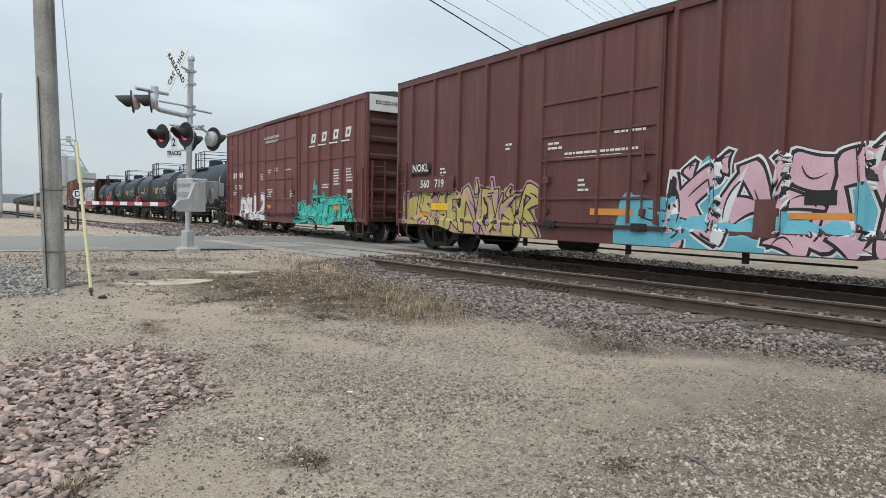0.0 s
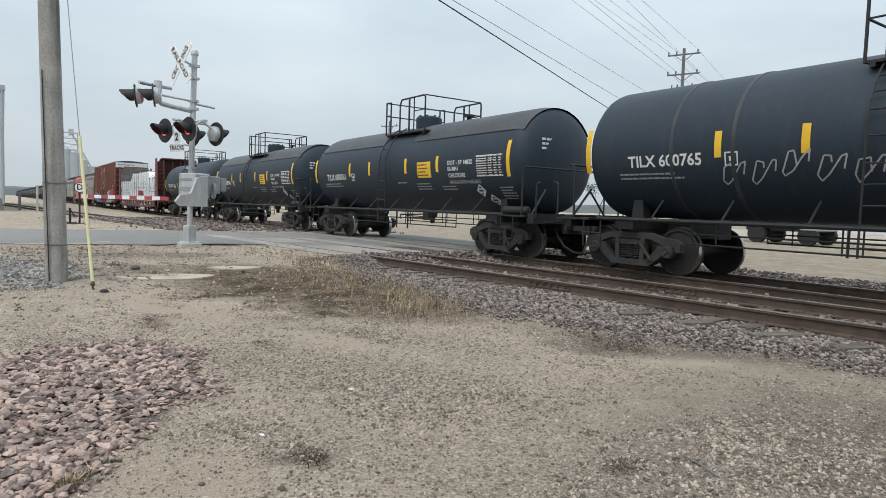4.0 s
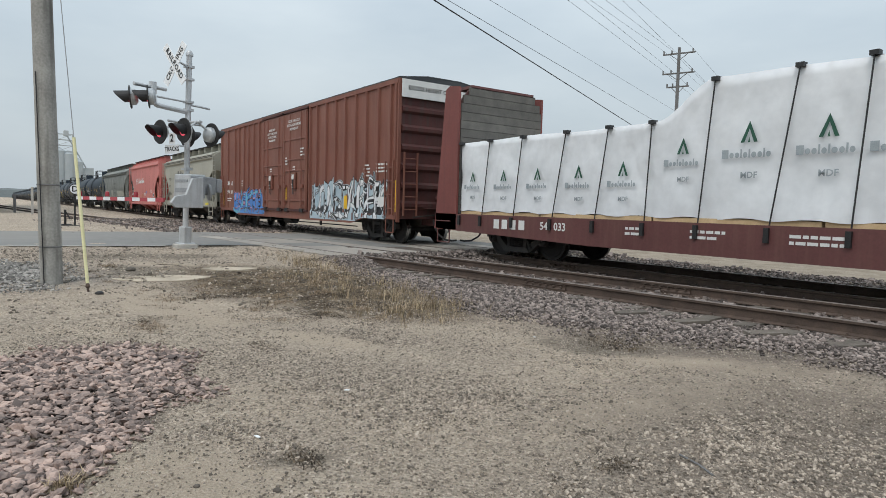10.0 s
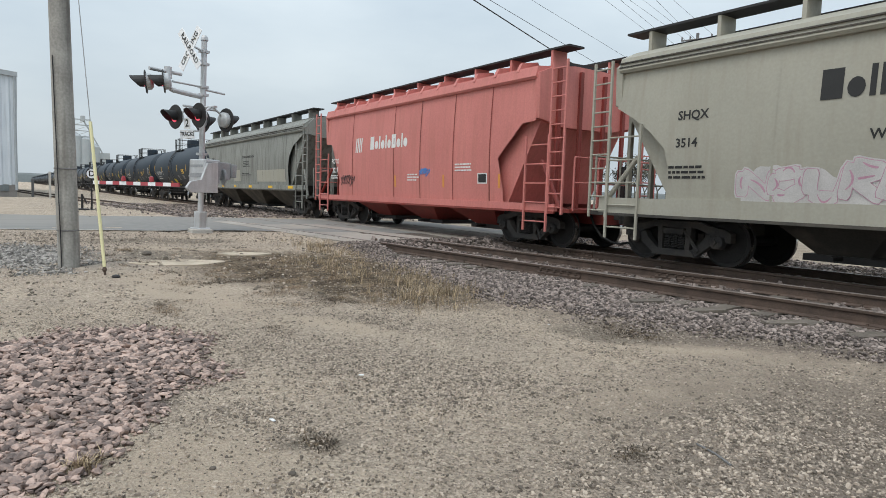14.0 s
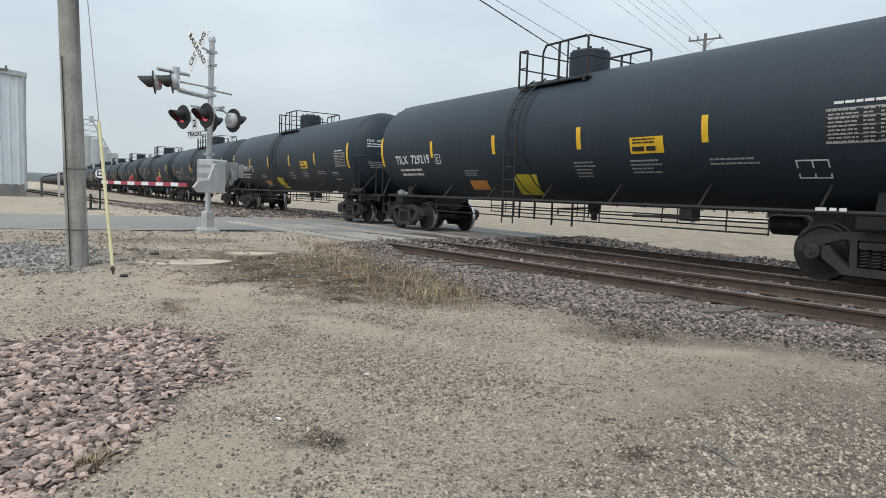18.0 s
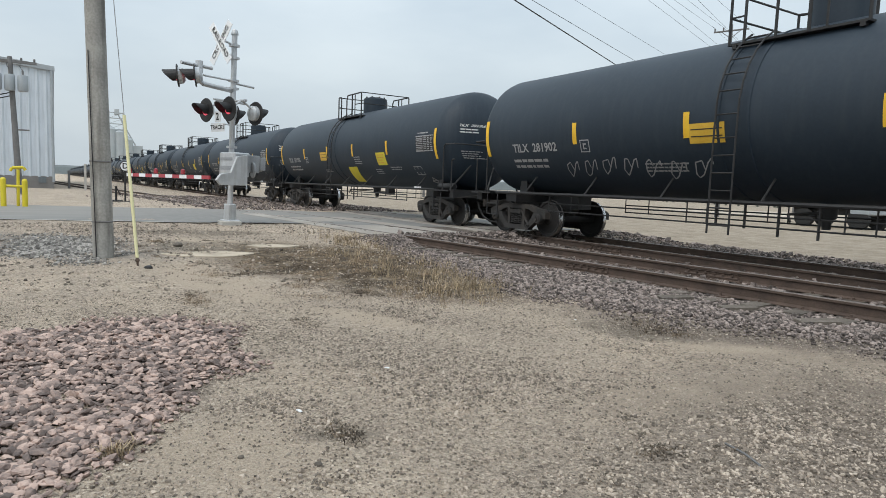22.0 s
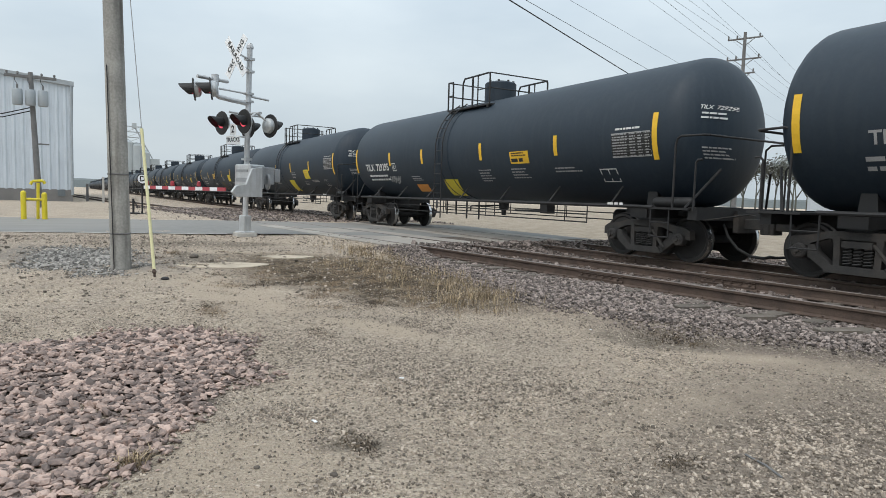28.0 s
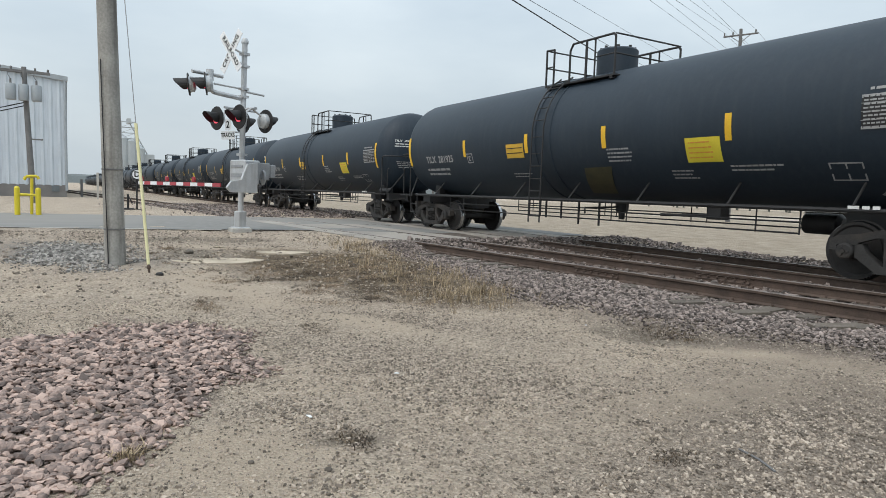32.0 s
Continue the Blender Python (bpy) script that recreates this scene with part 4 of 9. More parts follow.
def tank_shell(car, front, rear, R, zc, material, head):
    """The tank with its elliptical heads, from rear to front along the car."""
    bm = bmesh.new()
    cap = [(R * math.sin(math.pi / 2 * i / 9), head * (1 - math.cos(math.pi / 2 * i / 9))) for i in range(10)]
    prof = [(r, rear + d) for r, d in cap] + [(R, rear * 0.4), (R, front * 0.4)] + [(r, front - d) for r, d in cap[::-1]]
    lathe(bm, prof, (0, 0, zc), "x", 56)
    return part("tank", bm, material, car, "", True)


def weld_ring(car, x, R, zc, material, name="weld_seam", w=0.05, lift=0.010):
    bm = bmesh.new()
    lathe(bm, [(R - 0.01, x - w), (R + lift, x - w * 0.6), (R + lift, x + w * 0.6), (R - 0.01, x + w)], (0, 0, zc), "x", 48)
    return part(name, bm, material, car, "", True)


def placard(on, x, z, s, car, name="hazard_placard", dark=False):
    """A white diamond plate in its holder, with dark print bars."""
    p = new(name, sheet(name, [on(x, z - s, 0.03), on(x + s, z, 0.03), on(x, z + s, 0.03), on(x - s, z, 0.03)], [(0, 1, 2, 3)], "gray_text" if dark else "white"))
    p.parent = car
    bars([(-s * 0.45, -0.02, s * 0.9, 0.05), (-s * 0.2, -s * 0.55, s * 0.4, 0.05), (-s * 0.22, s * 0.35, s * 0.44, 0.05)], lambda u, v: on(u, v, 0.036), x, z, "black_text", car, "placard_print")


def end_rails(car, half, zdeck, xi, xe, zt, material="black_iron"):
    """End platform of a tank car, its railing across the end, posts, braces and steps. xi, xe: post and railing from the middle."""
    for s in (-1, 1):
        bm = bmesh.new()
        box(bm, s * (half - 0.25) - 0.62, s * (half - 0.25) + 0.30, -1.45, 1.45, zdeck - 0.04, zdeck)
        part("end_platform", bm, material, car)
        bm = bmesh.new()
        a, b, k = s * xi, s * xe, zt - zdeck
        pipe(bm, [(a, -1.42, zdeck - 0.05), (a, -1.42, zt - 0.16), (a + s * 0.04, -1.42, zt - 0.04), (a + s * 0.12, -1.42, zt), (b, -1.40, zt - 0.01), (b + s * 0.05, -1.30, zt - 0.01), (b + s * 0.05, 1.30, zt - 0.01), (b, 1.40, zt - 0.01), (a + s * 0.12, 1.42, zt), (a, 1.42, zt - 0.10), (a, 1.42, zdeck - 0.05)], 0.022, 8)
        part("end_railing", bm, material, car)
        for y in (-1.42, 1.42):
            bm = bmesh.new()
            pipe(bm, [(a + s * 0.48, y, zdeck - 0.05), (a + s * 0.48, y, zdeck + k * 0.62), (a + s * 0.53, y, zdeck + k * 0.66), (a + s * 0.62, y, zdeck + k * 0.66)], 0.020, 8)
            part("grab_post", bm, material, car)
            bm = bmesh.new()
            rod(bm, (a + s * 0.18, y * 0.9, zdeck), (b - s * 0.05, y * 0.55, zdeck + k * 0.55), 0.026, 6)
            part("head_brace", bm, material, car)
            bm = bmesh.new()
            xs = s * (half - 0.95)
            for z in (zdeck - 0.30, zdeck - 0.58):
                rod(bm, (xs + s * 0.10, y, z), (xs + s * 0.55, y, z), 0.016, 6)
            for x in (xs + s * 0.10, xs + s * 0.55):
                rod(bm, (x, y, zdeck), (x, y, zdeck - 0.58), 0.016, 6)
            part("sill_step", bm, material, car)


def tank_underframe(car, half, TC, zdeck, R, zc):
    for s in (-1, 1):
        bm = bmesh.new()
        a, b = s * (TC / 2 - 1.35), s * (half + 0.25)
        box(bm, min(a, b), max(a, b), -0.22, 0.22, 0.72, 1.05)
        box(bm, s * TC / 2 - 0.22, s * TC / 2 + 0.22, -1.30, 1.30, 0.86, 1.06)
        for y in (-0.78, 0.78):
            prism(bm, [(s * TC / 2 - 0.16, 1.0), (s * TC / 2 + 0.16, 1.0), (s * TC / 2 + 0.10, zc - R * 0.72), (s * TC / 2 - 0.10, zc - R * 0.72)], y - 0.12, y + 0.12)
        e = s * (half - 0.02)
        box(bm, min(e, e + s * 0.20), max(e, e + s * 0.20), -1.35, 1.35, 0.86, 1.10)
        box(bm, s * (half - 1.15) - 0.30, s * (half - 1.15) + 0.30, -0.34, 0.34, 0.90, 1.0)
        part("stub_sill", bm, "black_iron", car)
    for y in (-1.42, 1.42):
        bm = bmesh.new()
        rod(bm, (-half + 0.8, y, zdeck + 0.0), (half - 0.8, y, zdeck + 0.0), 0.038, 8)
        n = 7
        for i in range(n):
            x = -TC / 2 + 0.7 + (TC - 1.4) * i / (n - 1)
            rod(bm, (x, y, zdeck), (x, y * 0.74, zc - R * 0.74), 0.02, 6)
        part("running_rail", bm, "black_iron", car)
        bm = bmesh.new()
        m0, m1 = -TC / 2 + 1.5, TC / 2 - 1.5
        for z in (zdeck - 0.22, zdeck - 0.40):
            rod(bm, (m0, y * 0.92, z), (m1, y * 0.92, z), 0.016, 6)
        for k in (0.0, 0.07, 0.36, 0.40, 0.62, 0.66, 0.93, 1.0):
            x = m0 + (m1 - m0) * k
            rod(bm, (x, y * 0.92, zdeck), (x, y * 0.92, zdeck - 0.42), 0.014, 5)
        part("brake_pipe", bm, "black_iron", car)
    bm = bmesh.new()
    lathe(bm, [(0.0, -0.35), (0.19, -0.35), (0.20, -0.30), (0.20, 0.26), (0.12, 0.34), (0.0, 0.34)], (TC / 2 - 2.2, 0.75, 0.80), "x", 14)
    part("brake_cylinder", bm, "black_iron", car, "", True)
    bm = bmesh.new()
    lathe(bm, [(0.0, -0.46), (0.08, -0.45), (0.105, -0.40), (0.105, 0.40), (0.08, 0.45), (0.0, 0.46)], (TC / 2 + 0.72, -1.12, zdeck + 0.105), "x", 14)
    part("air_reservoir", bm, "black_iron", car, "", True)
    bm = bmesh.new()
    box(bm, TC / 2 - 3.25, TC / 2 - 2.98, -1.25, -1.0, zdeck - 0.26, zdeck - 0.02)
    rod(bm, (TC / 2 - 3.3, -1.15, zdeck - 0.2), (TC / 2 - 4.4, -1.15, zdeck - 0.22), 0.03, 6)
    part("brake_valve", bm, "black_iron", car)
    for x in (-0.9, -0.35, 0.25, 0.9):
        bm = bmesh.new()
        box(bm, x - 0.014, x + 0.014, -1.30, -1.26, zdeck - 0.44 - 0.1 * (x > 0), zdeck)
        part("hanger", bm, "black_iron", car)
    bm = bmesh.new()
    lathe(bm, [(0.0, 0.66), (0.07, 0.66), (0.08, 0.82), (0.15, 0.86), (0.17, 1.12)], (0.35, 0, 0), "z", 12)
    part("outlet_valve", bm, "black_iron", car, "", True)
    bm = bmesh.new()
    pipe(bm, [(0.35, -0.2, 0.95), (0.35, -1.2, 0.92), (0.42, -1.25, 0.80)], 0.022, 6)
    part("valve_handle", bm, "black_iron", car)


def dome_platform(car, R, zc, xa, xb, rail_h, dome_x, dome_r, dome_h, material="black_iron"):
    """Top platform with its railings, hatch housing and the ladder down the near side."""
    zt = zc + R
    zb, zr = zt - 0.30, zt + rail_h
    bm = bmesh.new()
    for y0, y1 in ((-1.05, -0.50), (0.50, 1.05)):
        box(bm, xa, xb, y0, y1, zt - 0.30, zt - 0.26)
    for x in (xa + 0.1, xb - 0.1):
        box(bm, x - 0.04, x + 0.04, -1.05, 1.05, zt - 0.36, zt - 0.30)
    part("platform", bm, material, car)
    for y in (-1.05, 1.05):
        bm = bmesh.new()
        g = xa + 0.85
        pipe(bm, [(xa, y, zb), (xa, y, zr), (xa + 0.28, y, zr - 0.02), (xa + 0.28, y, zb)], 0.026, 7)
        rod(bm, (xa, y, zr - 0.42), (xa + 0.28, y, zr - 0.42), 0.016, 6)
        part("platform_gate", bm, material, car)
        bm = bmesh.new()
        pipe(bm, [(g, y, zb), (g, y, zr - 0.14), (g + 0.10, y, zr), (xb - 0.06, y, zr), (xb, y, zr - 0.06), (xb, y, zb)], 0.026, 7)
        rod(bm, (xb - 0.62, y, zb), (xb - 0.62, y, zr), 0.02, 6)
        rod(bm, (xb - 0.62, y, zr - 0.42), (xb, y, zr - 0.42), 0.016, 6)
        rod(bm, (g + 0.55, y, zb), (g + 0.55, y, zr), 0.03, 6)
        part("platform_railing", bm, material, car)
    for x in (xa, xb):
        bm = bmesh.new()
        for z in (zr - 0.42, zr):
            rod(bm, (x, -1.05, z), (x, 1.05, z), 0.02, 6)
        part("platform_railing", bm, material, car)
    bm = bmesh.new()
    lathe(bm, [(0.0, zt + dome_h), (dome_r * 0.9, zt + dome_h), (dome_r, zt + dome_h - 0.04), (dome_r, zt - 0.15), (0.0, zt - 0.15)], (dome_x, 0, 0), "z", 26)
    part("dome", bm, "black_tank", car, "", True)
    bm = bmesh.new()
    lathe(bm, [(0.0, zt + dome_h + 0.05), (dome_r * 0.55, zt + dome_h + 0.04), (dome_r * 0.6, zt + dome_h - 0.01)], (dome_x, 0, 0), "z", 18)
    for k in range(8):
        a = k * 0.785
        c, d = dome_x + dome_r * 0.8 * math.cos(a), dome_r * 0.8 * math.sin(a)
        rod(bm, (c, d, zt + dome_h - 0.01), (c, d, zt + dome_h + 0.05), 0.035, 6)
    part("hatch_cover", bm, "black_iron", car)
    bm = bmesh.new()
    x0, x1 = xa + 0.24, xa + 0.66
    angs = [math.radians(62 - 11 * i) for i in range(6)]
    path = [(-(R + 0.10) * math.cos(a), zc + (R + 0.10) * math.sin(a)) for a in angs]
    path += [(-(R + 0.10), zc - 0.30 * i) for i in range(1, int((zc - 0.70) / 0.30) + 2)]
    for x in (x0, x1):
        pipe(bm, [(x, y, z) for y, z in path], 0.018, 6)
    for (y, z), (y2, z2) in zip(path, path[1:]):
        rod(bm, (x0, (y + y2) / 2, (z + z2) / 2), (x1, (y + y2) / 2, (z + z2) / 2), 0.014, 6)
    part("tank_ladder", bm, material, car)


def head_side(half, R, zc, depth):
    """Map from (across, above the middle) to the near flank of a tank's front head."""
    def on(u, v, lift=0.012):
        b = 0.66 + u / 1.05
        r = (R + lift) * math.cos(b)
        return (half - depth + (depth + lift) * math.sin(b), -math.sqrt(max(0.01, r * r - v * v)), zc + v)
    return on


def tank_body(name, label):
    """Large black tank car, 17.9 m over couplers, without its lettering."""
    car = thing(name, label, "tank car", "train")
    half, R, zc, TC, L = 8.20, 1.52, 2.62, 13.75, 17.92
    tank_shell(car, half, -8.42, R, zc, "black_tank", 0.72)
    for x in (-1.18, -0.62):
        weld_ring(car, x, R, zc, "black_tank", "ladder_band", 0.035, 0.02)
    tank_underframe(car, 8.15, TC, 1.08, R, zc)
    end_rails(car, 8.15, 1.08, 7.82, 8.42, 2.44)
    dome_platform(car, R, zc, -1.40, 0.90, 0.60, -0.06, 0.48, 0.54)
    for x in (-TC / 2, TC / 2):
        truck(car, x)
    couplers(car, L / 2)
    on = tank_side(zc, R)
    rnd = random.Random(5)
    bars(print_block(0.5, 2, 0.035, 0.085, rnd), head_side(half, R, zc, 0.70), 0.18, 0.27, "white", car, "end_print")
    bars(print_block(0.5, 4, 0.028, 0.065, rnd), head_side(half, R, zc, 0.70), 0.20, -0.38, "gray_text", car, "end_print")
    bars([(0, 0, 0.16, 0.05), (0.2, 0, 0.1, 0.05), (0.34, 0, 0.1, 0.05)], lambda u, v: (u, -1.464, v), 6.15, 1.10, "white", car, "sill_print")
    return car


def date_plate(car, on, x0, x1, z0, z1, rnd, ink):
    """A stencilled table of small figures: ruled frame, columns and broken rows."""
    strip(on, x0, x1, z0, z1, "black_iron", car, "test_date_plate", label="grid of small white figures")
    w, h = x1 - x0, z1 - z0
    cells = [(0, 0, w, 0.018), (0, h - 0.018, w, 0.018), (0, 0, 0.018, h), (w - 0.018, 0, 0.018, h)] + [(w * k, 0, 0.010, h) for k in (0.45, 0.66, 0.84)] + [(0, h * k, w, 0.007) for k in (0.25, 0.5, 0.75)]
    for i in range(9):
        for u0, u1 in ((0.03, 0.42), (0.48, 0.63), (0.69, 0.81), (0.87, 0.97)):
            u = u0
            while u < u1 - 0.02:
                d = min(u1 - u, rnd.uniform(0.03, 0.10))
                cells.append((w * u, h * (i + 0.28) / 9, w * d, h * 0.44 / 9))
                u += d + 0.015
    bars(cells, lambda u, v: on(u, v, 0.013), x0, z0, ink, car, "figure_grid")


STRIPS = {1: (-7.735, -4.69, -1.76, 1.20, 4.22, 7.43), 2: (-7.735, -4.69, -2.26, 1.20, 4.40, 7.37), 3: (-7.735, -4.43, -1.50, 1.80, 4.67, 7.43), 4: (-7.735, -4.38, -1.52, 1.14, 4.11, 7.44)}


def mark_tank(car, number, style, grime=0):
    """Lettering, plates and decals of one tank car; styles 1 and 2 are bright and newly lettered, 3 and 4 faded."""
    R, zc = 1.52, 2.62
    on = tank_side(zc, R)
    hi = lambda u, v: on(u, v, 0.013)
    rnd = random.Random(number)
    ink = "white" if style < 3 else "gray_text"
    if style == 3:
        for ch in car.children:
            if ch.name.split(".")[0] in ("platform", "platform_gate", "platform_railing", "dome", "hatch_cover", "tank_ladder", "ladder_band"):
                ch.location.x += 0.33
    for k, x in enumerate(STRIPS[style]):
        a, b = (-0.62, 0.31) if k in (0, 5) else (-0.41, 0.06)
        strip(on, x - 0.065, x + 0.065, zc + a, zc + b, "yellow", car, "reflector_strip")
    stencil("reporting_mark", "TILX  %d" % number, 0.36 if style < 3 else 0.29, -5.86, zc - 0.45, car, ink, on)
    bars([(0, 0, 0.28, 0.025), (0, 0.255, 0.28, 0.025), (0, 0, 0.025, 0.28), (0.255, 0, 0.025, 0.28), (0.09, 0.07, 0.10, 0.03), (0.09, 0.17, 0.10, 0.03), (0.09, 0.07, 0.03, 0.13)], on, -4.28 if style > 2 else -4.56, zc - 0.60, ink, car, "car_class_box")
    bars(print_block(1.75, 2, 0.075, 0.16, rnd), on, -6.75, zc - 0.80, ink, car)
    if style < 3:
        strip(on, 2.57, 3.35, zc - 0.56, zc - 0.24, "yellow", car, "warning_panel", label="yellow warning panel with dark print")
        bars(print_block(0.62, 2, 0.03, 0.06, rnd), hi, 2.64, zc - 0.30, "black_text", car)
        bars(print_block(0.66, 1, 0.09, 0.1, rnd), hi, 2.62, zc - 0.51, "black_text", car)
        tilted(on, 0, zc, [(-3.25, -1.15), (-2.48, -1.15), (-2.62, -1.52), (-3.42, -1.53)], "orange", car, "decal", "faded orange decal")
        bars(print_block(0.75, 3, 0.03, 0.07, rnd), on, -3.30, zc - 0.85, "gray_text", car)
        tilted(on, 0, zc, [(-1.22, -0.96), (-0.40, -0.97), (-0.70, -1.75), (-1.55, -1.75)], "yellow_dull", car, "decal", "tilted yellow decal")
        plate, fr = (6.22, 7.27, -0.54, -0.03), (5.72, -1.12)
        blocks = ((0.95, -0.72, 0.65, 5), (2.50, -0.72, 0.75, 4), (4.25, -0.74, 1.0, 2))
    else:
        ox, wx = (-1.44, 3.76) if style == 3 else (-2.36, 3.20)
        strip(on, ox, ox + 0.72, zc - 0.52, zc - 0.16, "ochre", car, "decal", label="faded ochre decal")
        for u in (0.33, 0.68):
            bars([(0, 0, 0.64, 0.02)], hi, ox + 0.04, zc - 0.52 + 0.36 * u, "black_text", car, "decal_print")
        strip(on, wx, wx + 0.74, zc - 0.79, zc - 0.32, "yellow_dull", car, "warning_panel", label="yellow warning panel with faint print")
        bars(print_block(0.6, 4, 0.025, 0.095, rnd), hi, wx + 0.07, zc - 0.42, "orange", car)
        plate, fr = ((6.32, 7.33, -0.39, 0.09) if style == 3 else (6.25, 7.31, -0.37, 0.12)), (5.72, -1.21)
        blocks = (((1.85, -0.46, 0.75, 4), (3.0, -0.98, 0.7, 3), (4.75, -0.95, 1.1, 2), (-2.6, -0.92, 1.1, 3)) if style == 3 else
                  ((1.20, -0.46, 0.75, 4), (2.75, -0.98, 0.6, 3), (4.05, -0.90, 1.1, 2), (-2.3, -0.98, 0.8, 2)))
        if style == 4:
            tilted(on, 0, zc, [(0.39, -0.84), (1.23, -0.82), (0.90, -1.66), (0.12, -1.66)], "faded_decal" if number == 281925 else "yellow_dull", car, "decal", "tilted yellow decal")
            placard(on, 6.55, zc - 1.50, 0.23, car, dark=True)
    x0, x1, a, b = plate
    w = x1 - x0
    date_plate(car, on, x0, x1, zc + a, zc + b, rnd, "gray_text")
    bars(print_block(w * 0.8, 1, 0.04, 0.1, rnd), hi, x0 + 0.1, zc + b + 0.06, ink, car)
    bars([(0, 0, 0.50, 0.025), (0, 0.32, 0.50, 0.025), (0, 0, 0.025, 0.34), (0.475, 0, 0.025, 0.34), (0.24, 0, 0.025, 0.34)], on, fr[0], zc + fr[1], "white" if style < 3 else "gray_text", car, "placard_frame")
    for x, v, w, k in blocks:
        bars(print_block(w, k, 0.035, 0.085, rnd), on, x, zc + v, "gray_text", car)
    stencil("end_mark", "TILX  %d" % number, 0.105, 0.42, 0.40, car, "white", head_side(8.20, R, zc, 0.70))
    if grime:
        scribble(car, on, grime, rnd, zc)


def scribble(car, on, grime, rnd, zc):
    """A quick chalky tag: looping hand-drawn strokes."""
    x, z, w = grime
    big = min(1.0, w / 1.4)
    for k in range(7):
        u, v = x + w * k / 7, zc + z + rnd.uniform(-0.08, 0.08)
        pts = []
        for i in range(9):
            a = i * 0.9 + rnd.uniform(-0.3, 0.3)
            pts.append((u + big * (0.16 * math.cos(a) + 0.03 * i), v + big * 0.22 * math.sin(a * 1.3)))
        vs, fs = [], []
        for (a, b), (c, d) in zip(pts, pts[1:]):
            n = math.hypot(c - a, d - b) or 1
            ox, oz = -(d - b) / n * 0.013, (c - a) / n * 0.013
            q = len(vs)
            vs += [on(a + ox, b + oz, 0.011), on(c + ox, d + oz, 0.011), on(c - ox, d - oz, 0.011), on(a - ox, b - oz, 0.011)]
            fs.append((q, q + 1, q + 2, q + 3))
        ob = new("chalk_tag", sheet("chalk_tag", vs, fs, "gray_text"))
        ob.parent = car


def tilted(on, x, z, pts, material, car, name, label):
    vs, n = [], 8
    for i in range(n + 1):
        for j in range(n + 1):
            a, b = i / n, j / n
            k = ((1 - a) * (1 - b), a * (1 - b), a * b, (1 - a) * b)
            vs.append(on(x + sum(w * p[0] for w, p in zip(k, pts)), z + sum(w * p[1] for w, p in zip(k, pts)), 0.012))
    fs = [(i * (n + 1) + j, (i + 1) * (n + 1) + j, (i + 1) * (n + 1) + j + 1, i * (n + 1) + j + 1) for i in range(n) for j in range(n)]
    ob = new(name, sheet(name, vs, fs, material))
    ob.parent = car
    return tagged(ob, label)


def chlorine_car(name, label):
    """Shorter insulated tank car with a grey top jacket, 14.05 m over couplers."""
    car = thing(name, label, "tank car", "train")
    half, R, zc, TC, L = 6.15, 1.33, 2.42, 9.9, 14.05
    tank_shell(car, half, -half - 0.08, R, zc, "black_tank", 0.46)
    tank_underframe(car, 6.35, TC, 1.05, R, zc)
    end_rails(car, 6.30, 1.05, 6.20, 6.36, 2.18)
    dome_platform(car, R, zc, -0.95, 1.35, 0.76, -0.02, 0.42, 0.32)
    bm = bmesh.new()
    for x in (2.0, 2.28):
        rod(bm, (x, 0, zc + R - 0.02), (2.14, 0, zc + R + 0.16), 0.03, 6)
    box(bm, 1.98, 2.30, -0.1, 0.1, zc + R + 0.13, zc + R + 0.19)
    part("lifting_lug", bm, "black_iron", car)
    for x in (-TC / 2, TC / 2):
        truck(car, x)
    couplers(car, L / 2)
    on = tank_side(zc, R)
    rnd = random.Random(8)
    hi = lambda u, v: on(u, v, 0.013)
    date_plate(car, on, 4.26, 5.32, zc - 0.42, zc + 0.12, rnd, "white")
    stencil("hazard_lettering", "DOT - SP 14832", 0.165, 2.98, zc - 0.03, car, "white", on, align="LEFT")
    stencil("hazard_lettering", "SR-8841", 0.15, 2.98, zc - 0.19, car, "white", on, align="LEFT")
    stencil("hazard_lettering", "CHLORINE", 0.16, 2.98, zc - 0.37, car, "white", on, align="LEFT")
    stencil("hazard_lettering", "INHALATION HAZARD", 0.135, 2.98, zc - 0.56, car, "gray_text", on, align="LEFT")
    for x, v, w, k in ((-5.15, -0.52, 1.5, 2), (0.2, -0.55, 0.6, 1), (1.25, -0.60, 1.0, 3), (2.55, -0.70, 0.7, 2), (5.05, -0.75, 0.55, 5)):
        bars(print_block(w, k, 0.035, 0.085, rnd), on, x, zc + v, "gray_text", car)
    placard(on, 4.28, zc - 0.81, 0.20, car)
    placard(on, 4.62, zc - 1.12, 0.21, car)
    bars(print_block(0.6, 3, 0.055, 0.11, rnd), lambda u, v: (half - 0.06, -0.75 + u, v), 0, zc + 0.45, "white", car, "end_print")
    return car


def top_jacket(car, R=1.33, zc=2.42):
    """Paler insulation sheets over the tank, before and behind the dome."""
    for s in (-1, 1):
        vs, fs = [], []
        x0, x1, x2 = s * 0.75, s * 5.55, s * 5.85
        n = 14
        for i in range(n + 1):
            a = radians(32 + 116 * i / n)
            inset = 0.55 * (1 - math.sin(a)) * s
            for x, r in ((x0 + inset * 0.6, R + 0.02), (x1, R + 0.02), (x2, R - 0.02)):
                vs.append((x, -r * math.cos(a), zc + r * math.sin(a)))
        for i in range(n):
            for k in range(2):
                fs.append((3 * i + k, 3 * i + k + 1, 3 * i + k + 4, 3 * i + k + 3))
        ob = new("top_jacket", sheet("top_jacket", vs, fs, "gray_jacket"))
        ob.data.shade_smooth()
        ob.parent = car
        tagged(ob, "lighter grey insulation jacket on top")


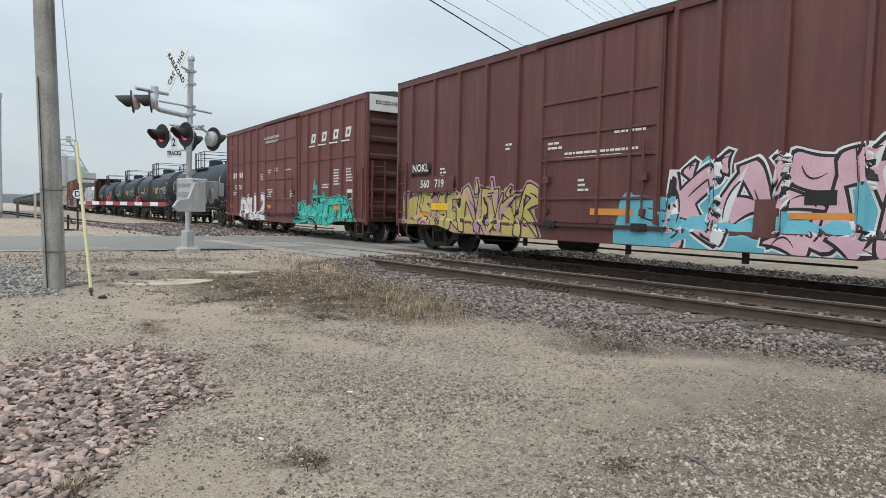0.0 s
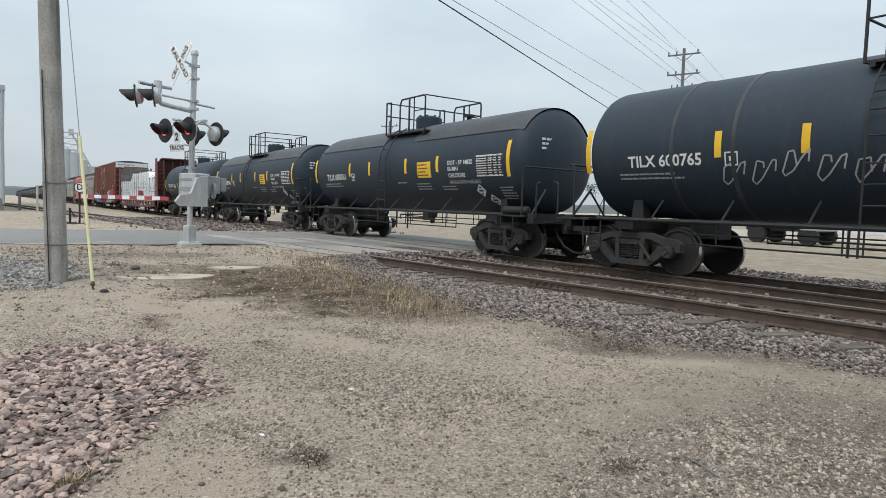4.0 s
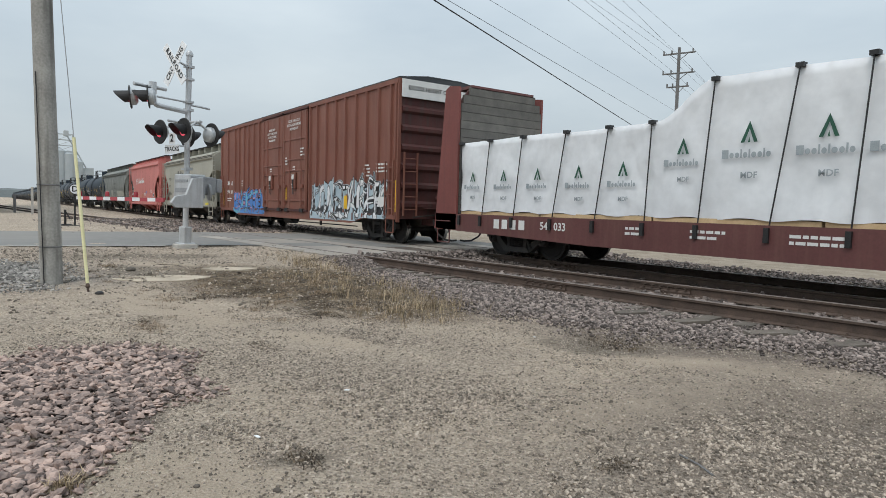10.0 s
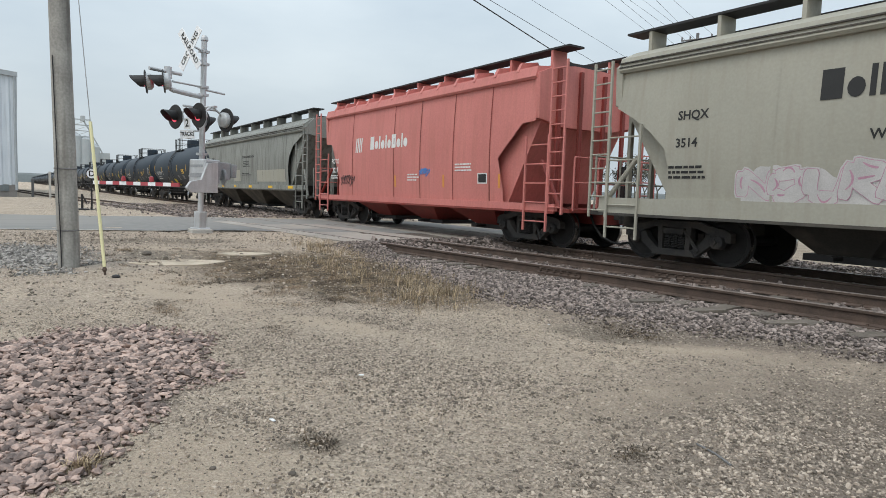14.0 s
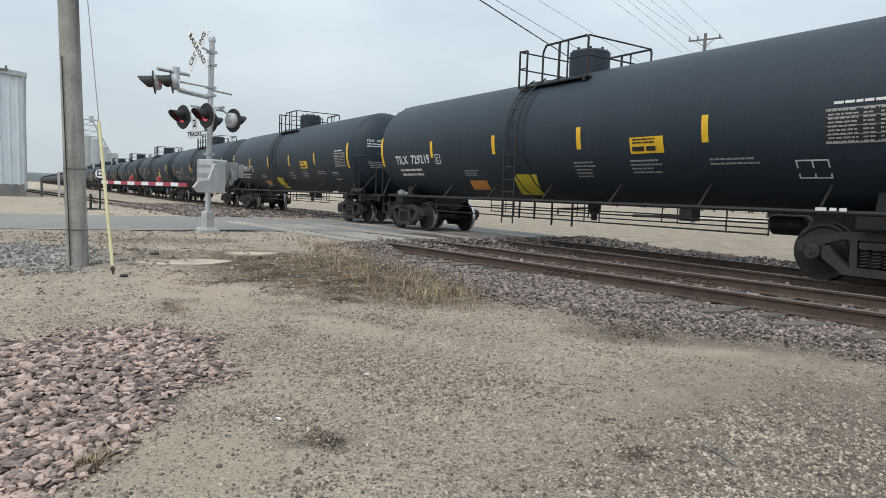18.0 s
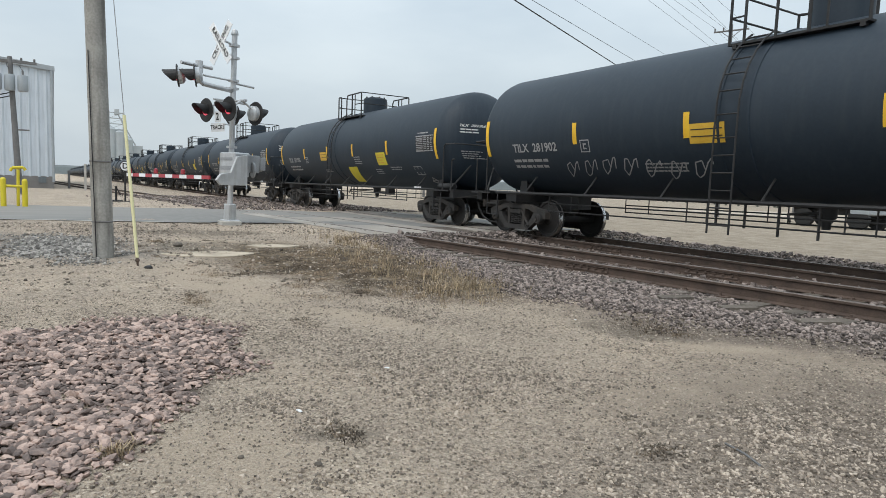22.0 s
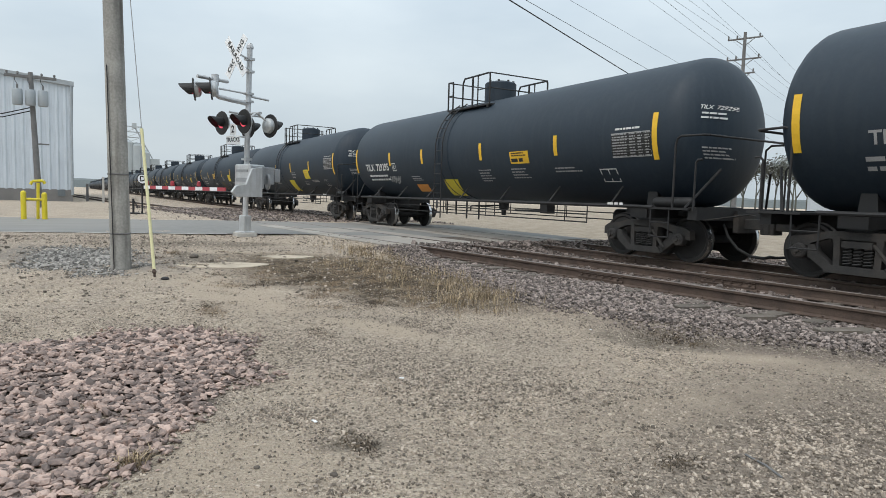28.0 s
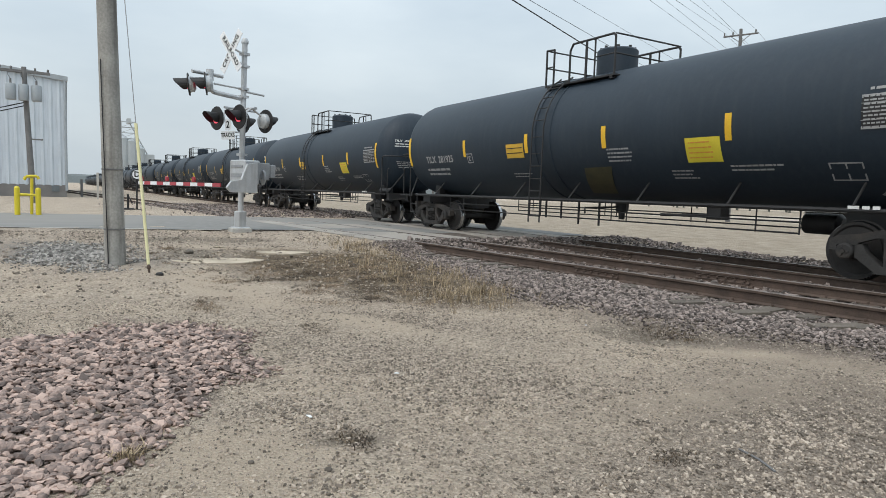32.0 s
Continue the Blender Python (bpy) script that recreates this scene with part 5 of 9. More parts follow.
def mark_chlorine(car, number, grime=0):
    on = tank_side(2.42, 1.33)
    if number == 765:
        for x in (-3.95, -2.75):
            weld_ring(car, x, 1.33, 2.42, "gray_jacket", w=0.05, lift=0.014)
    elif number != 145:
        top_jacket(car)
    else:
        strip(on, 0.62, 2.78, 2.42 - 0.13, 2.42 + 0.70, "gray_jacket", car, "repaint_patch", label="dull grey repaint patch")
    xs, dz, wx = ((-5.97, -3.05, -1.88, 1.20, 2.62, 5.38), -0.27, 0.37) if number == 145 else ((-5.94, -3.02, -1.57, 0.76, 2.47, 5.53), 0.0, 1.42)
    for k, x in enumerate(xs):
        a, b = (-0.45, 0.45) if k in (0, 5) else (-0.25, 0.20)
        strip(on, x - 0.065, x + 0.065, 2.42 + a + dz, 2.42 + b + dz, "yellow", car, "reflector_strip")
    wz = 2.42 + (-0.72 if number == 145 else -0.40)
    strip(on, wx, wx + 0.72, wz, wz + 0.46, "ochre" if number == 765 else "yellow", car, "warning_panel", label="yellow warning panel with dark print")
    bars(print_block(0.6, 4, 0.03, 0.10, random.Random(number)), lambda u, v: on(u, v, 0.013), wx + 0.05, wz + 0.36, "black_text", car)
    stencil("reporting_mark", "TILX 600%d" % number, 0.30, -4.12, 2.42 - 0.27, car, "white", on)
    bars([(0, 0, 0.24, 0.025), (0, 0.215, 0.24, 0.025), (0, 0, 0.025, 0.24), (0.215, 0, 0.025, 0.24), (0.08, 0.08, 0.09, 0.08)], on, -2.90, 2.42 - 0.40, "white", car, "car_class_box")
    if grime:
        scribble(car, on, grime, random.Random(number), 2.42)


# ---- boxcars ----
def flat_side(W, posts=(), pw=0.055, proud=0.070, z0=0.9, z1=4.7, zb=0.78):
    """Map from (along, height) to a car's flat near side, riding over its side posts and sill."""
    def on(x, z, lift=0.006):
        up = 0.0
        if z < zb + 0.125:
            up = 0.052
        elif z0 < z < z1:
            for p in posts:
                d = abs(x - p)
                if d < pw + 0.02:
                    up = proud * min(1.0, (pw + 0.02 - d) / 0.02)
                    break
        return (x, -W - up - lift, z)
    return on


def sill_foot(half, zb):
    """Lowest height of a boxcar's side at a place along it."""
    def low(x):
        d = half - abs(x)
        return zb - 0.03 - 0.17 * ease((d - 2.1) / 0.9)
    return low


STROKES = {
    "a": ((0, 0, 0.45, 1), (0.45, 1, 1, 0), (0.2, 0.38, 0.85, 0.42)), "s": ((1, 0.9, 0.25, 1), (0.25, 1, 0.1, 0.6), (0.1, 0.6, 0.9, 0.42), (0.9, 0.42, 0.75, 0), (0.75, 0, 0, 0.1)),
    "p": ((0.1, 0, 0.2, 1), (0.2, 1, 0.95, 0.85), (0.95, 0.85, 0.8, 0.5), (0.8, 0.5, 0.2, 0.45)), "u": ((0.05, 1, 0.1, 0.1), (0.1, 0.1, 0.85, 0), (0.85, 0, 0.95, 1)),
    "l": ((0.15, 1, 0.1, 0.05), (0.1, 0.05, 1, 0.1)), "z": ((0, 1, 0.95, 0.9), (0.95, 0.9, 0.05, 0.1), (0.05, 0.1, 1, 0)), "t": ((0, 0.95, 1, 1), (0.5, 1, 0.45, 0)),
    "i": ((0.45, 1, 0.55, 0), (0.1, 0, 0.9, 0.05)), "n": ((0, 0, 0.1, 1), (0.1, 1, 0.85, 0), (0.85, 0, 1, 1)), "o": ((0.1, 0.2, 0.2, 0.85), (0.2, 0.85, 0.8, 0.95), (0.8, 0.95, 0.95, 0.3), (0.95, 0.3, 0.5, 0), (0.5, 0, 0.1, 0.2)),
    "r": ((0.1, 0, 0.2, 1), (0.2, 1, 0.95, 0.8), (0.95, 0.8, 0.2, 0.5), (0.3, 0.5, 1, 0)), "k": ((0.1, 0, 0.15, 1), (0.15, 0.45, 1, 1), (0.3, 0.5, 1, 0)),
}


def spray_piece(car, on, box4, shapes, mats, seed, stroke=0.12, line=0.045, halo=0.05, cloud=0.0, low=None, spikes=0.8, name="graffiti", label="", tone=0.5, taper=0.55, detail="black_spray", rim=0.0):
    """Spray-painted lettering: tapering bent strokes, letter over letter, with outline, halo and backing cloud.
    mats: fill, second fill, outline, halo, cloud."""
    x0, x1, z0, z1 = box4
    rnd = random.Random(seed)
    low = low or (lambda x: z0 - 0.03)
    vs, fs, mi = [], [], []

    def put(x, z, lift):
        vs.append(on(x, max(z, low(x)), lift))

    def ribbon(a, b, p, q, bend, w0, w1, grow, lift, mat):
        dx, dz = p - a, q - b
        ln = math.hypot(dx, dz) + 1e-6
        ux, uz = dx / ln, dz / ln
        n, across, k = max(5, int(ln / 0.055)), 5, len(vs)
        for i in range(n + 1):
            t = i / n
            s = t * (ln + 2 * grow) - grow
            off = bend * 4 * t * (1 - t)
            w = (w0 + (w1 - w0) * t) * (1 - 0.35 * (2 * t - 1) ** 8) + grow
            cx, cz = a + ux * s - uz * off, b + uz * s + ux * off
            for j in range(across):
                d = (j / (across - 1) * 2 - 1) * w
                put(cx - uz * d, cz + ux * d, lift)
        for i in range(n):
            for j in range(across - 1):
                q0 = k + i * across + j
                fs.append((q0, q0 + 1, q0 + across + 1, q0 + across))
                mi.append(mat)

    for grow, mat, lift in (((rim, 2, 0.0034),) if rim else ()) + (((0.0, 4, 0.004),) if cloud else ()):
        a, b = x0 - grow, x1 + grow
        n, k, m = int((b - a) / 0.04), len(vs), 5
        for i in range(n + 1):
            x = a + (b - a) * i / n
            edge = min(1.0, (x - a) / 0.25 + 0.15, (b - x) / 0.25 + 0.15)
            top = z0 + (z1 - z0) * (0.72 + 0.12 * math.sin(x * 3.1 + seed) + 0.07 * math.sin(x * 8.3 + seed * 2) + 0.04 * math.sin(x * 19)) * edge + cloud * 0.5 + grow
            for j in range(m + 1):
                put(x, z0 - 0.05 + (top - z0 + 0.05) * j / m, lift)
        for i in range(n):
            for j in range(m):
                q0 = k + i * (m + 1) + j
                fs.append((q0, q0 + m + 1, q0 + m + 2, q0 + 1))
                mi.append(mat)
    w = (x1 - x0) / len(shapes)
    for i, c in enumerate(shapes):
        ox = x0 + w * (i + rnd.uniform(-0.08, 0.04))
        h0, h1 = z0 + (z1 - z0) * rnd.uniform(0.0, 0.10), z1 - (z1 - z0) * rnd.uniform(0.0, 0.22)
        lean = rnd.uniform(-0.08, 0.22) * w
        segs = []
        for a, b, p, q in STROKES[c]:
            j = lambda: rnd.uniform(-0.05, 0.05)
            wide = stroke * rnd.uniform(0.8, 1.2)
            segs.append((ox + (a + j()) * w * 1.10 + lean * b, h0 + (b + j()) * (h1 - h0), ox + (p + j()) * w * 1.10 + lean * q, h0 + (q + j()) * (h1 - h0), rnd.uniform(-0.10, 0.10) * (1 if taper < 1 else 0.2), wide, wide * (taper if rnd.random() < 0.6 else 1.0)))
        if rnd.random() < spikes:
            a = rnd.uniform(0.1, 0.9)
            segs.append((ox + a * w, h1 - 0.10, ox + a * w + rnd.uniform(-0.2, 0.25), h1 + rnd.uniform(0.1, 0.28), rnd.uniform(-0.06, 0.06), stroke * 0.6, 0.012))
        base = 0.0055 + 0.0024 * i
        if halo:
            for k, g in enumerate(segs):
                ribbon(*g, line + halo, 0.0048 + 0.00002 * k, 3)
        for k, g in enumerate(segs):
            ribbon(*g, line, base + 0.00003 * k, 2)
        for k, g in enumerate(segs):
            ribbon(*g, 0.0, base + 0.0008 + 0.00003 * k, 0)
        for k, (a, b, p, q, bend, w0, w1) in enumerate(segs):
            if rnd.random() > tone:
                ribbon(a + 0.3 * w0, b - 0.3 * w0, p, q, bend, w0 * 0.55, w1 * 0.4, 0.0, base + 0.0014 + 0.00003 * k, 1)
            if rnd.random() < 0.5:
                ribbon(a * 0.7 + p * 0.3, b * 0.7 + q * 0.3 + rnd.uniform(-0.05, 0.05), a * 0.2 + p * 0.8, b * 0.2 + q * 0.8, bend + rnd.uniform(-0.08, 0.08), 0.012, 0.020, 0.0, base + 0.0018 + 0.00003 * k, 5)
    me = sheet(name, vs, fs, mats[0])
    for q in list(mats[1:]) + [detail]:
        me.materials.append(M[q])
    me.polygons.foreach_set("material_index", mi)
    ob = new(name, me)
    ob.parent = car
    return tagged(ob, label) if label else ob


def letter_blocks(on, x, z, h, shapes, material, car, name="company_mark"):
    """A company name as plain letter-sized shapes: o a round, l a thin bar, b a broad bar."""
    for c, w in shapes:
        vs, fs = [], []
        if c == "o":
            for i in range(12):
                a = 2 * math.pi * i / 12
                vs.append(on(x + w / 2 + w / 2 * math.cos(a), z + h * 0.33 + h * 0.33 * math.sin(a)))
            fs = [tuple(range(12))]
        else:
            t = w
            for x0, x1, z0, z1 in [(x, x + t, z, z + h)]:
                q = len(vs)
                vs += [on(x0, z0), on(x1, z0), on(x1, z1), on(x0, z1)]
                fs.append((q, q + 1, q + 2, q + 3))
        ob = new(name, sheet(name, vs, fs, material))
        ob.parent = car
        x += w + h * 0.12


def rect(on, x0, x1, z0, z1, material, car, name, label="", lift=0.008):
    ob = new(name, sheet(name, [on(x0, z0, lift), on(x1, z0, lift), on(x1, z1, lift), on(x0, z1, lift)], [(0, 1, 2, 3)], material))
    ob.parent = car
    return tagged(ob, label) if label else ob


def boxcar(name, label, half, L, TC, paint, posts, doors, zb, zt, end_tone, white_top=False, rib_z=None, W=1.58):
    car = thing(name, label, "boxcar", "train")
    for y in (-W, W):
        s = 1 if y > 0 else -1
        bm = bmesh.new()
        box(bm, -half, half, min(y, y - s * 0.05), max(y, y - s * 0.05), zb, zt)
        part("side_wall", bm, paint, car)
        bm = bmesh.new()
        prism(bm, [(-half, zb + 0.12), (half, zb + 0.12), (half, zb - 0.02), (half - 2.1, zb - 0.04), (half - 3.0, zb - 0.22), (-half + 3.0, zb - 0.22), (-half + 2.1, zb - 0.04), (-half, zb - 0.02)], min(y + s * 0.01, y + s * 0.05), max(y + s * 0.01, y + s * 0.05))
        part("side_sill", bm, paint, car)
        bm = bmesh.new()
        box(bm, -half, half, min(y, y + s * 0.055), max(y, y + s * 0.055), zt - 0.14, zt + 0.02)
        part("top_plate", bm, paint, car)
    post = mesh_of("side_post", prism(bmesh.new(), [(-0.060, 0), (-0.042, -0.070), (0.042, -0.070), (0.060, 0)], zb + 0.12, zt - 0.14, "z"), paint)
    for p in posts:
        share("side_post", post, car, pose(p, -W, 0))
        share("side_post", post, car, pose(p, W, 0, 0, 0, 180))
    for z, xs in (rib_z or ()):
        for a, b in xs:
            bm = bmesh.new()
            box(bm, a, b, -W - 0.030, -W, z - 0.025, z + 0.025)
            part("side_rib", bm, paint, car)
    for a, b, mids, rz in doors:
        bm = bmesh.new()
        box(bm, a, b, -W - 0.075, -W - 0.02, zb + 0.16, zt - 0.16)
        door = part("door", bm, paint, car, "ribbed sliding door", bevel=0.01)
        for m in [a + 0.06, b - 0.06] + list(mids):
            bm = bmesh.new()
            prism(bm, [(m - 0.05, -W - 0.07), (m - 0.03, -W - 0.115), (m + 0.03, -W - 0.115), (m + 0.05, -W - 0.07)], zb + 0.2, zt - 0.2, "z")
            part("door_post", bm, paint, door)
        for z in rz:
            bm = bmesh.new()
            prism(bm, [(-W - 0.07, z - 0.035), (-W - 0.11, z - 0.02), (-W - 0.11, z + 0.02), (-W - 0.07, z + 0.035)], a + 0.05, b - 0.05, "x")
            part("door_rib", bm, paint, door)
        for x in (a + 0.28, b - 0.32):
            bm = bmesh.new()
            rod(bm, (x, -W - 0.15, zb + 0.30), (x, -W - 0.15, zb + 1.75), 0.02, 6)
            box(bm, x - 0.09, x + 0.09, -W - 0.17, -W - 0.09, zb + 1.0, zb + 1.14)
            box(bm, x - 0.05, x + 0.05, -W - 0.16, -W - 0.09, zb + 0.35, zb + 0.47)
            part("lock_rod", bm, paint, door)
        for z in (zb + 0.12, zt - 0.10):
            bm = bmesh.new()
            box(bm, a - (b - a) * 0.05, b + (b - a) * 0.05, -W - 0.12, -W - 0.01, z - 0.035, z + 0.035)
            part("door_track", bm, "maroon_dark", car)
        for x in (a + 0.4, b - 0.4):
            bm = bmesh.new()
            box(bm, x - 0.16, x + 0.16, -W - 0.14, -W - 0.02, zb + 0.05, zb + 0.2)
            rod(bm, (x, -W - 0.15, zb + 0.12), (x, -W - 0.05, zb + 0.12), 0.075, 10)
            part("door_roller", bm, "black_iron", door)
    bm = bmesh.new()
    prism(bm, [(-W - 0.06, zt), (-W - 0.06, zt + 0.03), (-0.6, zt + 0.13), (0.6, zt + 0.13), (W + 0.06, zt + 0.03), (W + 0.06, zt)], -half - 0.05, half + 0.05, "x")
    part("roof", bm, "gray_jacket", car)
    n = int(half * 2 / 1.05)
    seam = mesh_of("roof_seam", prism(bmesh.new(), [(-W - 0.07, zt + 0.035), (-0.6, zt + 0.17), (0.6, zt + 0.17), (W + 0.07, zt + 0.035), (0.6, zt + 0.12), (-0.6, zt + 0.12)], -0.05, 0.05, "x"), "gray_jacket")
    for i in range(n + 1):
        share("roof_seam", seam, car, pose(-half + 2 * half * i / n, 0, 0))
    for s in (-1, 1):
        bm = bmesh.new()
        e = s * half
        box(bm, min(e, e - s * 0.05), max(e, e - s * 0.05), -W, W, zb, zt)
        # ends get the darker maroon, their shade carried by the colour
        part("end_wall", bm, end_tone, car)
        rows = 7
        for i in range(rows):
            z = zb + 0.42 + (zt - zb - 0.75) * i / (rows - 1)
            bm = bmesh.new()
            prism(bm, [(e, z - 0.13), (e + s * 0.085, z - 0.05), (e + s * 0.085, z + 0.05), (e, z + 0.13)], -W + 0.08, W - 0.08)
            part("end_corrugation", bm, end_tone, car)
        for y in (-W, W):
            bm = bmesh.new()
            box(bm, min(e - s * 0.02, e + s * 0.05), max(e - s * 0.02, e + s * 0.05), y - 0.05, y + 0.05, zb - 0.1, zt)
            part("corner_post", bm, paint, car)
        ladder("side_ladder", car, s * (half - 0.36), -W - 0.10, zb + 0.1, zb + 1.75, 0.46, 4, paint)
        ladder("end_ladder", car, e + s * 0.14, -W + 0.36, zb + 0.1, zb + 2.0, 0.46, 5, paint, "y")
        ladder("end_ladder", car, e + s * 0.14, W - 0.36, zb + 0.1, zb + 2.0, 0.46, 5, paint, "y")
        bm = bmesh.new()
        box(bm, min(e, e + s * 0.32), max(e, e + s * 0.32), -0.7, 0.9, zb + 0.32, zb + 0.36)
        box(bm, min(e + s * 0.05, e + s * 0.30), max(e + s * 0.05, e + s * 0.30), -0.25, 0.95, zb + 0.62, zb + 0.74)
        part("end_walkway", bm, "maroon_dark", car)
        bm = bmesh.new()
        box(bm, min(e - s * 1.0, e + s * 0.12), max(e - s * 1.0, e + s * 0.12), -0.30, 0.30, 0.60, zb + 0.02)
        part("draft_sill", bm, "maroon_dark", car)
        bm = bmesh.new()
        pipe(bm, [(s * (half - 0.58), -W - 0.06, zb), (s * (half - 0.58), -W - 0.06, zb - 0.42), (s * (half - 0.12), -W - 0.06, zb - 0.42), (s * (half - 0.12), -W - 0.06, zb)], 0.018, 6)
        part("stirrup_step", bm, paint, car)
        if white_top:
            bm = bmesh.new()
            box(bm, min(e + s * 0.09, e + s * 0.11), max(e + s * 0.09, e + s * 0.11), -W + 0.02, W - 0.02, zt - 0.55, zt - 0.02)
            part("height_panel", bm, "white", car, "white warning panel on the end")
    if white_top:
        vs, fs = letters("EXCESS HEIGHT CAR", 0.17)
        ob = new("height_lettering", sheet("height_lettering", [(half + 0.118, -0.55 + u, zt - 0.27 + v) for u, v in vs], fs, "black_text"))
        ob.parent = car
    bm = bmesh.new()
    box(bm, -half + 0.6, half - 0.6, -0.32, 0.32, zb - 0.25, zb + 0.02)
    for k in range(9):
        x = -half + 2.8 + (2 * half - 5.6) * k / 8
        box(bm, x - 0.05, x + 0.05, -W + 0.05, W - 0.05, zb - 0.12, zb + 0.02)
    part("underframe", bm, "hop_under", car)
    bm = bmesh.new()
    rod(bm, (-1.7, -0.8, zb - 0.28), (-0.8, -0.8, zb - 0.28), 0.2, 14)
    part("air_reservoir", bm, "black_iron", car)
    for y in (-1.25,):
        bm = bmesh.new()
        rod(bm, (-half + 3.2, y, zb - 0.34), (half - 3.2, y, zb - 0.34), 0.02, 6)
        for x in (-2.5, 0.5, 2.9):
            box(bm, x - 0.05, x + 0.05, y - 0.03, y + 0.03, zb - 0.42, zb - 0.15)
        part("brake_rod", bm, "black_iron", car)
    for x in (-TC / 2, TC / 2):
        truck(car, x)
    couplers(car, L / 2)
    return car


def italic_bars(car, on, x, z, size, gap, n, material):
    """A four-letter company mark drawn as slanted blocks with lines under them."""
    for i in range(n):
        u = x + gap * i
        vs, fs = [], []
        for a0, a1, b0, b1 in ((0.0, 1.15, 0.0, 0.30), (0.0, 0.38, 0.30, 0.72), (0.0, 1.15, 0.72, 1.0), (0.80, 1.15, 0.30, 0.72), (-0.35, 1.20, -0.42, -0.28)):
            q = len(vs)
            vs += [on(u + size * (a + 0.3 * b), z + size * b) for a, b in ((a0, b0), (a1, b0), (a1, b1), (a0, b1))]
            fs.append((q, q + 1, q + 2, q + 3))
        ob = new("company_mark", sheet("company_mark", vs, fs, material))
        ob.parent = car


rnd_b = random.Random(21)
# the leading maroon boxcar
nk_posts = (-7.72, -7.02, -5.88, -4.74, -3.62, -2.46, 1.66, 2.48, 3.60, 4.73, 5.86, 7.0, 7.72)
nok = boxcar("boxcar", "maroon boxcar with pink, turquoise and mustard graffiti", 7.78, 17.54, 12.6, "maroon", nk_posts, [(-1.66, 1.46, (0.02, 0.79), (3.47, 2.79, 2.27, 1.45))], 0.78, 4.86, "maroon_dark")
on = flat_side(1.58, nk_posts, zb=0.78)
low = sill_foot(7.78, 0.78)
plate_on = lambda u, v, lift=0.0: (u, -1.58 - 0.076 - lift, v)
rect(plate_on, -6.95, -6.02, 2.18, 2.47, "black_text", nok, "name_panel", "black panel with white lettering")
stencil("reporting_mark", "NOKL", 0.30, -6.48, 2.325, nok, "white", lambda u, v: plate_on(u, v, 0.014))
rect(plate_on, -6.95, -4.85, 1.66, 2.08, "maroon", nok, "repaint_patch", "plain maroon repaint patch", 0.020)
stencil("reporting_mark", "560   719", 0.30, -5.86, 1.87, nok, "white", lambda u, v: plate_on(u, v, 0.026))
spray_piece(nok, on, (-7.3, -1.75, 0.62, 1.78), "usarnokr", ["olive", "mauve_spray", "black_spray", "mauve_spray", "olive"], 3, 0.140, 0.034, 0.04, 0.22, low, tone=0.66, taper=0.15, name="graffiti", label="mustard and black graffiti lettering")
on_door = lambda x, z, lift=0.006: (x, -1.58 - 0.078 - lift, z) if -1.66 < x < 1.46 else on(x, z, lift)
spray_piece(nok, on_door, (0.45, 1.95, 0.62, 1.55), "s", ["sky_spray", "white_spray", "sky_spray", "sky_spray", "sky_spray"], 6, 0.16, 0.03, 0.0, 0.15, low, 0.0, tone=0.9, taper=0.4, name="graffiti", label="turquoise sprayed background")
spray_piece(nok, on_door, (1.70, 7.7, 0.60, 2.15), "kasonpr", ["pink", "white_spray", "black_spray", "white_spray", "sky_spray"], 7, 0.215, 0.048, 0.035, 0.26, low, 1.0, tone=0.70, taper=0.10, name="graffiti", label="pink lettering on a turquoise cloud, black outlines")
rect(on, 3.2, 3.62, 0.82, 1.42, "maroon", nok, "repaint_patch", "plain maroon repaint patch", 0.012)
rect(on, 3.95, 4.40, 1.33, 1.55, "black_text", nok, "consolidated_stencil", "", 0.014)
rect(on, 3.75, 4.65, 1.12, 1.22, "orange", nok, "reflector", "", 0.014)
rect(on, -6.6, -6.05, 1.0, 1.09, "orange", nok, "reflector", "", 0.014)
rect(on, -5.9, -5.2, 1.16, 1.35, "yellow", nok, "warning_panel", "", 0.014)
rect(on_door, -0.15, 0.9, 1.12, 1.25, "orange", nok, "reflector", "", 0.014)
for x, z, w, k in ((-1.4, 2.60, 0.5, 2), (0.4, 2.70, 0.9, 1), (-0.9, 2.36, 2.0, 2), (-0.5, 1.80, 0.3, 3), (5.2, 2.6, 0.5, 5), (-2.9, 2.7, 0.25, 2), (-5.6, 2.25, 0.3, 3)):
    bars(print_block(w, k, 0.05, 0.10, rnd_b), lambda u, v: (u, -1.58 - 0.092, v) if -1.66 < u < 1.46 else on(u, v, 0.01), x, z, "white", nok)

# the second, with a white name and a white panel on its end
bn_posts = (-7.62, -6.9, -5.95, -4.98, -3.95, -2.97, 2.08, 2.92, 3.95, 4.95, 5.94, 6.88, 7.62)
bns = boxcar("boxcar", "maroon boxcar with white and mint graffiti", 7.72, 17.54, 12.5, "maroon_light", bn_posts, [(-1.78, 1.94, (-0.43, 0.62), (4.0, 3.22, 2.37, 1.5))], 0.74, 4.90, "maroon_dark", True,
             ((3.28, ((-7.6, -2.0),)), (2.96, ((2.1, 6.95),))))
on = flat_side(1.58, bn_posts, zb=0.74)
low = sill_foot(7.72, 0.74)
italic_bars(bns, on, 3.15, 3.62, 0.34, 0.98, 4, "white")
for i, x in enumerate((-6.72, -6.38, -5.72, -5.40)):
    rect(on, x, x + 0.22, 2.58, 2.84, "white", bns, "company_mark")
stencil("reporting_mark", "729  220", 0.30, -5.93, 2.12, bns, "white", on)
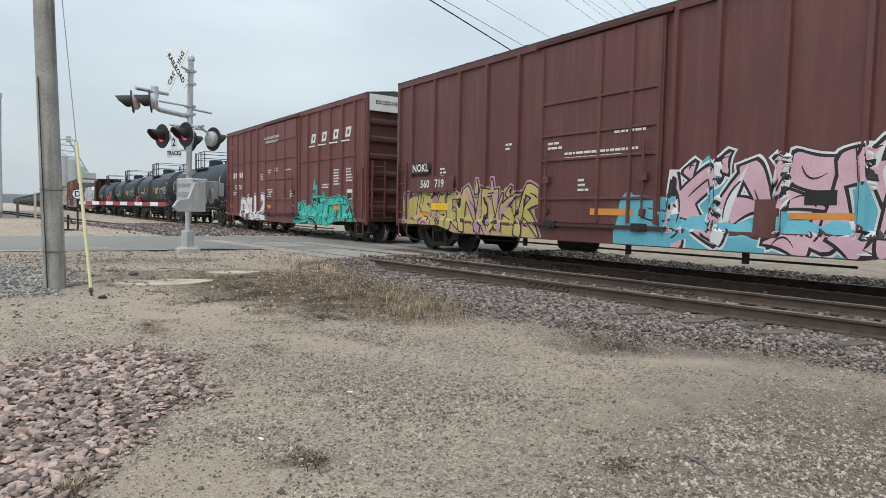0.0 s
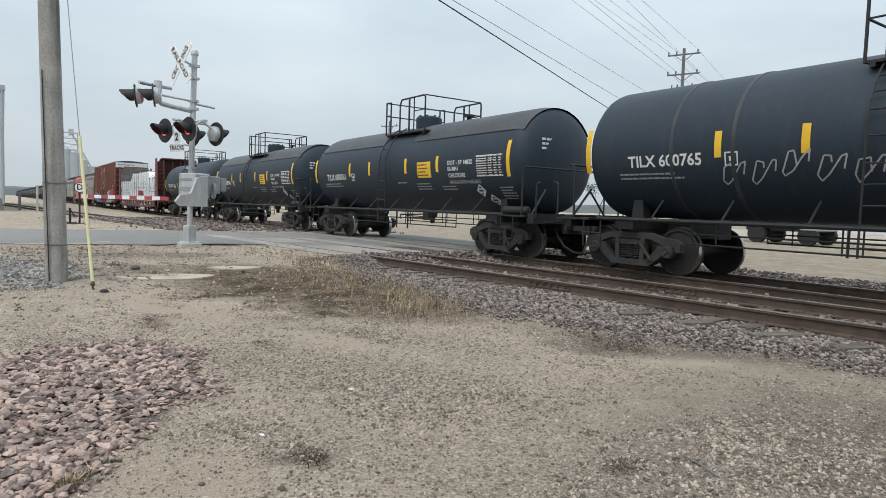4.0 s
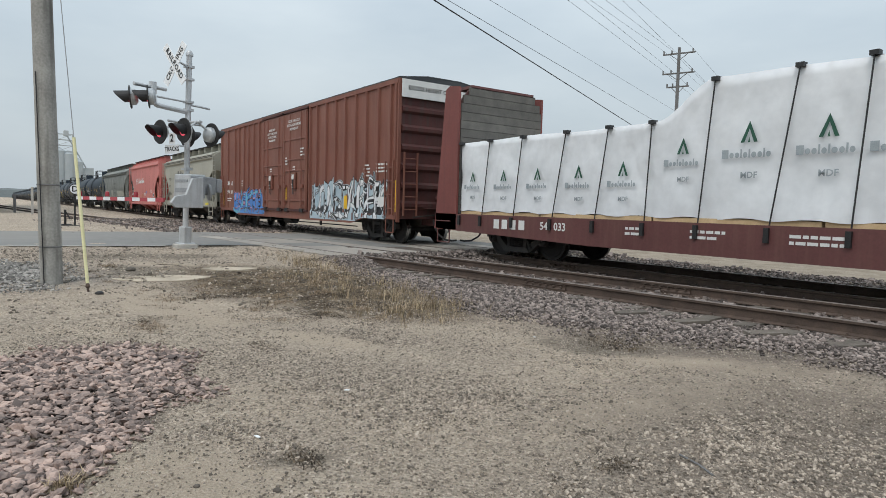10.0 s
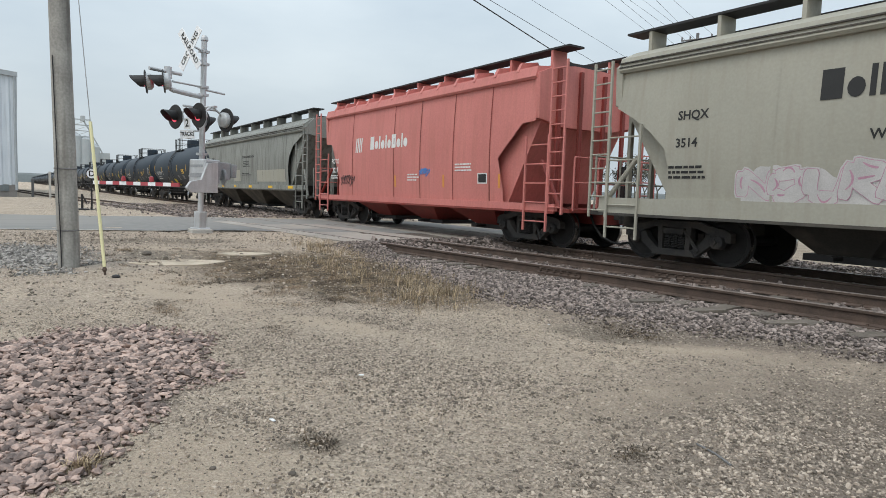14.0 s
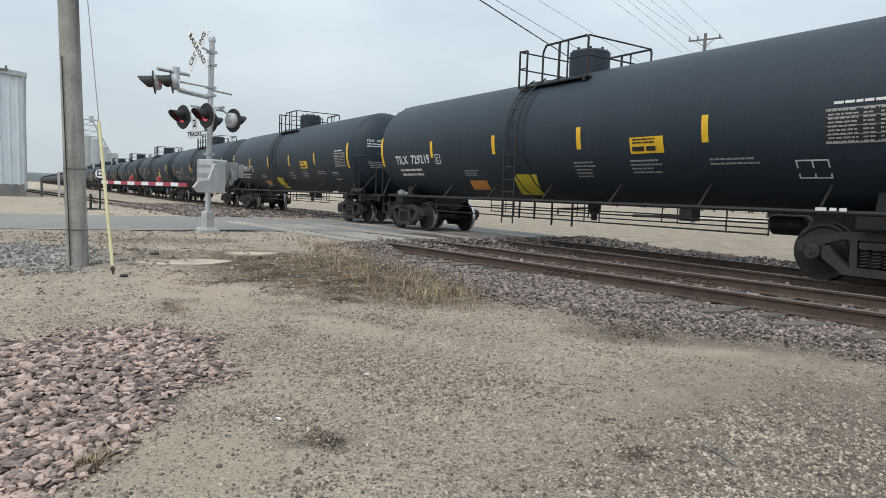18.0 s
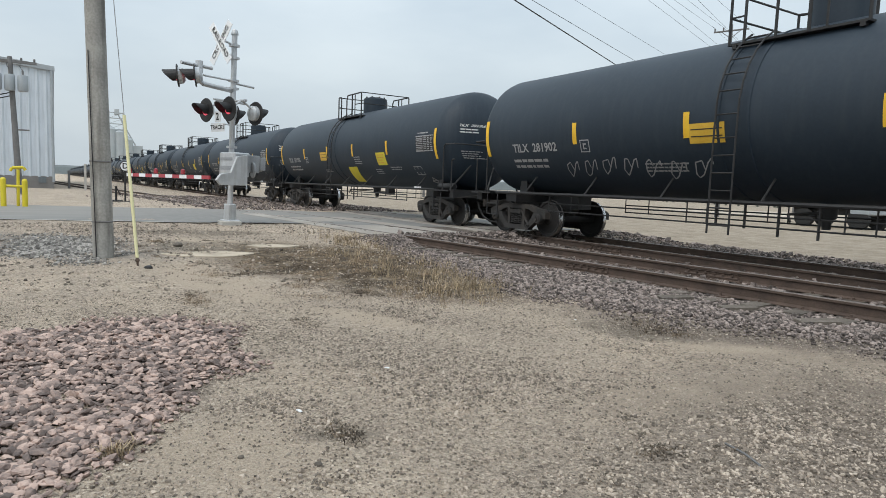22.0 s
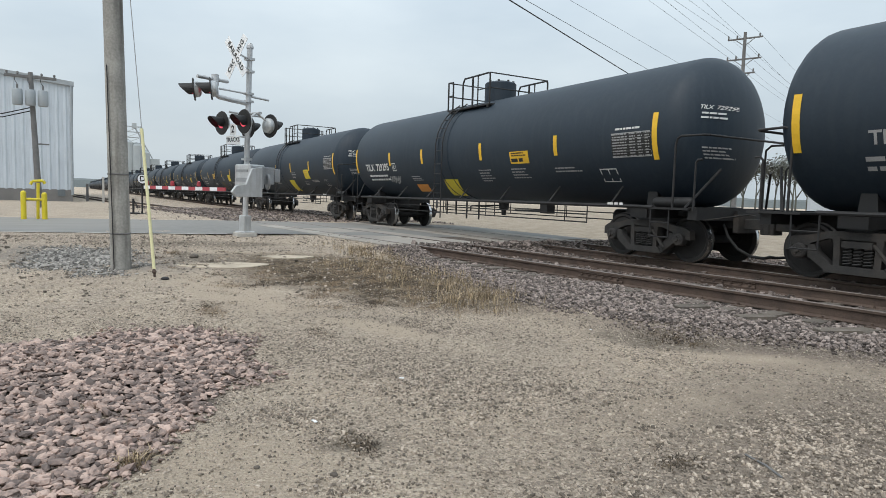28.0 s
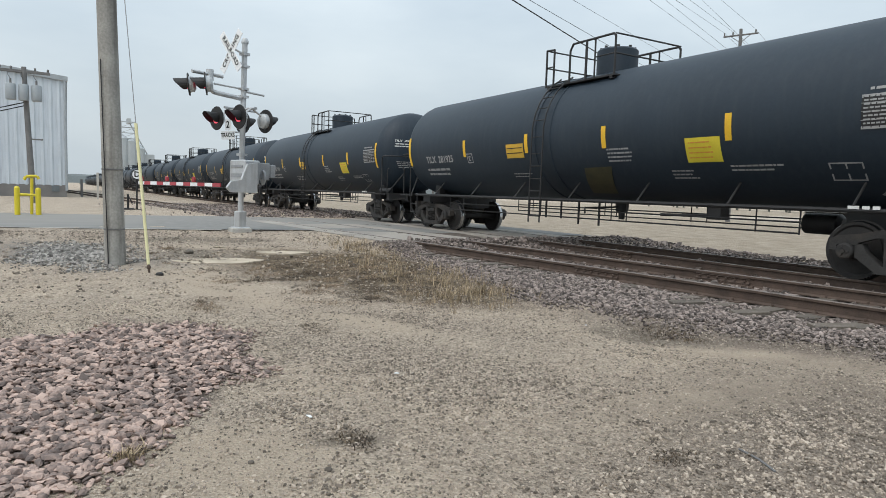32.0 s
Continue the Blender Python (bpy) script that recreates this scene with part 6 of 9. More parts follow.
spray_piece(bns, on, (-5.5, -1.95, 0.62, 1.72), "paulz", ["white_spray", "white_spray", "black_spray", "white_spray", "white_spray"], 11, 0.125, 0.045, 0.035, 0.0, low, 0.0, taper=1.0, name="graffiti", label="white block graffiti with black outlines", detail="gray_text")
spray_piece(bns, on, (1.55, 6.98, 0.55, 1.50), "zistota", ["mint", "black_spray", "black_spray", "mint", "mint"], 13, 0.13, 0.032, 0.03, 0.04, low, tone=0.72, taper=0.4, name="graffiti", label="mint green graffiti with black shading")
spray_piece(bns, on, (3.35, 3.95, 1.25, 2.1), "i", ["mint", "sky_spray", "mint", "mint", "mint"], 14, 0.11, 0.03, 0.0, 0.0, taper=0.1, name="graffiti")
stencil("door_lettering", "CLOSE AND LOCK DOORS", 0.15, -0.85, 4.18, bns, "white", lambda u, v: (u, -1.58 - 0.121, v))
stencil("door_lettering", "BEFORE MOVING CAR", 0.15, -0.85, 4.0, bns, "white", lambda u, v: (u, -1.58 - 0.121, v))
rect(on, 6.28, 6.70, 1.47, 1.82, "white", bns, "consolidated_stencil", "white framed black panel")
rect(on, 6.32, 6.66, 1.51, 1.70, "black_text", bns, "stencil_panel", "", 0.012)
for x in (-7.3, -4.3, -1.5, 1.5, 5.2, 6.3):
    rect(lambda u, v, lift: (u, -1.58 - (0.09 if -1.78 < u < 1.94 else 0.012) - lift, v), x, x + 0.5, 1.10, 1.26, "orange", bns, "reflector")
for x, z, w, k in ((5.2, 2.5, 0.5, 6), (6.2, 2.5, 0.5, 5), (4.2, 2.0, 0.7, 2), (-7.2, 4.2, 0.4, 2), (-6.75, 1.85, 0.7, 2), (-2.6, 2.6, 0.4, 3)):
    bars(print_block(w, k, 0.05, 0.10, rnd_b), on, x, z, "white", bns)
for x, z, w, k in ((-1.4, 2.75, 0.5, 2), (-0.6, 2.8, 0.6, 2), (0.5, 2.7, 0.9, 1), (-1.5, 1.9, 0.7, 4), (1.2, 1.8, 0.5, 3)):
    bars(print_block(w, k, 0.05, 0.10, rnd_b), lambda u, v: (u, -1.58 - 0.084, v), x, z, "white", bns)
rect(lambda u, v, lift: (u, -1.58 - 0.09 - lift, v), 0.45, 0.75, 1.55, 1.95, "gray_jacket", bns, "seal_plate")

# the sixty-foot boxcar behind the flat car
cr_posts = (-9.0, -7.9, -6.72, -6.05, -5.3, -4.63, -3.88, -3.12, 2.62, 3.27, 4.07, 4.86, 5.60, 6.38, 7.13, 7.92, 8.68, 9.0)
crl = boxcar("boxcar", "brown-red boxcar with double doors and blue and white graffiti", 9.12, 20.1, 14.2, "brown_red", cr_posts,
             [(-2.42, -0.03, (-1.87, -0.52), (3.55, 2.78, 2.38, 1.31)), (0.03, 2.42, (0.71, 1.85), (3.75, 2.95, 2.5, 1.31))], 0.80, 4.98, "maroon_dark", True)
on = flat_side(1.58, cr_posts, zb=0.80)
low = sill_foot(9.12, 0.80)
stencil("reporting_mark", "CR   LE", 0.27, -7.62, 2.14, crl, "white", on)
stencil("reporting_mark", "194  68", 0.27, -7.62, 1.70, crl, "white", on)
spray_piece(crl, on, (-6.95, -2.35, 0.72, 1.75), "saktn", ["blue_spray", "sky_spray", "black_spray", "mauve_spray", "blue_spray"], 17, 0.13, 0.022, 0.015, 0.02, low, tone=0.55, taper=0.5, name="graffiti", label="blue graffiti lettering")
spray_piece(crl, on, (2.75, 8.45, 0.70, 2.02), "konsoarpk", ["white_spray", "black_spray", "black_spray", "buff_blue", "buff_blue"], 19, 0.105, 0.030, 0.02, 0.50, low, 0.2, tone=0.45, taper=0.25, rim=0.045, name="graffiti", label="white and black graffiti on a pale blue cloud")
rect(on, 5.45, 6.15, 0.95, 1.55, "brown_red", crl, "repaint_patch", "plain repaint patch", 0.014)
for x, z0, z1 in ((-8.72, 1.0, 1.95), (9.02, 1.0, 1.95), (5.72, 1.05, 1.5), (-2.62, 1.05, 1.5)):
    rect(on, x - 0.06, x + 0.08, z0, z1, "yellow", crl, "reflector_strip", "", 0.02)
rect(lambda u, v, lift: (u, -1.58 - 0.09 - lift, v), 0.32, 0.42, 1.35, 1.85, "yellow", crl, "reflector_strip")
rect(on, 7.98, 8.45, 1.15, 1.46, "white", crl, "consolidated_stencil")
rect(on, 8.01, 8.42, 1.2, 1.42, "black_text", crl, "stencil_panel", "", 0.012)
door_on = lambda u, v: (u, -1.58 - 0.121, v)
for i, t in enumerate(("-IMPORTANT-", "CLOSE THIS DOOR", "BEFORE CLOSING", "MAIN DOOR")):
    stencil("door_lettering", t, 0.13, -1.25, 4.30 - 0.15 * i, crl, "white", door_on)
for i, t in enumerate(("CLOSE AND LOCK", "BOTH DOORS BEFORE", "MOVING CAR")):
    stencil("door_lettering", t, 0.14, 1.2, 4.48 - 0.16 * i, crl, "white", door_on)
for x, z, w, k in ((7.0, 2.45, 0.4, 4), (7.9, 2.45, 0.6, 3), (-8.1, 1.35, 0.9, 2), (-5.75, 2.2, 0.3, 3)):
    bars(print_block(w, k, 0.05, 0.11, rnd_b), on, x, z, "white", crl)
for x in (-1.32, 1.28):
    bm = bmesh.new()
    box(bm, x - 0.17, x + 0.17, -1.58 - 0.17, -1.58 - 0.08, 1.78, 2.42)
    gear = part("lock_box", bm, "brown_red", crl, "door lock box with chipped white paint", bevel=0.015)
    bm = bmesh.new()
    lathe(bm, [(0.0, 0.0), (0.10, 0.0), (0.11, 0.02), (0.0, 0.03)], (x, -1.58 - 0.20, 2.22), "y", 14)
    part("lock_disc", bm, "white", gear)
    bm = bmesh.new()
    rod(bm, (x + 0.02, -1.58 - 0.20, 2.15), (x + 0.10, -1.58 - 0.20, 1.55), 0.022, 6)
    part("lock_lever", bm, "black_iron", gear)
    bars([(0, 0, 0.09, 0.16), (0.13, 0.05, 0.08, 0.10), (-0.02, -0.28, 0.20, 0.05), (0.02, -0.40, 0.12, 0.05)], lambda u, v: (u, -1.58 - 0.178, v), x - 0.12, 2.20, "white", gear, "chipped_paint")
    bars(print_block(0.30, 2, 0.05, 0.10, rnd_b), door_on, x - 0.15, 2.62, "white", crl)
for x, z, w, k in ((1.9, 3.3, 0.4, 3), (0.3, 3.0, 0.3, 3)):
    bars(print_block(w, k, 0.06, 0.12, rnd_b), door_on, x, z, "white", crl)


# ---- covered hoppers ----
def hopper(name, label, half, L, TC, paint, under, notch, eave, roof_z, sill, bays, walk_paint="black_iron", bulge=0.10, roof_ribs=0, seams=(), yellow=False, band=True):
    """A covered hopper: bulging side sheets with notched ends, sloped end sheets, roof walk, end cages and bays.
    notch: (distance in from the end, height) from the eave down to the sill."""
    car = thing(name, label, "covered hopper", "train")
    W = 1.58
    z0 = sill[1]

    def inset(z):
        for (a, h), (b, k) in zip(notch, notch[1:]):
            if k <= z <= h:
                return a + (b - a) * (h - z) / (h - k)
        return notch[0][0]

    def skin(x, z, lift=0.0):
        t = (z - z0) / (eave - z0)
        return (x, -(W - bulge + bulge * math.sin(math.pi * min(1, max(0, 0.12 + 0.8 * t)))) - lift, z)

    rows = sorted({z0 + (eave - z0) * i / 22 for i in range(23)} | {h for _, h in notch if z0 <= h <= eave})
    for s in (1, -1):
        vs, fs = [], []
        n = 24
        for z in rows:
            k = half - inset(z)
            for i in range(n + 1):
                x, y, h = skin(-k + 2 * k * i / n, z)
                vs.append((x, y * s, h))
        for r in range(len(rows) - 1):
            for i in range(n):
                q = r * (n + 1) + i
                fs.append((q, q + 1, q + n + 2, q + n + 1))
        ob = new("side_sheet", sheet("side_sheet", vs, fs, paint))
        ob.data.shade_smooth()
        ob.parent = car
    bm = bmesh.new()
    lo = half - notch[-1][0] + 0.02
    hi = half - notch[0][0] - 0.03
    prism(bm, [(-lo, z0), (lo, z0), (hi, notch[1][1]), (hi, eave), (-hi, eave), (-hi, notch[1][1])], -W + 0.20, W - 0.20)
    part("slope_sheet", bm, paint, car)
    bm = bmesh.new()
    sec = [(-W - 0.0, eave - 0.02), (-W - 0.04, eave + 0.03), (-W + 0.02, eave + 0.26), (-1.15, roof_z - 0.10), (-0.55, roof_z), (0.55, roof_z), (1.15, roof_z - 0.10), (W - 0.02, eave + 0.26), (W + 0.04, eave + 0.03), (W, eave - 0.02)]
    prism(bm, sec, -half + notch[0][0], half - notch[0][0], "x")
    part("roof", bm, paint, car)
    if band:
        for k in (0.08, 0.16):
            bm = bmesh.new()
            box(bm, -half + notch[0][0], half - notch[0][0], -W - 0.045, -W + 0.02, eave + k - 0.012, eave + k + 0.012)
            part("eave_bead", bm, under, car)
    for x in seams:
        vs, fs = [], []
        for i, z in enumerate(rows):
            if abs(x) < half - inset(z):
                a, b = skin(x - 0.018, z, 0.007), skin(x + 0.018, z, 0.007)
                vs += [a, b]
        fs = [(2 * i, 2 * i + 1, 2 * i + 3, 2 * i + 2) for i in range(len(vs) // 2 - 1)]
        ob = new("weld_seam", sheet("weld_seam", vs, fs, under if under != "hop_under" else paint))
        ob.parent = car
    if roof_ribs:
        for i in range(roof_ribs):
            x = -half + 1.2 + (2 * half - 2.4) * i / (roof_ribs - 1)
            bm = bmesh.new()
            prism(bm, [(-W - 0.02, eave + 0.2), (-W + 0.1, eave + 0.42), (-1.0, roof_z + 0.10), (-0.9, roof_z - 0.05)], x - 0.05, x + 0.05, "x")
            part("roof_rib", bm, paint, car)
    for y in (-0.95, 0.95):
        bm = bmesh.new()
        box(bm, -half - 0.05, half + 0.05, y - 0.24, y + 0.24, roof_z + 0.26, roof_z + 0.30)
        part("running_board", bm, walk_paint, car)
        for i in range(9):
            x = -half + 0.5 + (2 * half - 1.0) * i / 8
            bm = bmesh.new()
            box(bm, x - 0.035, x + 0.035, y - 0.22, y + 0.22, roof_z - 0.25, roof_z + 0.255)
            part("walk_bracket", bm, paint, car)
    # black box added for the shade below the roof walk and the hatch line
    bm = bmesh.new()
    box(bm, -half + 0.5, half - 0.5, -0.68, 0.68, roof_z - 0.10, roof_z + 0.06)
    part("hatch_trough", bm, "black_iron", car, "dark band for the hatch line and the shade under the roof walk")
    for i in range(8):
        x = -half + 1.6 + (2 * half - 3.2) * i / 7
        bm = bmesh.new()
        box(bm, x - 0.45, x + 0.45, -0.32, 0.32, roof_z + 0.08, roof_z + 0.14)
        part("hatch", bm, paint, car, bevel=0.02)
    for y in (-W, W):
        s = 1 if y > 0 else -1
        bm = bmesh.new()
        box(bm, -half - 0.22, half + 0.22, min(y, y - s * 0.10), max(y, y - s * 0.10), sill[0], sill[1])
        part("side_sill", bm, paint, car)
        bm = bmesh.new()
        box(bm, -half - 0.22, half + 0.22, min(y + s * 0.02, y - s * 0.02), max(y + s * 0.02, y - s * 0.02), sill[0] - 0.05, sill[0])
        part("sill_flange", bm, under, car)
    for x, bw in bays:
        bm = bmesh.new()
        t, b = bw / 2, bw * 0.16
        va = [bm.verts.new(p) for p in ((x - t, -1.45, z0), (x + t, -1.45, z0), (x + t, 1.45, z0), (x - t, 1.45, z0), (x - b, -0.55, 0.36), (x + b, -0.55, 0.36), (x + b, 0.55, 0.36), (x - b, 0.55, 0.36))]
        for f in ((0, 1, 5, 4), (1, 2, 6, 5), (2, 3, 7, 6), (3, 0, 4, 7), (4, 5, 6, 7)):
            bm.faces.new([va[i] for i in f])
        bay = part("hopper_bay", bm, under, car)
        bm = bmesh.new()
        box(bm, x - b - 0.22, x + b + 0.34, -0.62, 0.62, 0.27, 0.38)
        rod(bm, (x, -0.95, 0.34), (x, 0.95, 0.34), 0.035, 8)
        part("discharge_gate", bm, "black_iron", bay)
    for s in (-1, 1):
        e = s * half
        bm = bmesh.new()
        box(bm, min(e - s * 1.5, e + s * 0.55), max(e - s * 1.5, e + s * 0.55), -1.45, 1.45, 0.84, 0.92)
        box(bm, min(e - s * 2.2, e + s * 0.62), max(e - s * 2.2, e + s * 0.62), -0.32, 0.32, 0.58, 0.90)
        part("end_deck", bm, under, car)
        q = s * (half - notch[0][0])
        bm = bmesh.new()
        zlo = notch[1][1] - 0.05
        prism(bm, [(-W + 0.03, zlo + 0.1), (-W, eave + 0.1), (-1.15, roof_z - 0.12), (-0.5, roof_z - 0.03), (0.5, roof_z - 0.03), (1.15, roof_z - 0.12), (W, eave + 0.1), (W - 0.03, zlo + 0.1), (0.8, zlo - 0.05), (-0.8, zlo - 0.05)], min(q - s * 0.05, q + s * 0.10), max(q - s * 0.05, q + s * 0.10), "x")
        part("end_sheet", bm, paint, car)
        for y in (-1.0, -0.3, 0.5, 1.2):
            bm = bmesh.new()
            box(bm, min(q + s * 0.10, q + s * 0.17), max(q + s * 0.10, q + s * 0.17), y - 0.05, y + 0.05, 0.92, roof_z - 0.15)
            part("end_post", bm, under if under != "hop_under" else paint, car)
        ladder("side_ladder", car, s * (half + 0.24), -W - 0.02, 0.80, eave + 0.25, 0.44, 11, paint if not yellow else paint)
        ladder("lower_ladder", car, s * (half - 0.38), -W - 0.03, 0.40, notch[1][1] - 0.35, 0.75, 5, paint)
        ladder("end_ladder", car, s * (half + 0.46), W - 0.4, 0.80, eave + 0.4, 0.44, 11, paint, "y")
        bm = bmesh.new()
        for y in (-1.35, -0.6, 1.35):
            rod(bm, (s * (half + 0.55), y, 0.88), (s * (half + 0.55), y, 2.05), 0.022, 6)
        for z in (1.5, 2.05):
            rod(bm, (s * (half + 0.55), -1.35, z), (s * (half + 0.55), 1.35, z), 0.02, 6)
        part("end_railing", bm, paint, car)
        bm = bmesh.new()
        lathe(bm, [(0.26, -0.012), (0.285, 0.0), (0.26, 0.012), (0.245, 0.0), (0.26, -0.012)], (s * (half + 0.30), 0.75, 1.75), "x", 20)
        rod(bm, (s * (half + 0.30), 0.50, 1.75), (s * (half + 0.30), 1.0, 1.75), 0.014, 6)
        rod(bm, (s * (half + 0.30), 0.75, 1.50), (s * (half + 0.30), 0.75, 2.0), 0.014, 6)
        box(bm, s * (half + 0.18) - 0.09, s * (half + 0.18) + 0.09, 0.60, 0.90, 1.2, 1.95)
        part("hand_brake", bm, "black_iron", car)
        bm = bmesh.new()
        rod(bm, (s * (half + 0.3), -W + 0.1, 0.92), (s * (half - 0.5), -W + 0.25, 2.0), 0.05, 8)
        part("end_brace", bm, under if under != "hop_under" else paint, car)
    for x in (-TC / 2, TC / 2):
        truck(car, x)
    couplers(car, L / 2)
    return car, skin


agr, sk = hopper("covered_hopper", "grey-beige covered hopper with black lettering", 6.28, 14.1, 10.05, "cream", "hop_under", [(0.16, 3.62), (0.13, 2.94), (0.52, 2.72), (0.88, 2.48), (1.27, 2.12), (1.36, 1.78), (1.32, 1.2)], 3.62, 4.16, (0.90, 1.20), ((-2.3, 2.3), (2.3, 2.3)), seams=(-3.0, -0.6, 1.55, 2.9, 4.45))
son = lambda u, v, lift=0.008: sk(u, v, lift)
rnd_h = random.Random(31)
letter_blocks(son, -2.35, 2.70, 0.44, (("b", 0.30), ("o", 0.24), ("l", 0.08), ("l", 0.07), ("o", 0.22), ("l", 0.08), ("o", 0.22)), "black_text", agr)
stencil("slogan", "GROWING", 0.36, 0.92, 2.46, agr, "black_text", son)
stencil("slogan", "together", 0.28, 0.95, 2.16, agr, "gray_print", son)
stencil("reporting_mark", "SHQX", 0.22, -4.45, 2.67, agr, "black_text", son)
stencil("reporting_mark", "3514", 0.22, -4.55, 2.19, agr, "black_text", son)
stencil("side_lettering", "Wholesale", 0.20, -1.22, 2.17, agr, "black_text", son)
stencil("sill_lettering", "CENTER FLOW", 0.12, 1.3, 1.02, agr, "black_text", lambda u, v: (u, -1.59, v))
scribble(agr, lambda u, v, l: sk(u, v, 0.01), (0.6, 1.75 - 2.62, 1.3), random.Random(2), 2.62)
for ch in [c for c in agr.children if c.name.startswith("chalk_tag")]:
    ch.data.materials[0] = M["black_text"]
spray_piece(agr, son, (-3.5, -0.95, 1.22, 1.80), "nourk", ["buff_grey", "buff_grey", "mauve_spray", "buff_grey", "buff_grey"], 23, 0.10, 0.010, 0.02, 0.08, None, 0.0, tone=1.0, taper=1.0, name="graffiti", label="faded buffed pale tag", detail="mauve_spray")
bars(print_block(1.35, 8, 0.04, 0.068, rnd_h), son, 2.98, 2.52, "black_text", agr)
rect(son, 2.98, 3.50, 1.49, 1.80, "white", agr, "consolidated_stencil", "", 0.010)
rect(son, 3.02, 3.46, 1.53, 1.76, "black_text", agr, "stencil_panel", "", 0.014)
for x, z, w, k in ((-4.9, 1.75, 0.8, 3), (4.2, 1.75, 0.5, 3), (0.4, 1.95, 0.6, 1)):
    bars(print_block(w, k, 0.045, 0.09, rnd_h), son, x, z, "black_text", agr)
for x, w in ((2.3, 0.35), (4.7, 0.7)):
    rect(lambda u, v, l: (u, -1.585 - l, v), x, x + w, 0.98, 1.12, "yellow_dull", agr, "reflector")

pot, sk2 = hopper("covered_hopper", "faded red covered hopper with white lettering", 6.35, 14.6, 10.3, "salmon", "red_dark", [(0.52, 3.86), (0.50, 2.9), (0.96, 2.86), (1.82, 2.09), (1.62, 1.33), (1.60, 1.0)], 3.86, 4.26, (0.86, 1.02), ((-2.9, 2.7), (0.0, 2.7), (2.9, 2.7)), seams=(-3.6, -0.66, 0.9, 2.6, 4.2), roof_ribs=13, bulge=0.08, band=False)
son2 = lambda u, v, lift=0.008: sk2(u, v, lift)
letter_blocks(son2, -2.25, 2.56, 0.42, (("b", 0.26), ("o", 0.24), ("l", 0.09), ("o", 0.24), ("l", 0.09), ("o", 0.22), ("b", 0.26), ("o", 0.24), ("l", 0.08), ("o", 0.24)), "white", pot)
for k in range(4):
    spray_arc = [(-3.35 + 0.13 * k, 2.50), (-3.28 + 0.13 * k, 2.50), (-3.22 + 0.13 * k, 2.98), (-3.30 + 0.13 * k, 2.98)]
    ob = new("company_mark", sheet("company_mark", [son2(*p) for p in spray_arc], [(0, 1, 2, 3)], "white"))
    ob.parent = pot
stencil("reporting_mark", "POTX", 0.24, -5.02, 2.24, pot, "white", son2)
stencil("reporting_mark", "2217", 0.24, -5.02, 1.92, pot, "white", son2)
rect(son2, 3.72, 4.12, 1.46, 1.73, "white", pot, "consolidated_stencil", "", 0.010)
rect(son2, 3.76, 4.08, 1.49, 1.70, "black_text", pot, "stencil_panel", "", 0.014)
for x in (-0.6, 2.1, 4.55):
    rect(son2, x, x + 0.09, 1.35, 1.7, "orange", pot, "reflector_strip")
for x, z, w, k in ((0.2, 1.7, 0.7, 3), (2.7, 1.95, 0.8, 3), (-5.4, 1.7, 0.8, 2)):
    bars(print_block(w, k, 0.04, 0.08, rnd_h), son2, x, z, "white", pot)
for q, c in (((-4.5, 1.52 - 2.62, 1.0), "black_spray"), ((0.9, 1.75 - 2.62, 0.5), "blue_spray")):
    before = set(pot.children)
    scribble(pot, lambda u, v, l: sk2(u, v, 0.01), q, random.Random(5), 2.62)
    for ch in set(pot.children) - before:
        ch.data.materials[0] = M[c]

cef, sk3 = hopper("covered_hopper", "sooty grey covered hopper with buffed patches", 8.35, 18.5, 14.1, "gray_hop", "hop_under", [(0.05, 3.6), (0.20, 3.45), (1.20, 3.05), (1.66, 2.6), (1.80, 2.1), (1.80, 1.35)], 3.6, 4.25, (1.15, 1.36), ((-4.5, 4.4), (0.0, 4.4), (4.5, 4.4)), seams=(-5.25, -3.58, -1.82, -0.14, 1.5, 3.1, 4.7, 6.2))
son3 = lambda u, v, lift=0.008: sk3(u, v, lift)
stencil("reporting_mark", "CEFX", 0.26, -6.15, 2.80, cef, "black_text", son3)
stencil("reporting_mark", "352064", 0.26, -5.95, 2.32, cef, "black_text", son3)
stencil("side_lettering", "DO NOT HAMMER ON CAR", 0.16, 0.8, 2.75, cef, "black_text", son3)
for x0, x1, a, b in ((-4.85, -3.65, 1.68, 2.13), (-1.75, -0.58, 1.52, 2.12), (2.24, 6.2, 1.50, 2.05)):
    rect(son3, x0, x1, a, b, "cream", cef, "buffed_patch", "paler painted-over patch")
for x, w in ((-6.9, 0.6), (-4.0, 0.4), (-1.6, 0.4), (1.0, 0.5), (4.0, 0.6), (6.6, 0.6)):
    rect(lambda u, v, l: (u, -1.585 - l, v), x, x + w, 1.20, 1.31, "yellow", cef, "reflector")
for x, z, w, k in ((0.0, 2.5, 1.2, 4), (-0.2, 1.9, 1.6, 2), (-6.5, 1.9, 0.9, 2)):
    bars(print_block(w, k, 0.035, 0.08, rnd_h), son3, x, z, "black_text", cef)


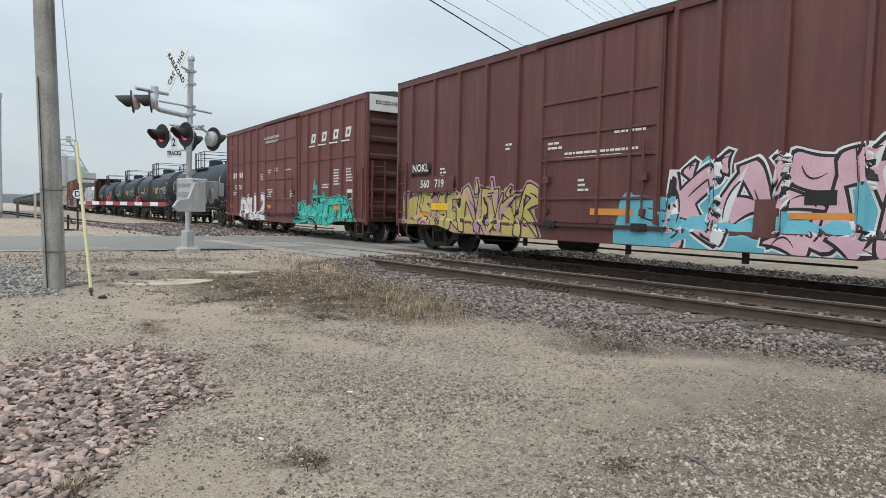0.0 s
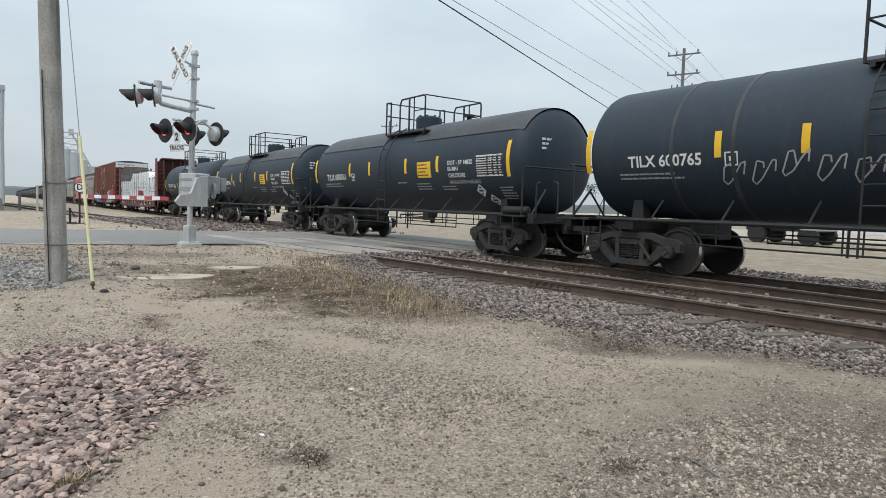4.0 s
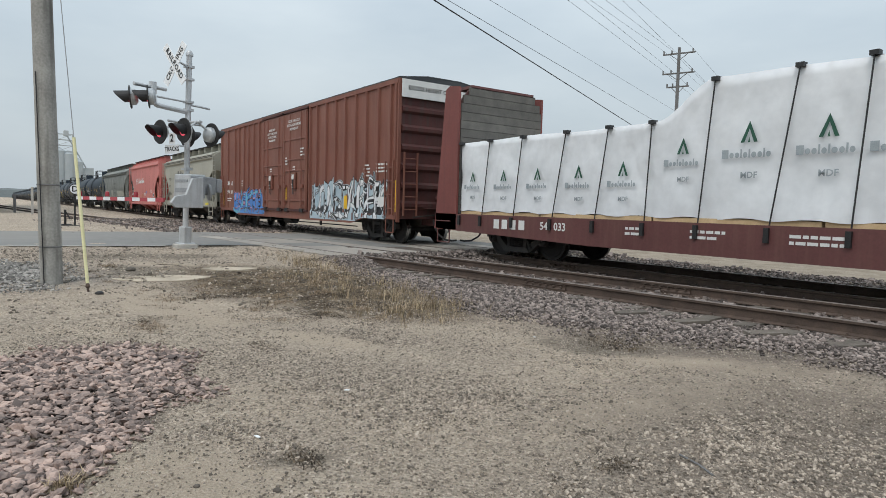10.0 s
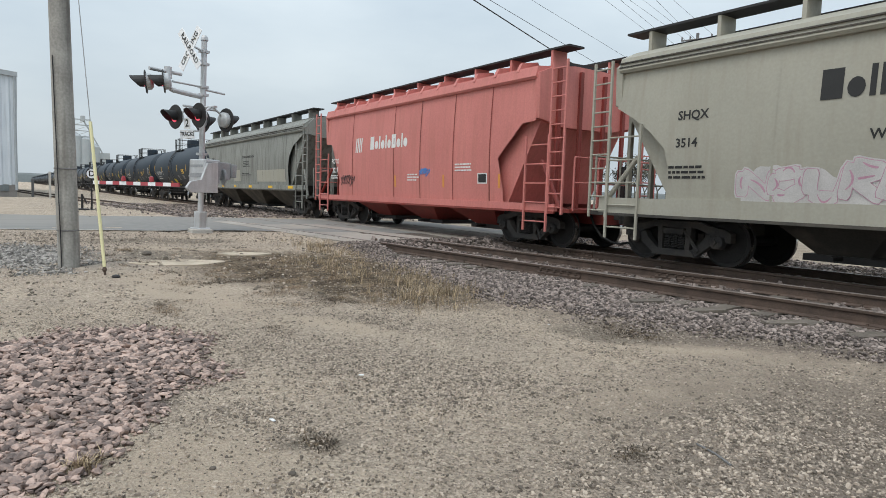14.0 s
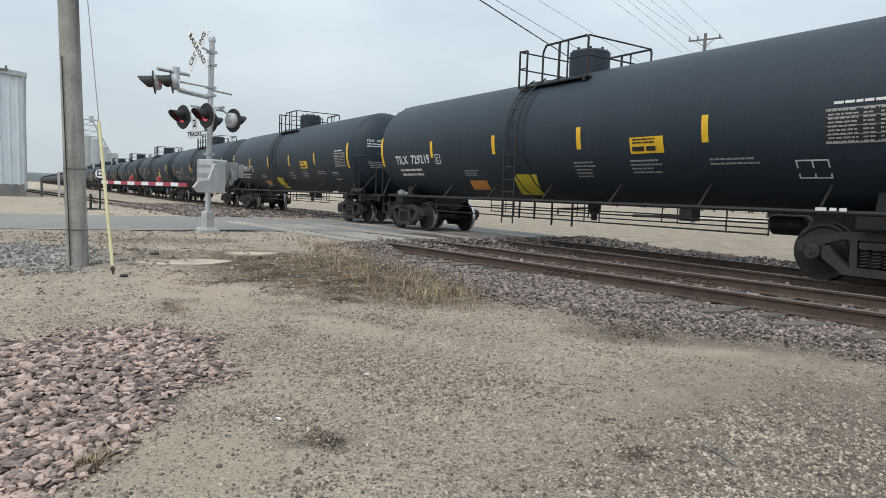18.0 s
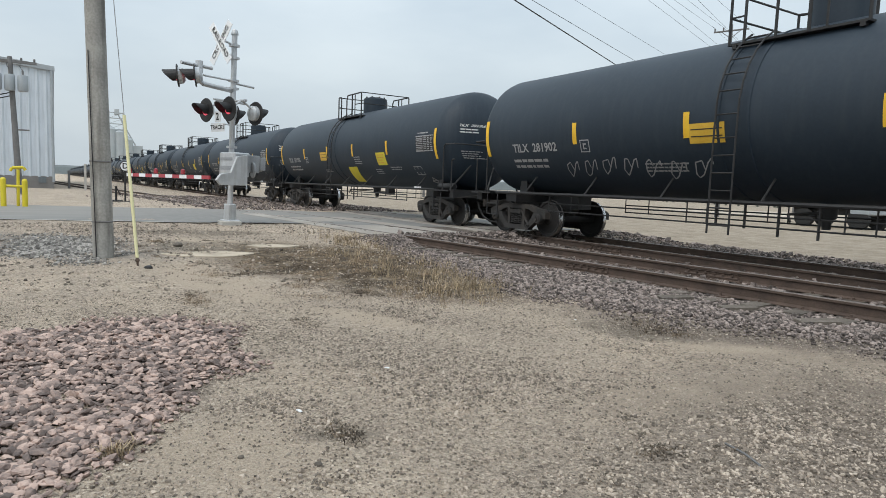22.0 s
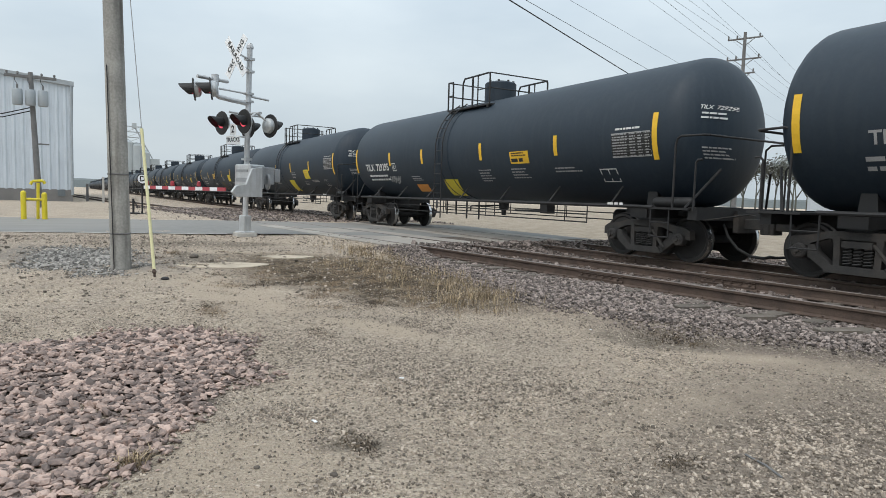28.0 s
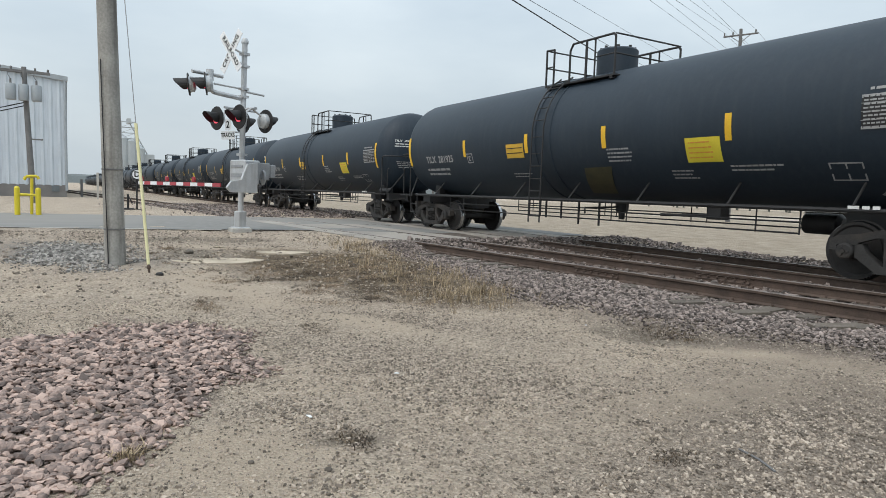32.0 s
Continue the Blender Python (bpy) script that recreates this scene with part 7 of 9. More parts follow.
# ---- bulkhead flat car with wrapped board ----
def flat_car():
    car = thing("bulkhead_flat_car", "maroon bulkhead flat car loaded with white-wrapped board", "flat car", "train")
    half = 10.05
    for y in (-1.5, 1.5):
        s = 1 if y > 0 else -1
        bm = bmesh.new()
        prism(bm, [(-half, 0.62), (-half, 1.02), (half, 1.02), (half, 0.62), (half - 0.9, 0.58), (4.5, 0.46), (-4.5, 0.46), (-half + 0.9, 0.58)], min(y, y - s * 0.09), max(y, y - s * 0.09))
        part("side_sill", bm, "maroon", car)
    bm = bmesh.new()
    box(bm, -half, half, -1.42, 1.42, 0.94, 1.01)
    box(bm, -half + 0.4, half - 0.4, -0.3, 0.3, 0.5, 0.94)
    part("deck", bm, "maroon_dark", car)
    for s in (-1, 1):
        bulk = new("bulkhead")
        bulk.parent = car
        for y in (-1.5, 1.44):
            bm = bmesh.new()
            prism(bm, [(s * 9.12, 0.60), (s * 10.12, 0.60), (s * 10.06, 1.05), (s * 9.72, 4.32), (s * 9.55, 4.40), (s * 9.12, 4.34)], y, y + 0.06)
            part("bulkhead_side", bm, "bulk_red", bulk, "tall tapered maroon side plate")
        for y in (-0.9, -0.3, 0.3, 0.9):
            bm = bmesh.new()
            prism(bm, [(s * 9.2, 1.0), (s * 9.95, 1.0), (s * 9.65, 4.25), (s * 9.2, 4.30)], y - 0.03, y + 0.03)
            part("stiffener", bm, "maroon_dark", bulk)
        bm = bmesh.new()
        prism(bm, [(-1.44, 1.0), (1.44, 1.0), (1.44, 3.95), (1.05, 4.40), (-1.05, 4.40), (-1.44, 3.95)], min(s * 9.16, s * 9.22), max(s * 9.16, s * 9.22), "x")
        part("face_sheet", bm, "maroon_dark", bulk)
        for i in range(15):
            z0 = 1.04 + i * 0.222
            w = 1.42 if z0 < 3.85 else 1.42 - (z0 - 3.85) * 0.85
            bm = bmesh.new()
            box(bm, min(s * 9.10, s * 9.16), max(s * 9.10, s * 9.16), -w, w, z0, z0 + 0.212)
            part("board", bm, "gray_wood", bulk)
        bm = bmesh.new()
        box(bm, min(s * 9.1, s * 9.75), max(s * 9.1, s * 9.75), -1.1, 1.1, 4.34, 4.42)
        part("cap", bm, "maroon", bulk)
        for i in range(11):
            z = 1.15 + i * 0.29
            bm = bmesh.new()
            k = 10.06 - (z - 1.0) * 0.10
            rod(bm, (s * k, -1.42, z), (s * k, -1.0, z), 0.016, 6)
            part("rung", bm, "maroon", bulk)
        bm = bmesh.new()
        rod(bm, (s * 10.10, -1.0, 1.05), (s * 9.75, -1.0, 4.3), 0.025, 6)
        part("ladder_stile", bm, "maroon", bulk)
        bm = bmesh.new()
        rod(bm, (s * 9.3, -1.56, 0.82), (s * 9.95, -1.56, 0.82), 0.016, 6)
        part("grab_iron", bm, "maroon", car)
        bm = bmesh.new()
        pipe(bm, [(s * 9.4, -1.5, 0.6), (s * 9.4, -1.5, 0.25), (s * 9.95, -1.5, 0.25), (s * 9.95, -1.5, 0.6)], 0.018, 6)
        part("stirrup_step", bm, "maroon", car)
        bm = bmesh.new()
        box(bm, min(s * 9.2, s * 10.25), max(s * 9.2, s * 10.25), -0.3, 0.3, 0.6, 0.96)
        part("draft_sill", bm, "maroon_dark", car)
    for x in (-7.15, 7.15):
        truck(car, x)
    couplers(car, 10.95)
    rnd = random.Random(4)
    on = lambda u, v, l=0.006: (u, -1.5 - l, v)
    for i, x in enumerate((-7.55, -7.25, -6.95, -6.65)):
        rect(on, x, x + 0.2, 0.70, 0.92, "white", car, "company_mark")
    stencil("car_number", "546 033", 0.24, -5.55, 0.81, car, "white", on)
    for x, w, k in ((-3.6, 0.5, 2), (-2.2, 0.7, 2), (-0.5, 0.9, 2), (1.2, 0.5, 2), (2.4, 1.0, 3), (6.7, 1.0, 2), (5.9, 0.4, 1)):
        bars(print_block(w, k, 0.05, 0.10, rnd), on, x, 0.84, "white", car)
    bars([(0, 0, 0.5, 0.025), (0, 0.30, 0.5, 0.025), (0, 0, 0.025, 0.32), (0.48, 0, 0.025, 0.32), (0.2, 0.03, 0.02, 0.28), (0.03, 0.05, 0.15, 0.1)], on, 4.45, 0.62, "white", car, "stencil_frame")
    spray_on = lambda u, v, l=0.006: (u, -1.5 - l, v)
    scribble(car, spray_on, (9.25, 2.02 - 2.62, 0.55), random.Random(9), 2.62)
    return car


cbf = flat_car()


# the load: stacks of board under white wrap, strapped down
def wrap_edge(x):
    """Height of the near upper edge and of the ridge, along the car."""
    if x < -3.05:
        e = r = 2.85
    elif x < -1.75:
        e = r = 2.85 + 0.61 * ease((x + 3.05) / 1.15)
    elif x < 5.5:
        e = r = 3.46
    else:
        k = ease((x - 5.5) / 1.1)
        e, r = 3.46 - 0.60 * k, 3.46 + 0.26 * k
    return e, r


def board_wrap(parent):
    nx, cols, vs, fs = 400, [], [], []
    for i in range(nx + 1):
        x = -9.05 + 18.1 * i / nx
        e, r = wrap_edge(x)
        sec = []
        for s in (-1, 1):
            side = [(s * 1.40, 1.10 + (e - 1.10) * k / 14) for k in range(15)]
            top = [(s * (1.40 - 0.85 * k / 6), e + (r - e) * k / 6) for k in range(1, 7)]
            sec.append(side + top + [(s * 0.25, r)])
        ring = sec[0] + sec[1][::-1]
        for y, z in ring:
            drape = 0.035 * noise.noise((x * 1.1, z * 1.3, 2)) + 0.018 * noise.noise((x * 3.0 + z * 1.5, z * 2.0, 7)) + 0.03 * (0.25 - abs(noise.noise((x * 2.6 - z * 1.9, z * 1.1 + x * 0.6, 1)))) + 0.030 * (0.3 - abs(noise.noise((x * 4.2 + z * 3.0, z * 1.6 - x * 0.8, 4)))) + 0.014 * (0.3 - abs(noise.noise((x * 9.0 - z * 5.0, z * 4.0 + x * 2.0, 6))))
            sag = 0.05 * noise.noise((x * 0.9, y, 9)) if z > e - 0.02 else 0
            vs.append((x, y * (1 + drape / 1.4), z + sag - (0.02 * math.sin(x * 6) if z < 1.12 else 0)))
        cols.append(len(ring))
    n = cols[0]
    for i in range(nx):
        for j in range(n - 1):
            fs.append((i * n + j, (i + 1) * n + j, (i + 1) * n + j + 1, i * n + j + 1))
    fs.append(tuple(range(n)))
    fs.append(tuple((nx * n + j) for j in range(n))[::-1])
    ob = new("wrap", sheet("wrap", vs, fs, "tarp"))
    ob.data.shade_smooth()
    ob.parent = parent
    return ob


board_load = thing("board_load", "strapped stacks of board in printed white wrap", "cargo", "train")
board_wrap(board_load)
for x0, x1 in ((-9.05, -6.1), (-6.05, -3.1), (-3.05, -0.1), (-0.05, 2.95), (3.0, 5.95), (6.0, 9.05)):
    bm = bmesh.new()
    box(bm, x0, x1, -1.39, 1.39, 1.015, 1.10)
    part("bottom_board", bm, "lumber", board_load)
STRAPS = ((-9.0, -8.95), (-7.84, -8.08), (-6.66, -6.90), (-5.29, -5.63), (-4.14, -4.42), (-3.12, -3.20), (-1.89, -2.09), (-0.51, -0.85), (0.48, 0.33), (1.31, 1.39), (2.78, 2.67), (4.09, 3.88), (5.17, 5.08), (6.67, 6.34), (7.76, 7.58), (8.78, 8.79))
for x, foot in STRAPS:
    e, r = wrap_edge(x)
    bm = bmesh.new()
    pts = [(foot, -1.47, 0.92), (x, -1.47, e - 0.02), (x + (0.30 if x > 6 else 0.02), -0.62, r + 0.05), (x + 0.02, 0.62, r + 0.05), (x, 1.47, e), (foot, 1.47, 0.92)]
    for p, q in zip(pts, pts[1:]):
        rod(bm, p, q, 0.013, 5)
    part("strap", bm, "strap", board_load)
    bm = bmesh.new()
    box(bm, x - 0.06, x + 0.06, -1.50, -1.38, e - 0.04, e + 0.03)
    part("strap_corner", bm, "strap", board_load)
    bm = bmesh.new()
    box(bm, foot - 0.04, foot + 0.04, -1.55, -1.48, 0.74, 0.98)
    part("strap_winch", bm, "strap", board_load)
wrap_on = lambda u, v, l=0.055: (u, -1.40 - l, v)
for x, z, k in ((-8.5, 1.97, 0.72), (-7.3, 1.97, 0.75), (-6.13, 1.97, 0.75), (-4.9, 1.98, 0.78), (-3.75, 2.0, 0.8), (-2.45, 2.35, 0.8), (-1.25, 2.5, 0.95), (-0.05, 2.5, 0.95), (0.95, 2.5, 0.95), (2.05, 2.5, 1.0), (3.4, 2.5, 1.0), (4.6, 2.5, 1.0), (5.75, 2.35, 1.0), (6.95, 2.15, 1.0), (8.1, 2.15, 1.05)):
    s = 0.20 * k
    ob = new("printed_mark", sheet("printed_mark", [wrap_on(x - s * 0.75, z - s * 0.8), wrap_on(x - s * 0.42, z - s * 0.8), wrap_on(x, z + s * 0.35), wrap_on(x, z + s), wrap_on(x + s * 0.42, z - s * 0.8), wrap_on(x + s * 0.75, z - s * 0.8), wrap_on(x - s * 0.1, z - s * 0.8), wrap_on(x + s * 0.1, z - s * 0.8), wrap_on(x, z - s * 0.3)], [(0, 1, 2, 3), (4, 5, 3, 2), (6, 7, 8)], "green_print"))
    ob.parent = board_load
    letter_blocks(wrap_on, x - 0.48 * k, z - 0.42 * k, 0.15 * k, (("b", 0.12 * k), ("o", 0.08 * k), ("o", 0.08 * k), ("l", 0.03 * k), ("o", 0.08 * k), ("l", 0.03 * k), ("o", 0.09 * k), ("o", 0.08 * k), ("l", 0.03 * k), ("o", 0.08 * k)), "gray_print", board_load, "printed_name")
    stencil("printed_grade", "MDF", 0.15 * k, x + 0.02, z - 0.72 * k, board_load, "gray_print", wrap_on)


# ---- crossing signal with its lowered gate ----
def crossing_signal():
    sig = thing("crossing_signal", "silver railway crossing signal with lowered striped gate and lit red lamps", "crossing signal", m=pose(-17.35, 3.98, 0.0))
    f, l = Vector((0.407, -0.914, 0)), Vector((0.914, 0.407, 0))
    up = Vector((0, 0, 1))
    at = lambda a, b, z: f * a + l * b + up * z
    lean = lambda z: Vector((0.0, 0.022 * (z - 0.3), z))

    def slab(bm, a0, a1, b0, b1, z0, z1, sh=0.0):
        v = [bm.verts.new(at(a, b, z) + Vector((0, 0.022 * (z - 0.3), 0))) for a in (a0, a1) for b in (b0, b1) for z in (z0, z1)]
        for q in ((0, 1, 3, 2), (4, 6, 7, 5), (0, 4, 5, 1), (2, 3, 7, 6), (0, 2, 6, 4), (1, 5, 7, 3)):
            bm.faces.new([v[i] for i in q])
        return bm

    bm = bmesh.new()
    box(bm, -0.26, 0.26, -0.26, 0.26, 0.0, 0.25)
    part("foundation", bm, "concrete", sig, bevel=0.02)
    bm = bmesh.new()
    slab(bm, -0.12, 0.12, -0.12, 0.12, 0.24, 0.70)
    slab(bm, -0.19, 0.19, -0.19, 0.19, 0.24, 0.28)
    part("base_casting", bm, "galv", sig, bevel=0.02)
    bm = bmesh.new()
    rod(bm, lean(0.5), lean(5.16), 0.072, 14)
    lathe(bm, [(0.0, 5.25), (0.06, 5.23), (0.092, 5.16), (0.092, 5.10)], (0, 0.11, 0), "z", 14)
    part("mast", bm, "galv", sig, "", True)
    for z in (4.50, 4.82, 3.92, 3.72, 3.38, 2.2):
        bm = bmesh.new()
        slab(bm, -0.10, 0.10, -0.10, 0.10, z - 0.03, z + 0.03)
        part("mast_clamp", bm, "galv", sig)
    # crossbuck: two crossed blades, lettered
    c0 = at(0.26, -0.02, 4.83)
    bm = bmesh.new()
    for z in (4.50, 4.82):
        rod(bm, lean(z), c0 + Vector((0, 0, z - 4.66)) * 0.6, 0.03, 6)
    part("crossbuck_bracket", bm, "galv", sig)
    for ang, word, lift in ((52, "CROSSING", 0.012), (-52, "RAILROAD", 0.03)):
        ca, sa = math.cos(radians(ang)), math.sin(radians(ang))
        uu, vv = -l * ca + up * sa, l * sa + up * ca
        uu, vv = (l * ca + up * sa), (-l * sa + up * ca)
        bm = bmesh.new()
        q = []
        for n in (0.0, 0.012):
            for a, b in ((-0.61, -0.115), (0.61, -0.115), (0.61, 0.115), (-0.61, 0.115)):
                q.append(bm.verts.new(c0 + uu * a + vv * b + f * (n + lift)))
        for k in ((0, 1, 2, 3), (7, 6, 5, 4), (0, 4, 5, 1), (1, 5, 6, 2), (2, 6, 7, 3), (3, 7, 4, 0)):
            bm.faces.new([q[i] for i in k])
        blade = part("crossbuck_blade", bm, "sign_white", sig, "white reflective blade with black lettering")
        vs, fs = letters(word, 0.185, spacing=1.12)
        ob = new("blade_lettering", sheet("blade_lettering", [tuple(c0 + uu * a + vv * (b + 0.01) + f * (lift + 0.018)) for a, b in vs], fs, "black_text"))
        ob.parent = blade
    # number-of-tracks sign
    t0 = at(0.34, -0.05, 2.78)
    for w, h, dz, word, size in ((0.24, 0.28, 0.17, "2", 0.26), (0.56, 0.22, -0.10, "TRACKS", 0.155)):
        bm = bmesh.new()
        q = [bm.verts.new(t0 + l * (a * w / 2) + up * (dz + b * h / 2) + f * n) for n in (0, 0.01) for a, b in ((-1, -1), (1, -1), (1, 1), (-1, 1))]
        for k in ((0, 1, 2, 3), (7, 6, 5, 4), (0, 4, 5, 1), (1, 5, 6, 2), (2, 6, 7, 3), (3, 7, 4, 0)):
            bm.faces.new([q[i] for i in k])
        pl = part("tracks_sign", bm, "sign_white", sig)
        vs, fs = letters(word, size)
        ob = new("sign_lettering", sheet("sign_lettering", [tuple(t0 + l * a + up * (dz + b) + f * 0.016) for a, b in vs], fs, "black_text"))
        ob.parent = pl
    bm = bmesh.new()
    rod(bm, at(0, 0, 2.78), t0, 0.02, 6)
    part("sign_bracket", bm, "galv", sig)

    def lamp(center, aim, lit, R=0.30):
        """A flashing-light unit: black background disc, hood, lens, housing behind."""
        aim = aim.normalized()
        rot = aim.to_track_quat("Z", "Y").to_matrix().to_4x4()
        m = Matrix.Translation(center) @ rot
        u = new("lamp_unit", mesh_of("lamp_unit", lathe(bmesh.new(), [(0.0, 0.0), (R, 0.0), (R + 0.012, 0.012), (R, 0.03), (0.14, 0.03), (0.13, -0.0)], (0, 0, 0), "z", 28), "black_iron", True))
        u.parent = sig
        u.matrix_basis = m
        bm = bmesh.new()
        n = 18
        rows = []
        for k in (0.03, 0.50):
            rows.append([bm.verts.new((0.155 * math.cos(a), 0.155 * math.sin(a), k if k < 0.1 else 0.36 - 0.20 * max(0.0, abs(a - math.pi / 2) - 0.9) / 1.42)) for a in (-0.75 + (math.pi + 1.5) * i / n for i in range(n + 1))])
        for i in range(n):
            bm.faces.new((rows[0][i], rows[0][i + 1], rows[1][i + 1], rows[1][i]))
        hood = part("hood", bm, "black_iron", u)
        bm = bmesh.new()
        lathe(bm, [(0.14, 0.034), (0.10, 0.058), (0.0, 0.068)], (0, 0, 0), "z", 20)
        part("lens", bm, "red_lamp" if lit else "red_dim", u, "lit red lens" if lit else "dark red lens", True)
        bm = bmesh.new()
        lathe(bm, [(0.0, -0.16), (0.13, -0.15), (0.19, -0.10), (0.20, 0.0)], (0, 0, 0), "z", 22)
        part("housing", bm, "lens_back", u, "hazy grey lamp back", True)
        return u

    for z in (3.38,):
        bm = bmesh.new()
        for s in (-1, 1):
            rod(bm, at(s * 0.02, -0.62, z), at(s * 0.02, 0.62, z), 0.035, 8)
        rod(bm, at(-0.5, 0, z), at(0.5, 0, z), 0.03, 8)
        part("lamp_crossarm", bm, "galv", sig)
    for b in (-0.47, 0.47):
        lamp(at(0.38, b, 3.13), f - up * 0.02 - l * 0.05, True)
        lamp(at(-0.42, b, 3.10), -f, False)
        bm = bmesh.new()
        rod(bm, at(0.02, b, 3.38), at(0.30, b, 3.2), 0.03, 6)
        rod(bm, at(-0.02, b, 3.38), at(-0.33, b, 3.2), 0.03, 6)
        part("lamp_bracket", bm, "galv", sig)
    # side arm with a second pair, turned along the street
    bm = bmesh.new()
    pipe(bm, [tuple(lean(3.66)), tuple(at(0.55, 0, 3.70)), tuple(at(0.82, 0, 3.72)), tuple(at(0.92, 0, 3.80)), tuple(at(0.92, 0, 4.08))], 0.060, 10)
    rod(bm, lean(3.92), at(0.80, 0, 3.93), 0.026, 8)
    rod(bm, at(0.55, 0, 4.14), at(1.42, 0, 4.14), 0.045, 10)
    rod(bm, at(0.92, 0, 3.98), at(0.92, 0, 4.26), 0.09, 10)
    part("side_arm", bm, "galv", sig, "", True)
    bm = bmesh.new()
    rod(bm, at(-0.1, 0.05, 3.86), at(-0.72, 0.05, 3.84), 0.03, 8)
    part("stub_arm", bm, "galv", sig)
    aim = f * 0.80 - l * 0.62 - up * 0.10
    lamp(at(1.36, -0.20, 3.84), aim, True, 0.27)
    lamp(at(1.14, 0.18, 3.86), aim, True, 0.27)
    # gate mechanism and arm
    bm = bmesh.new()
    slab(bm, -0.34, 0.16, -0.30, 0.34, 1.42, 2.06)
    part("gate_mechanism", bm, "galv", sig, "silver gate motor box", bevel=0.03)
    bm = bmesh.new()
    slab(bm, -0.30, 0.12, 0.345, 0.36, 1.45, 2.0)
    for z in (1.62, 1.82):
        slab(bm, -0.28, 0.10, 0.36, 0.385, z, z + 0.02)
    part("mechanism_door", bm, "gray_iron", sig)
    bm = bmesh.new()
    prism(bm, [(-0.2, 1.2), (0.62, 1.2), (0.75, 1.32), (0.62, 1.48), (0.30, 1.52), (0.12, 1.95), (-0.2, 2.0)], 0.39, 0.47, "y")
    ob = part("arm_support", bm, "galv", sig, "white gate arm bracket", bevel=0.01)
    ang = math.atan2(f.y, f.x)
    ob.matrix_basis = Matrix.Rotation(ang, 4, "Z")
    bm = bmesh.new()
    slab(bm, -0.85, -0.35, -0.12, 0.12, 1.55, 2.02)
    slab(bm, -1.02, -0.85, -0.16, 0.16, 1.62, 1.98)
    part("counterweight", bm, "gray_iron", sig, bevel=0.02)
    for z, h in ((1.60, 0.10), (1.86, 0.06)):
        bm = bmesh.new()
        slab(bm, 0.165, 0.18, -0.22, 0.26, z, z + h)
        part("cover_rib", bm, "gray_iron", sig)
    bm = bmesh.new()
    lathe(bm, [(0.0, -0.03), (0.20, -0.03), (0.22, 0.0), (0.20, 0.03), (0.0, 0.03)], tuple(f * -0.62 + l * 0.16 + up * 1.62), "y", 18)
    part("counterweight_disc", bm, "gray_iron", sig, "", True)
    arm = new("gate_arm")
    arm.parent = sig
    n = 22
    k0 = 0.30
    arm_end = 4.3
    for i in range(12):
        a, b = k0 + (arm_end - k0) * i / 12, k0 + (arm_end - k0) * (i + 1) / 12
        bm = bmesh.new()
        h = 0.048
        v = [bm.verts.new(f * (0.40 + d) - l * k + up * (1.38 + e)) for k in (a, b) for d in (-0.02, 0.02) for e in (-h, h)]
        for q in ((0, 1, 3, 2), (4, 6, 7, 5), (0, 4, 5, 1), (2, 3, 7, 6), (0, 2, 6, 4), (1, 5, 7, 3)):
            bm.faces.new([v[j] for j in q])
        part("gate_stripe", bm, "red_stripe" if i % 2 == 0 else "sign_white", arm)
    for k in (1.5, 2.8, 4.15):
        bm = bmesh.new()
        lathe(bm, [(0.0, 0.12), (0.05, 0.10), (0.06, 0.0), (0.06, -0.03), (0.0, -0.03)], tuple(f * 0.40 - l * k + up * 1.47), "z", 10)
        part("gate_lamp", bm, "red_dim", arm)
    return sig


crossing_signal()


# ---- utility pole with its guy wire ----
def wooden_pole():
    pole = thing("utility_pole", "weathered grey wooden utility pole beside the road", "utility pole")
    bm = bmesh.new()
    seg, rings = 22, 26
    prev = None
    for i in range(rings + 1):
        z = -0.1 + 11.6 * i / rings
        c = Vector((-11.2, 0.645 - 0.018 * z, z))
        ring = []
        for k in range(seg):
            a = 2 * math.pi * k / seg
            r = 0.150 - 0.0028 * z + 0.006 * noise.noise((math.cos(a) * 3, math.sin(a) * 3, z * 0.4)) - (0.012 if abs(a - 5.6) < 0.16 else 0)
            ring.append(bm.verts.new(c + Vector((r * math.cos(a), r * math.sin(a), 0))))
        if prev:
            for k in range(seg):
                bm.faces.new((prev[k], prev[(k + 1) % seg], ring[(k + 1) % seg], ring[k]))
        prev = ring
    part("shaft", bm, "pole_wood", pole, "", True)
    bm = bmesh.new()
    rod(bm, (-11.07, 0.54, 0.0), (-11.09, 0.47, 3.2), 0.008, 6)
    part("ground_wire", bm, "wire", pole)
    for z in (0.62, 1.55):
        bm = bmesh.new()
        lathe(bm, [(0.151, z - 0.012), (0.156, z), (0.151, z + 0.012)], (-11.2, 0.645 - 0.018 * z, 0), "z", 22)
        part("strap_band", bm, "far_wood", pole)
    return pole


wooden_pole()
GUY_A, GUY_B = Vector((-10.07, 1.02, 0.0)), Vector((-11.2, 0.50, 8.50))
guy = thing("guy_wire", "steel guy wire with a pale yellow plastic guard", "guy wire")
bm = bmesh.new()
rod(bm, GUY_A, GUY_B, 0.0065, 6)
part("wire", bm, "gray_iron", guy)
bm = bmesh.new()
gd = (GUY_B - GUY_A).normalized()
rod(bm, GUY_A + gd * 0.17, GUY_A + gd * 2.24, 0.022, 10, 0.022)
part("guard", bm, "guard_yellow", guy, "", True)
bm = bmesh.new()
rod(bm, GUY_A - gd * 0.2, GUY_A + gd * 0.2, 0.016, 8)
lathe(bm, [(0.02, -0.03), (0.035, 0.0), (0.02, 0.03)], tuple(GUY_A + gd * 0.13), "z", 8)
part("anchor_rod", bm, "rail", guy)


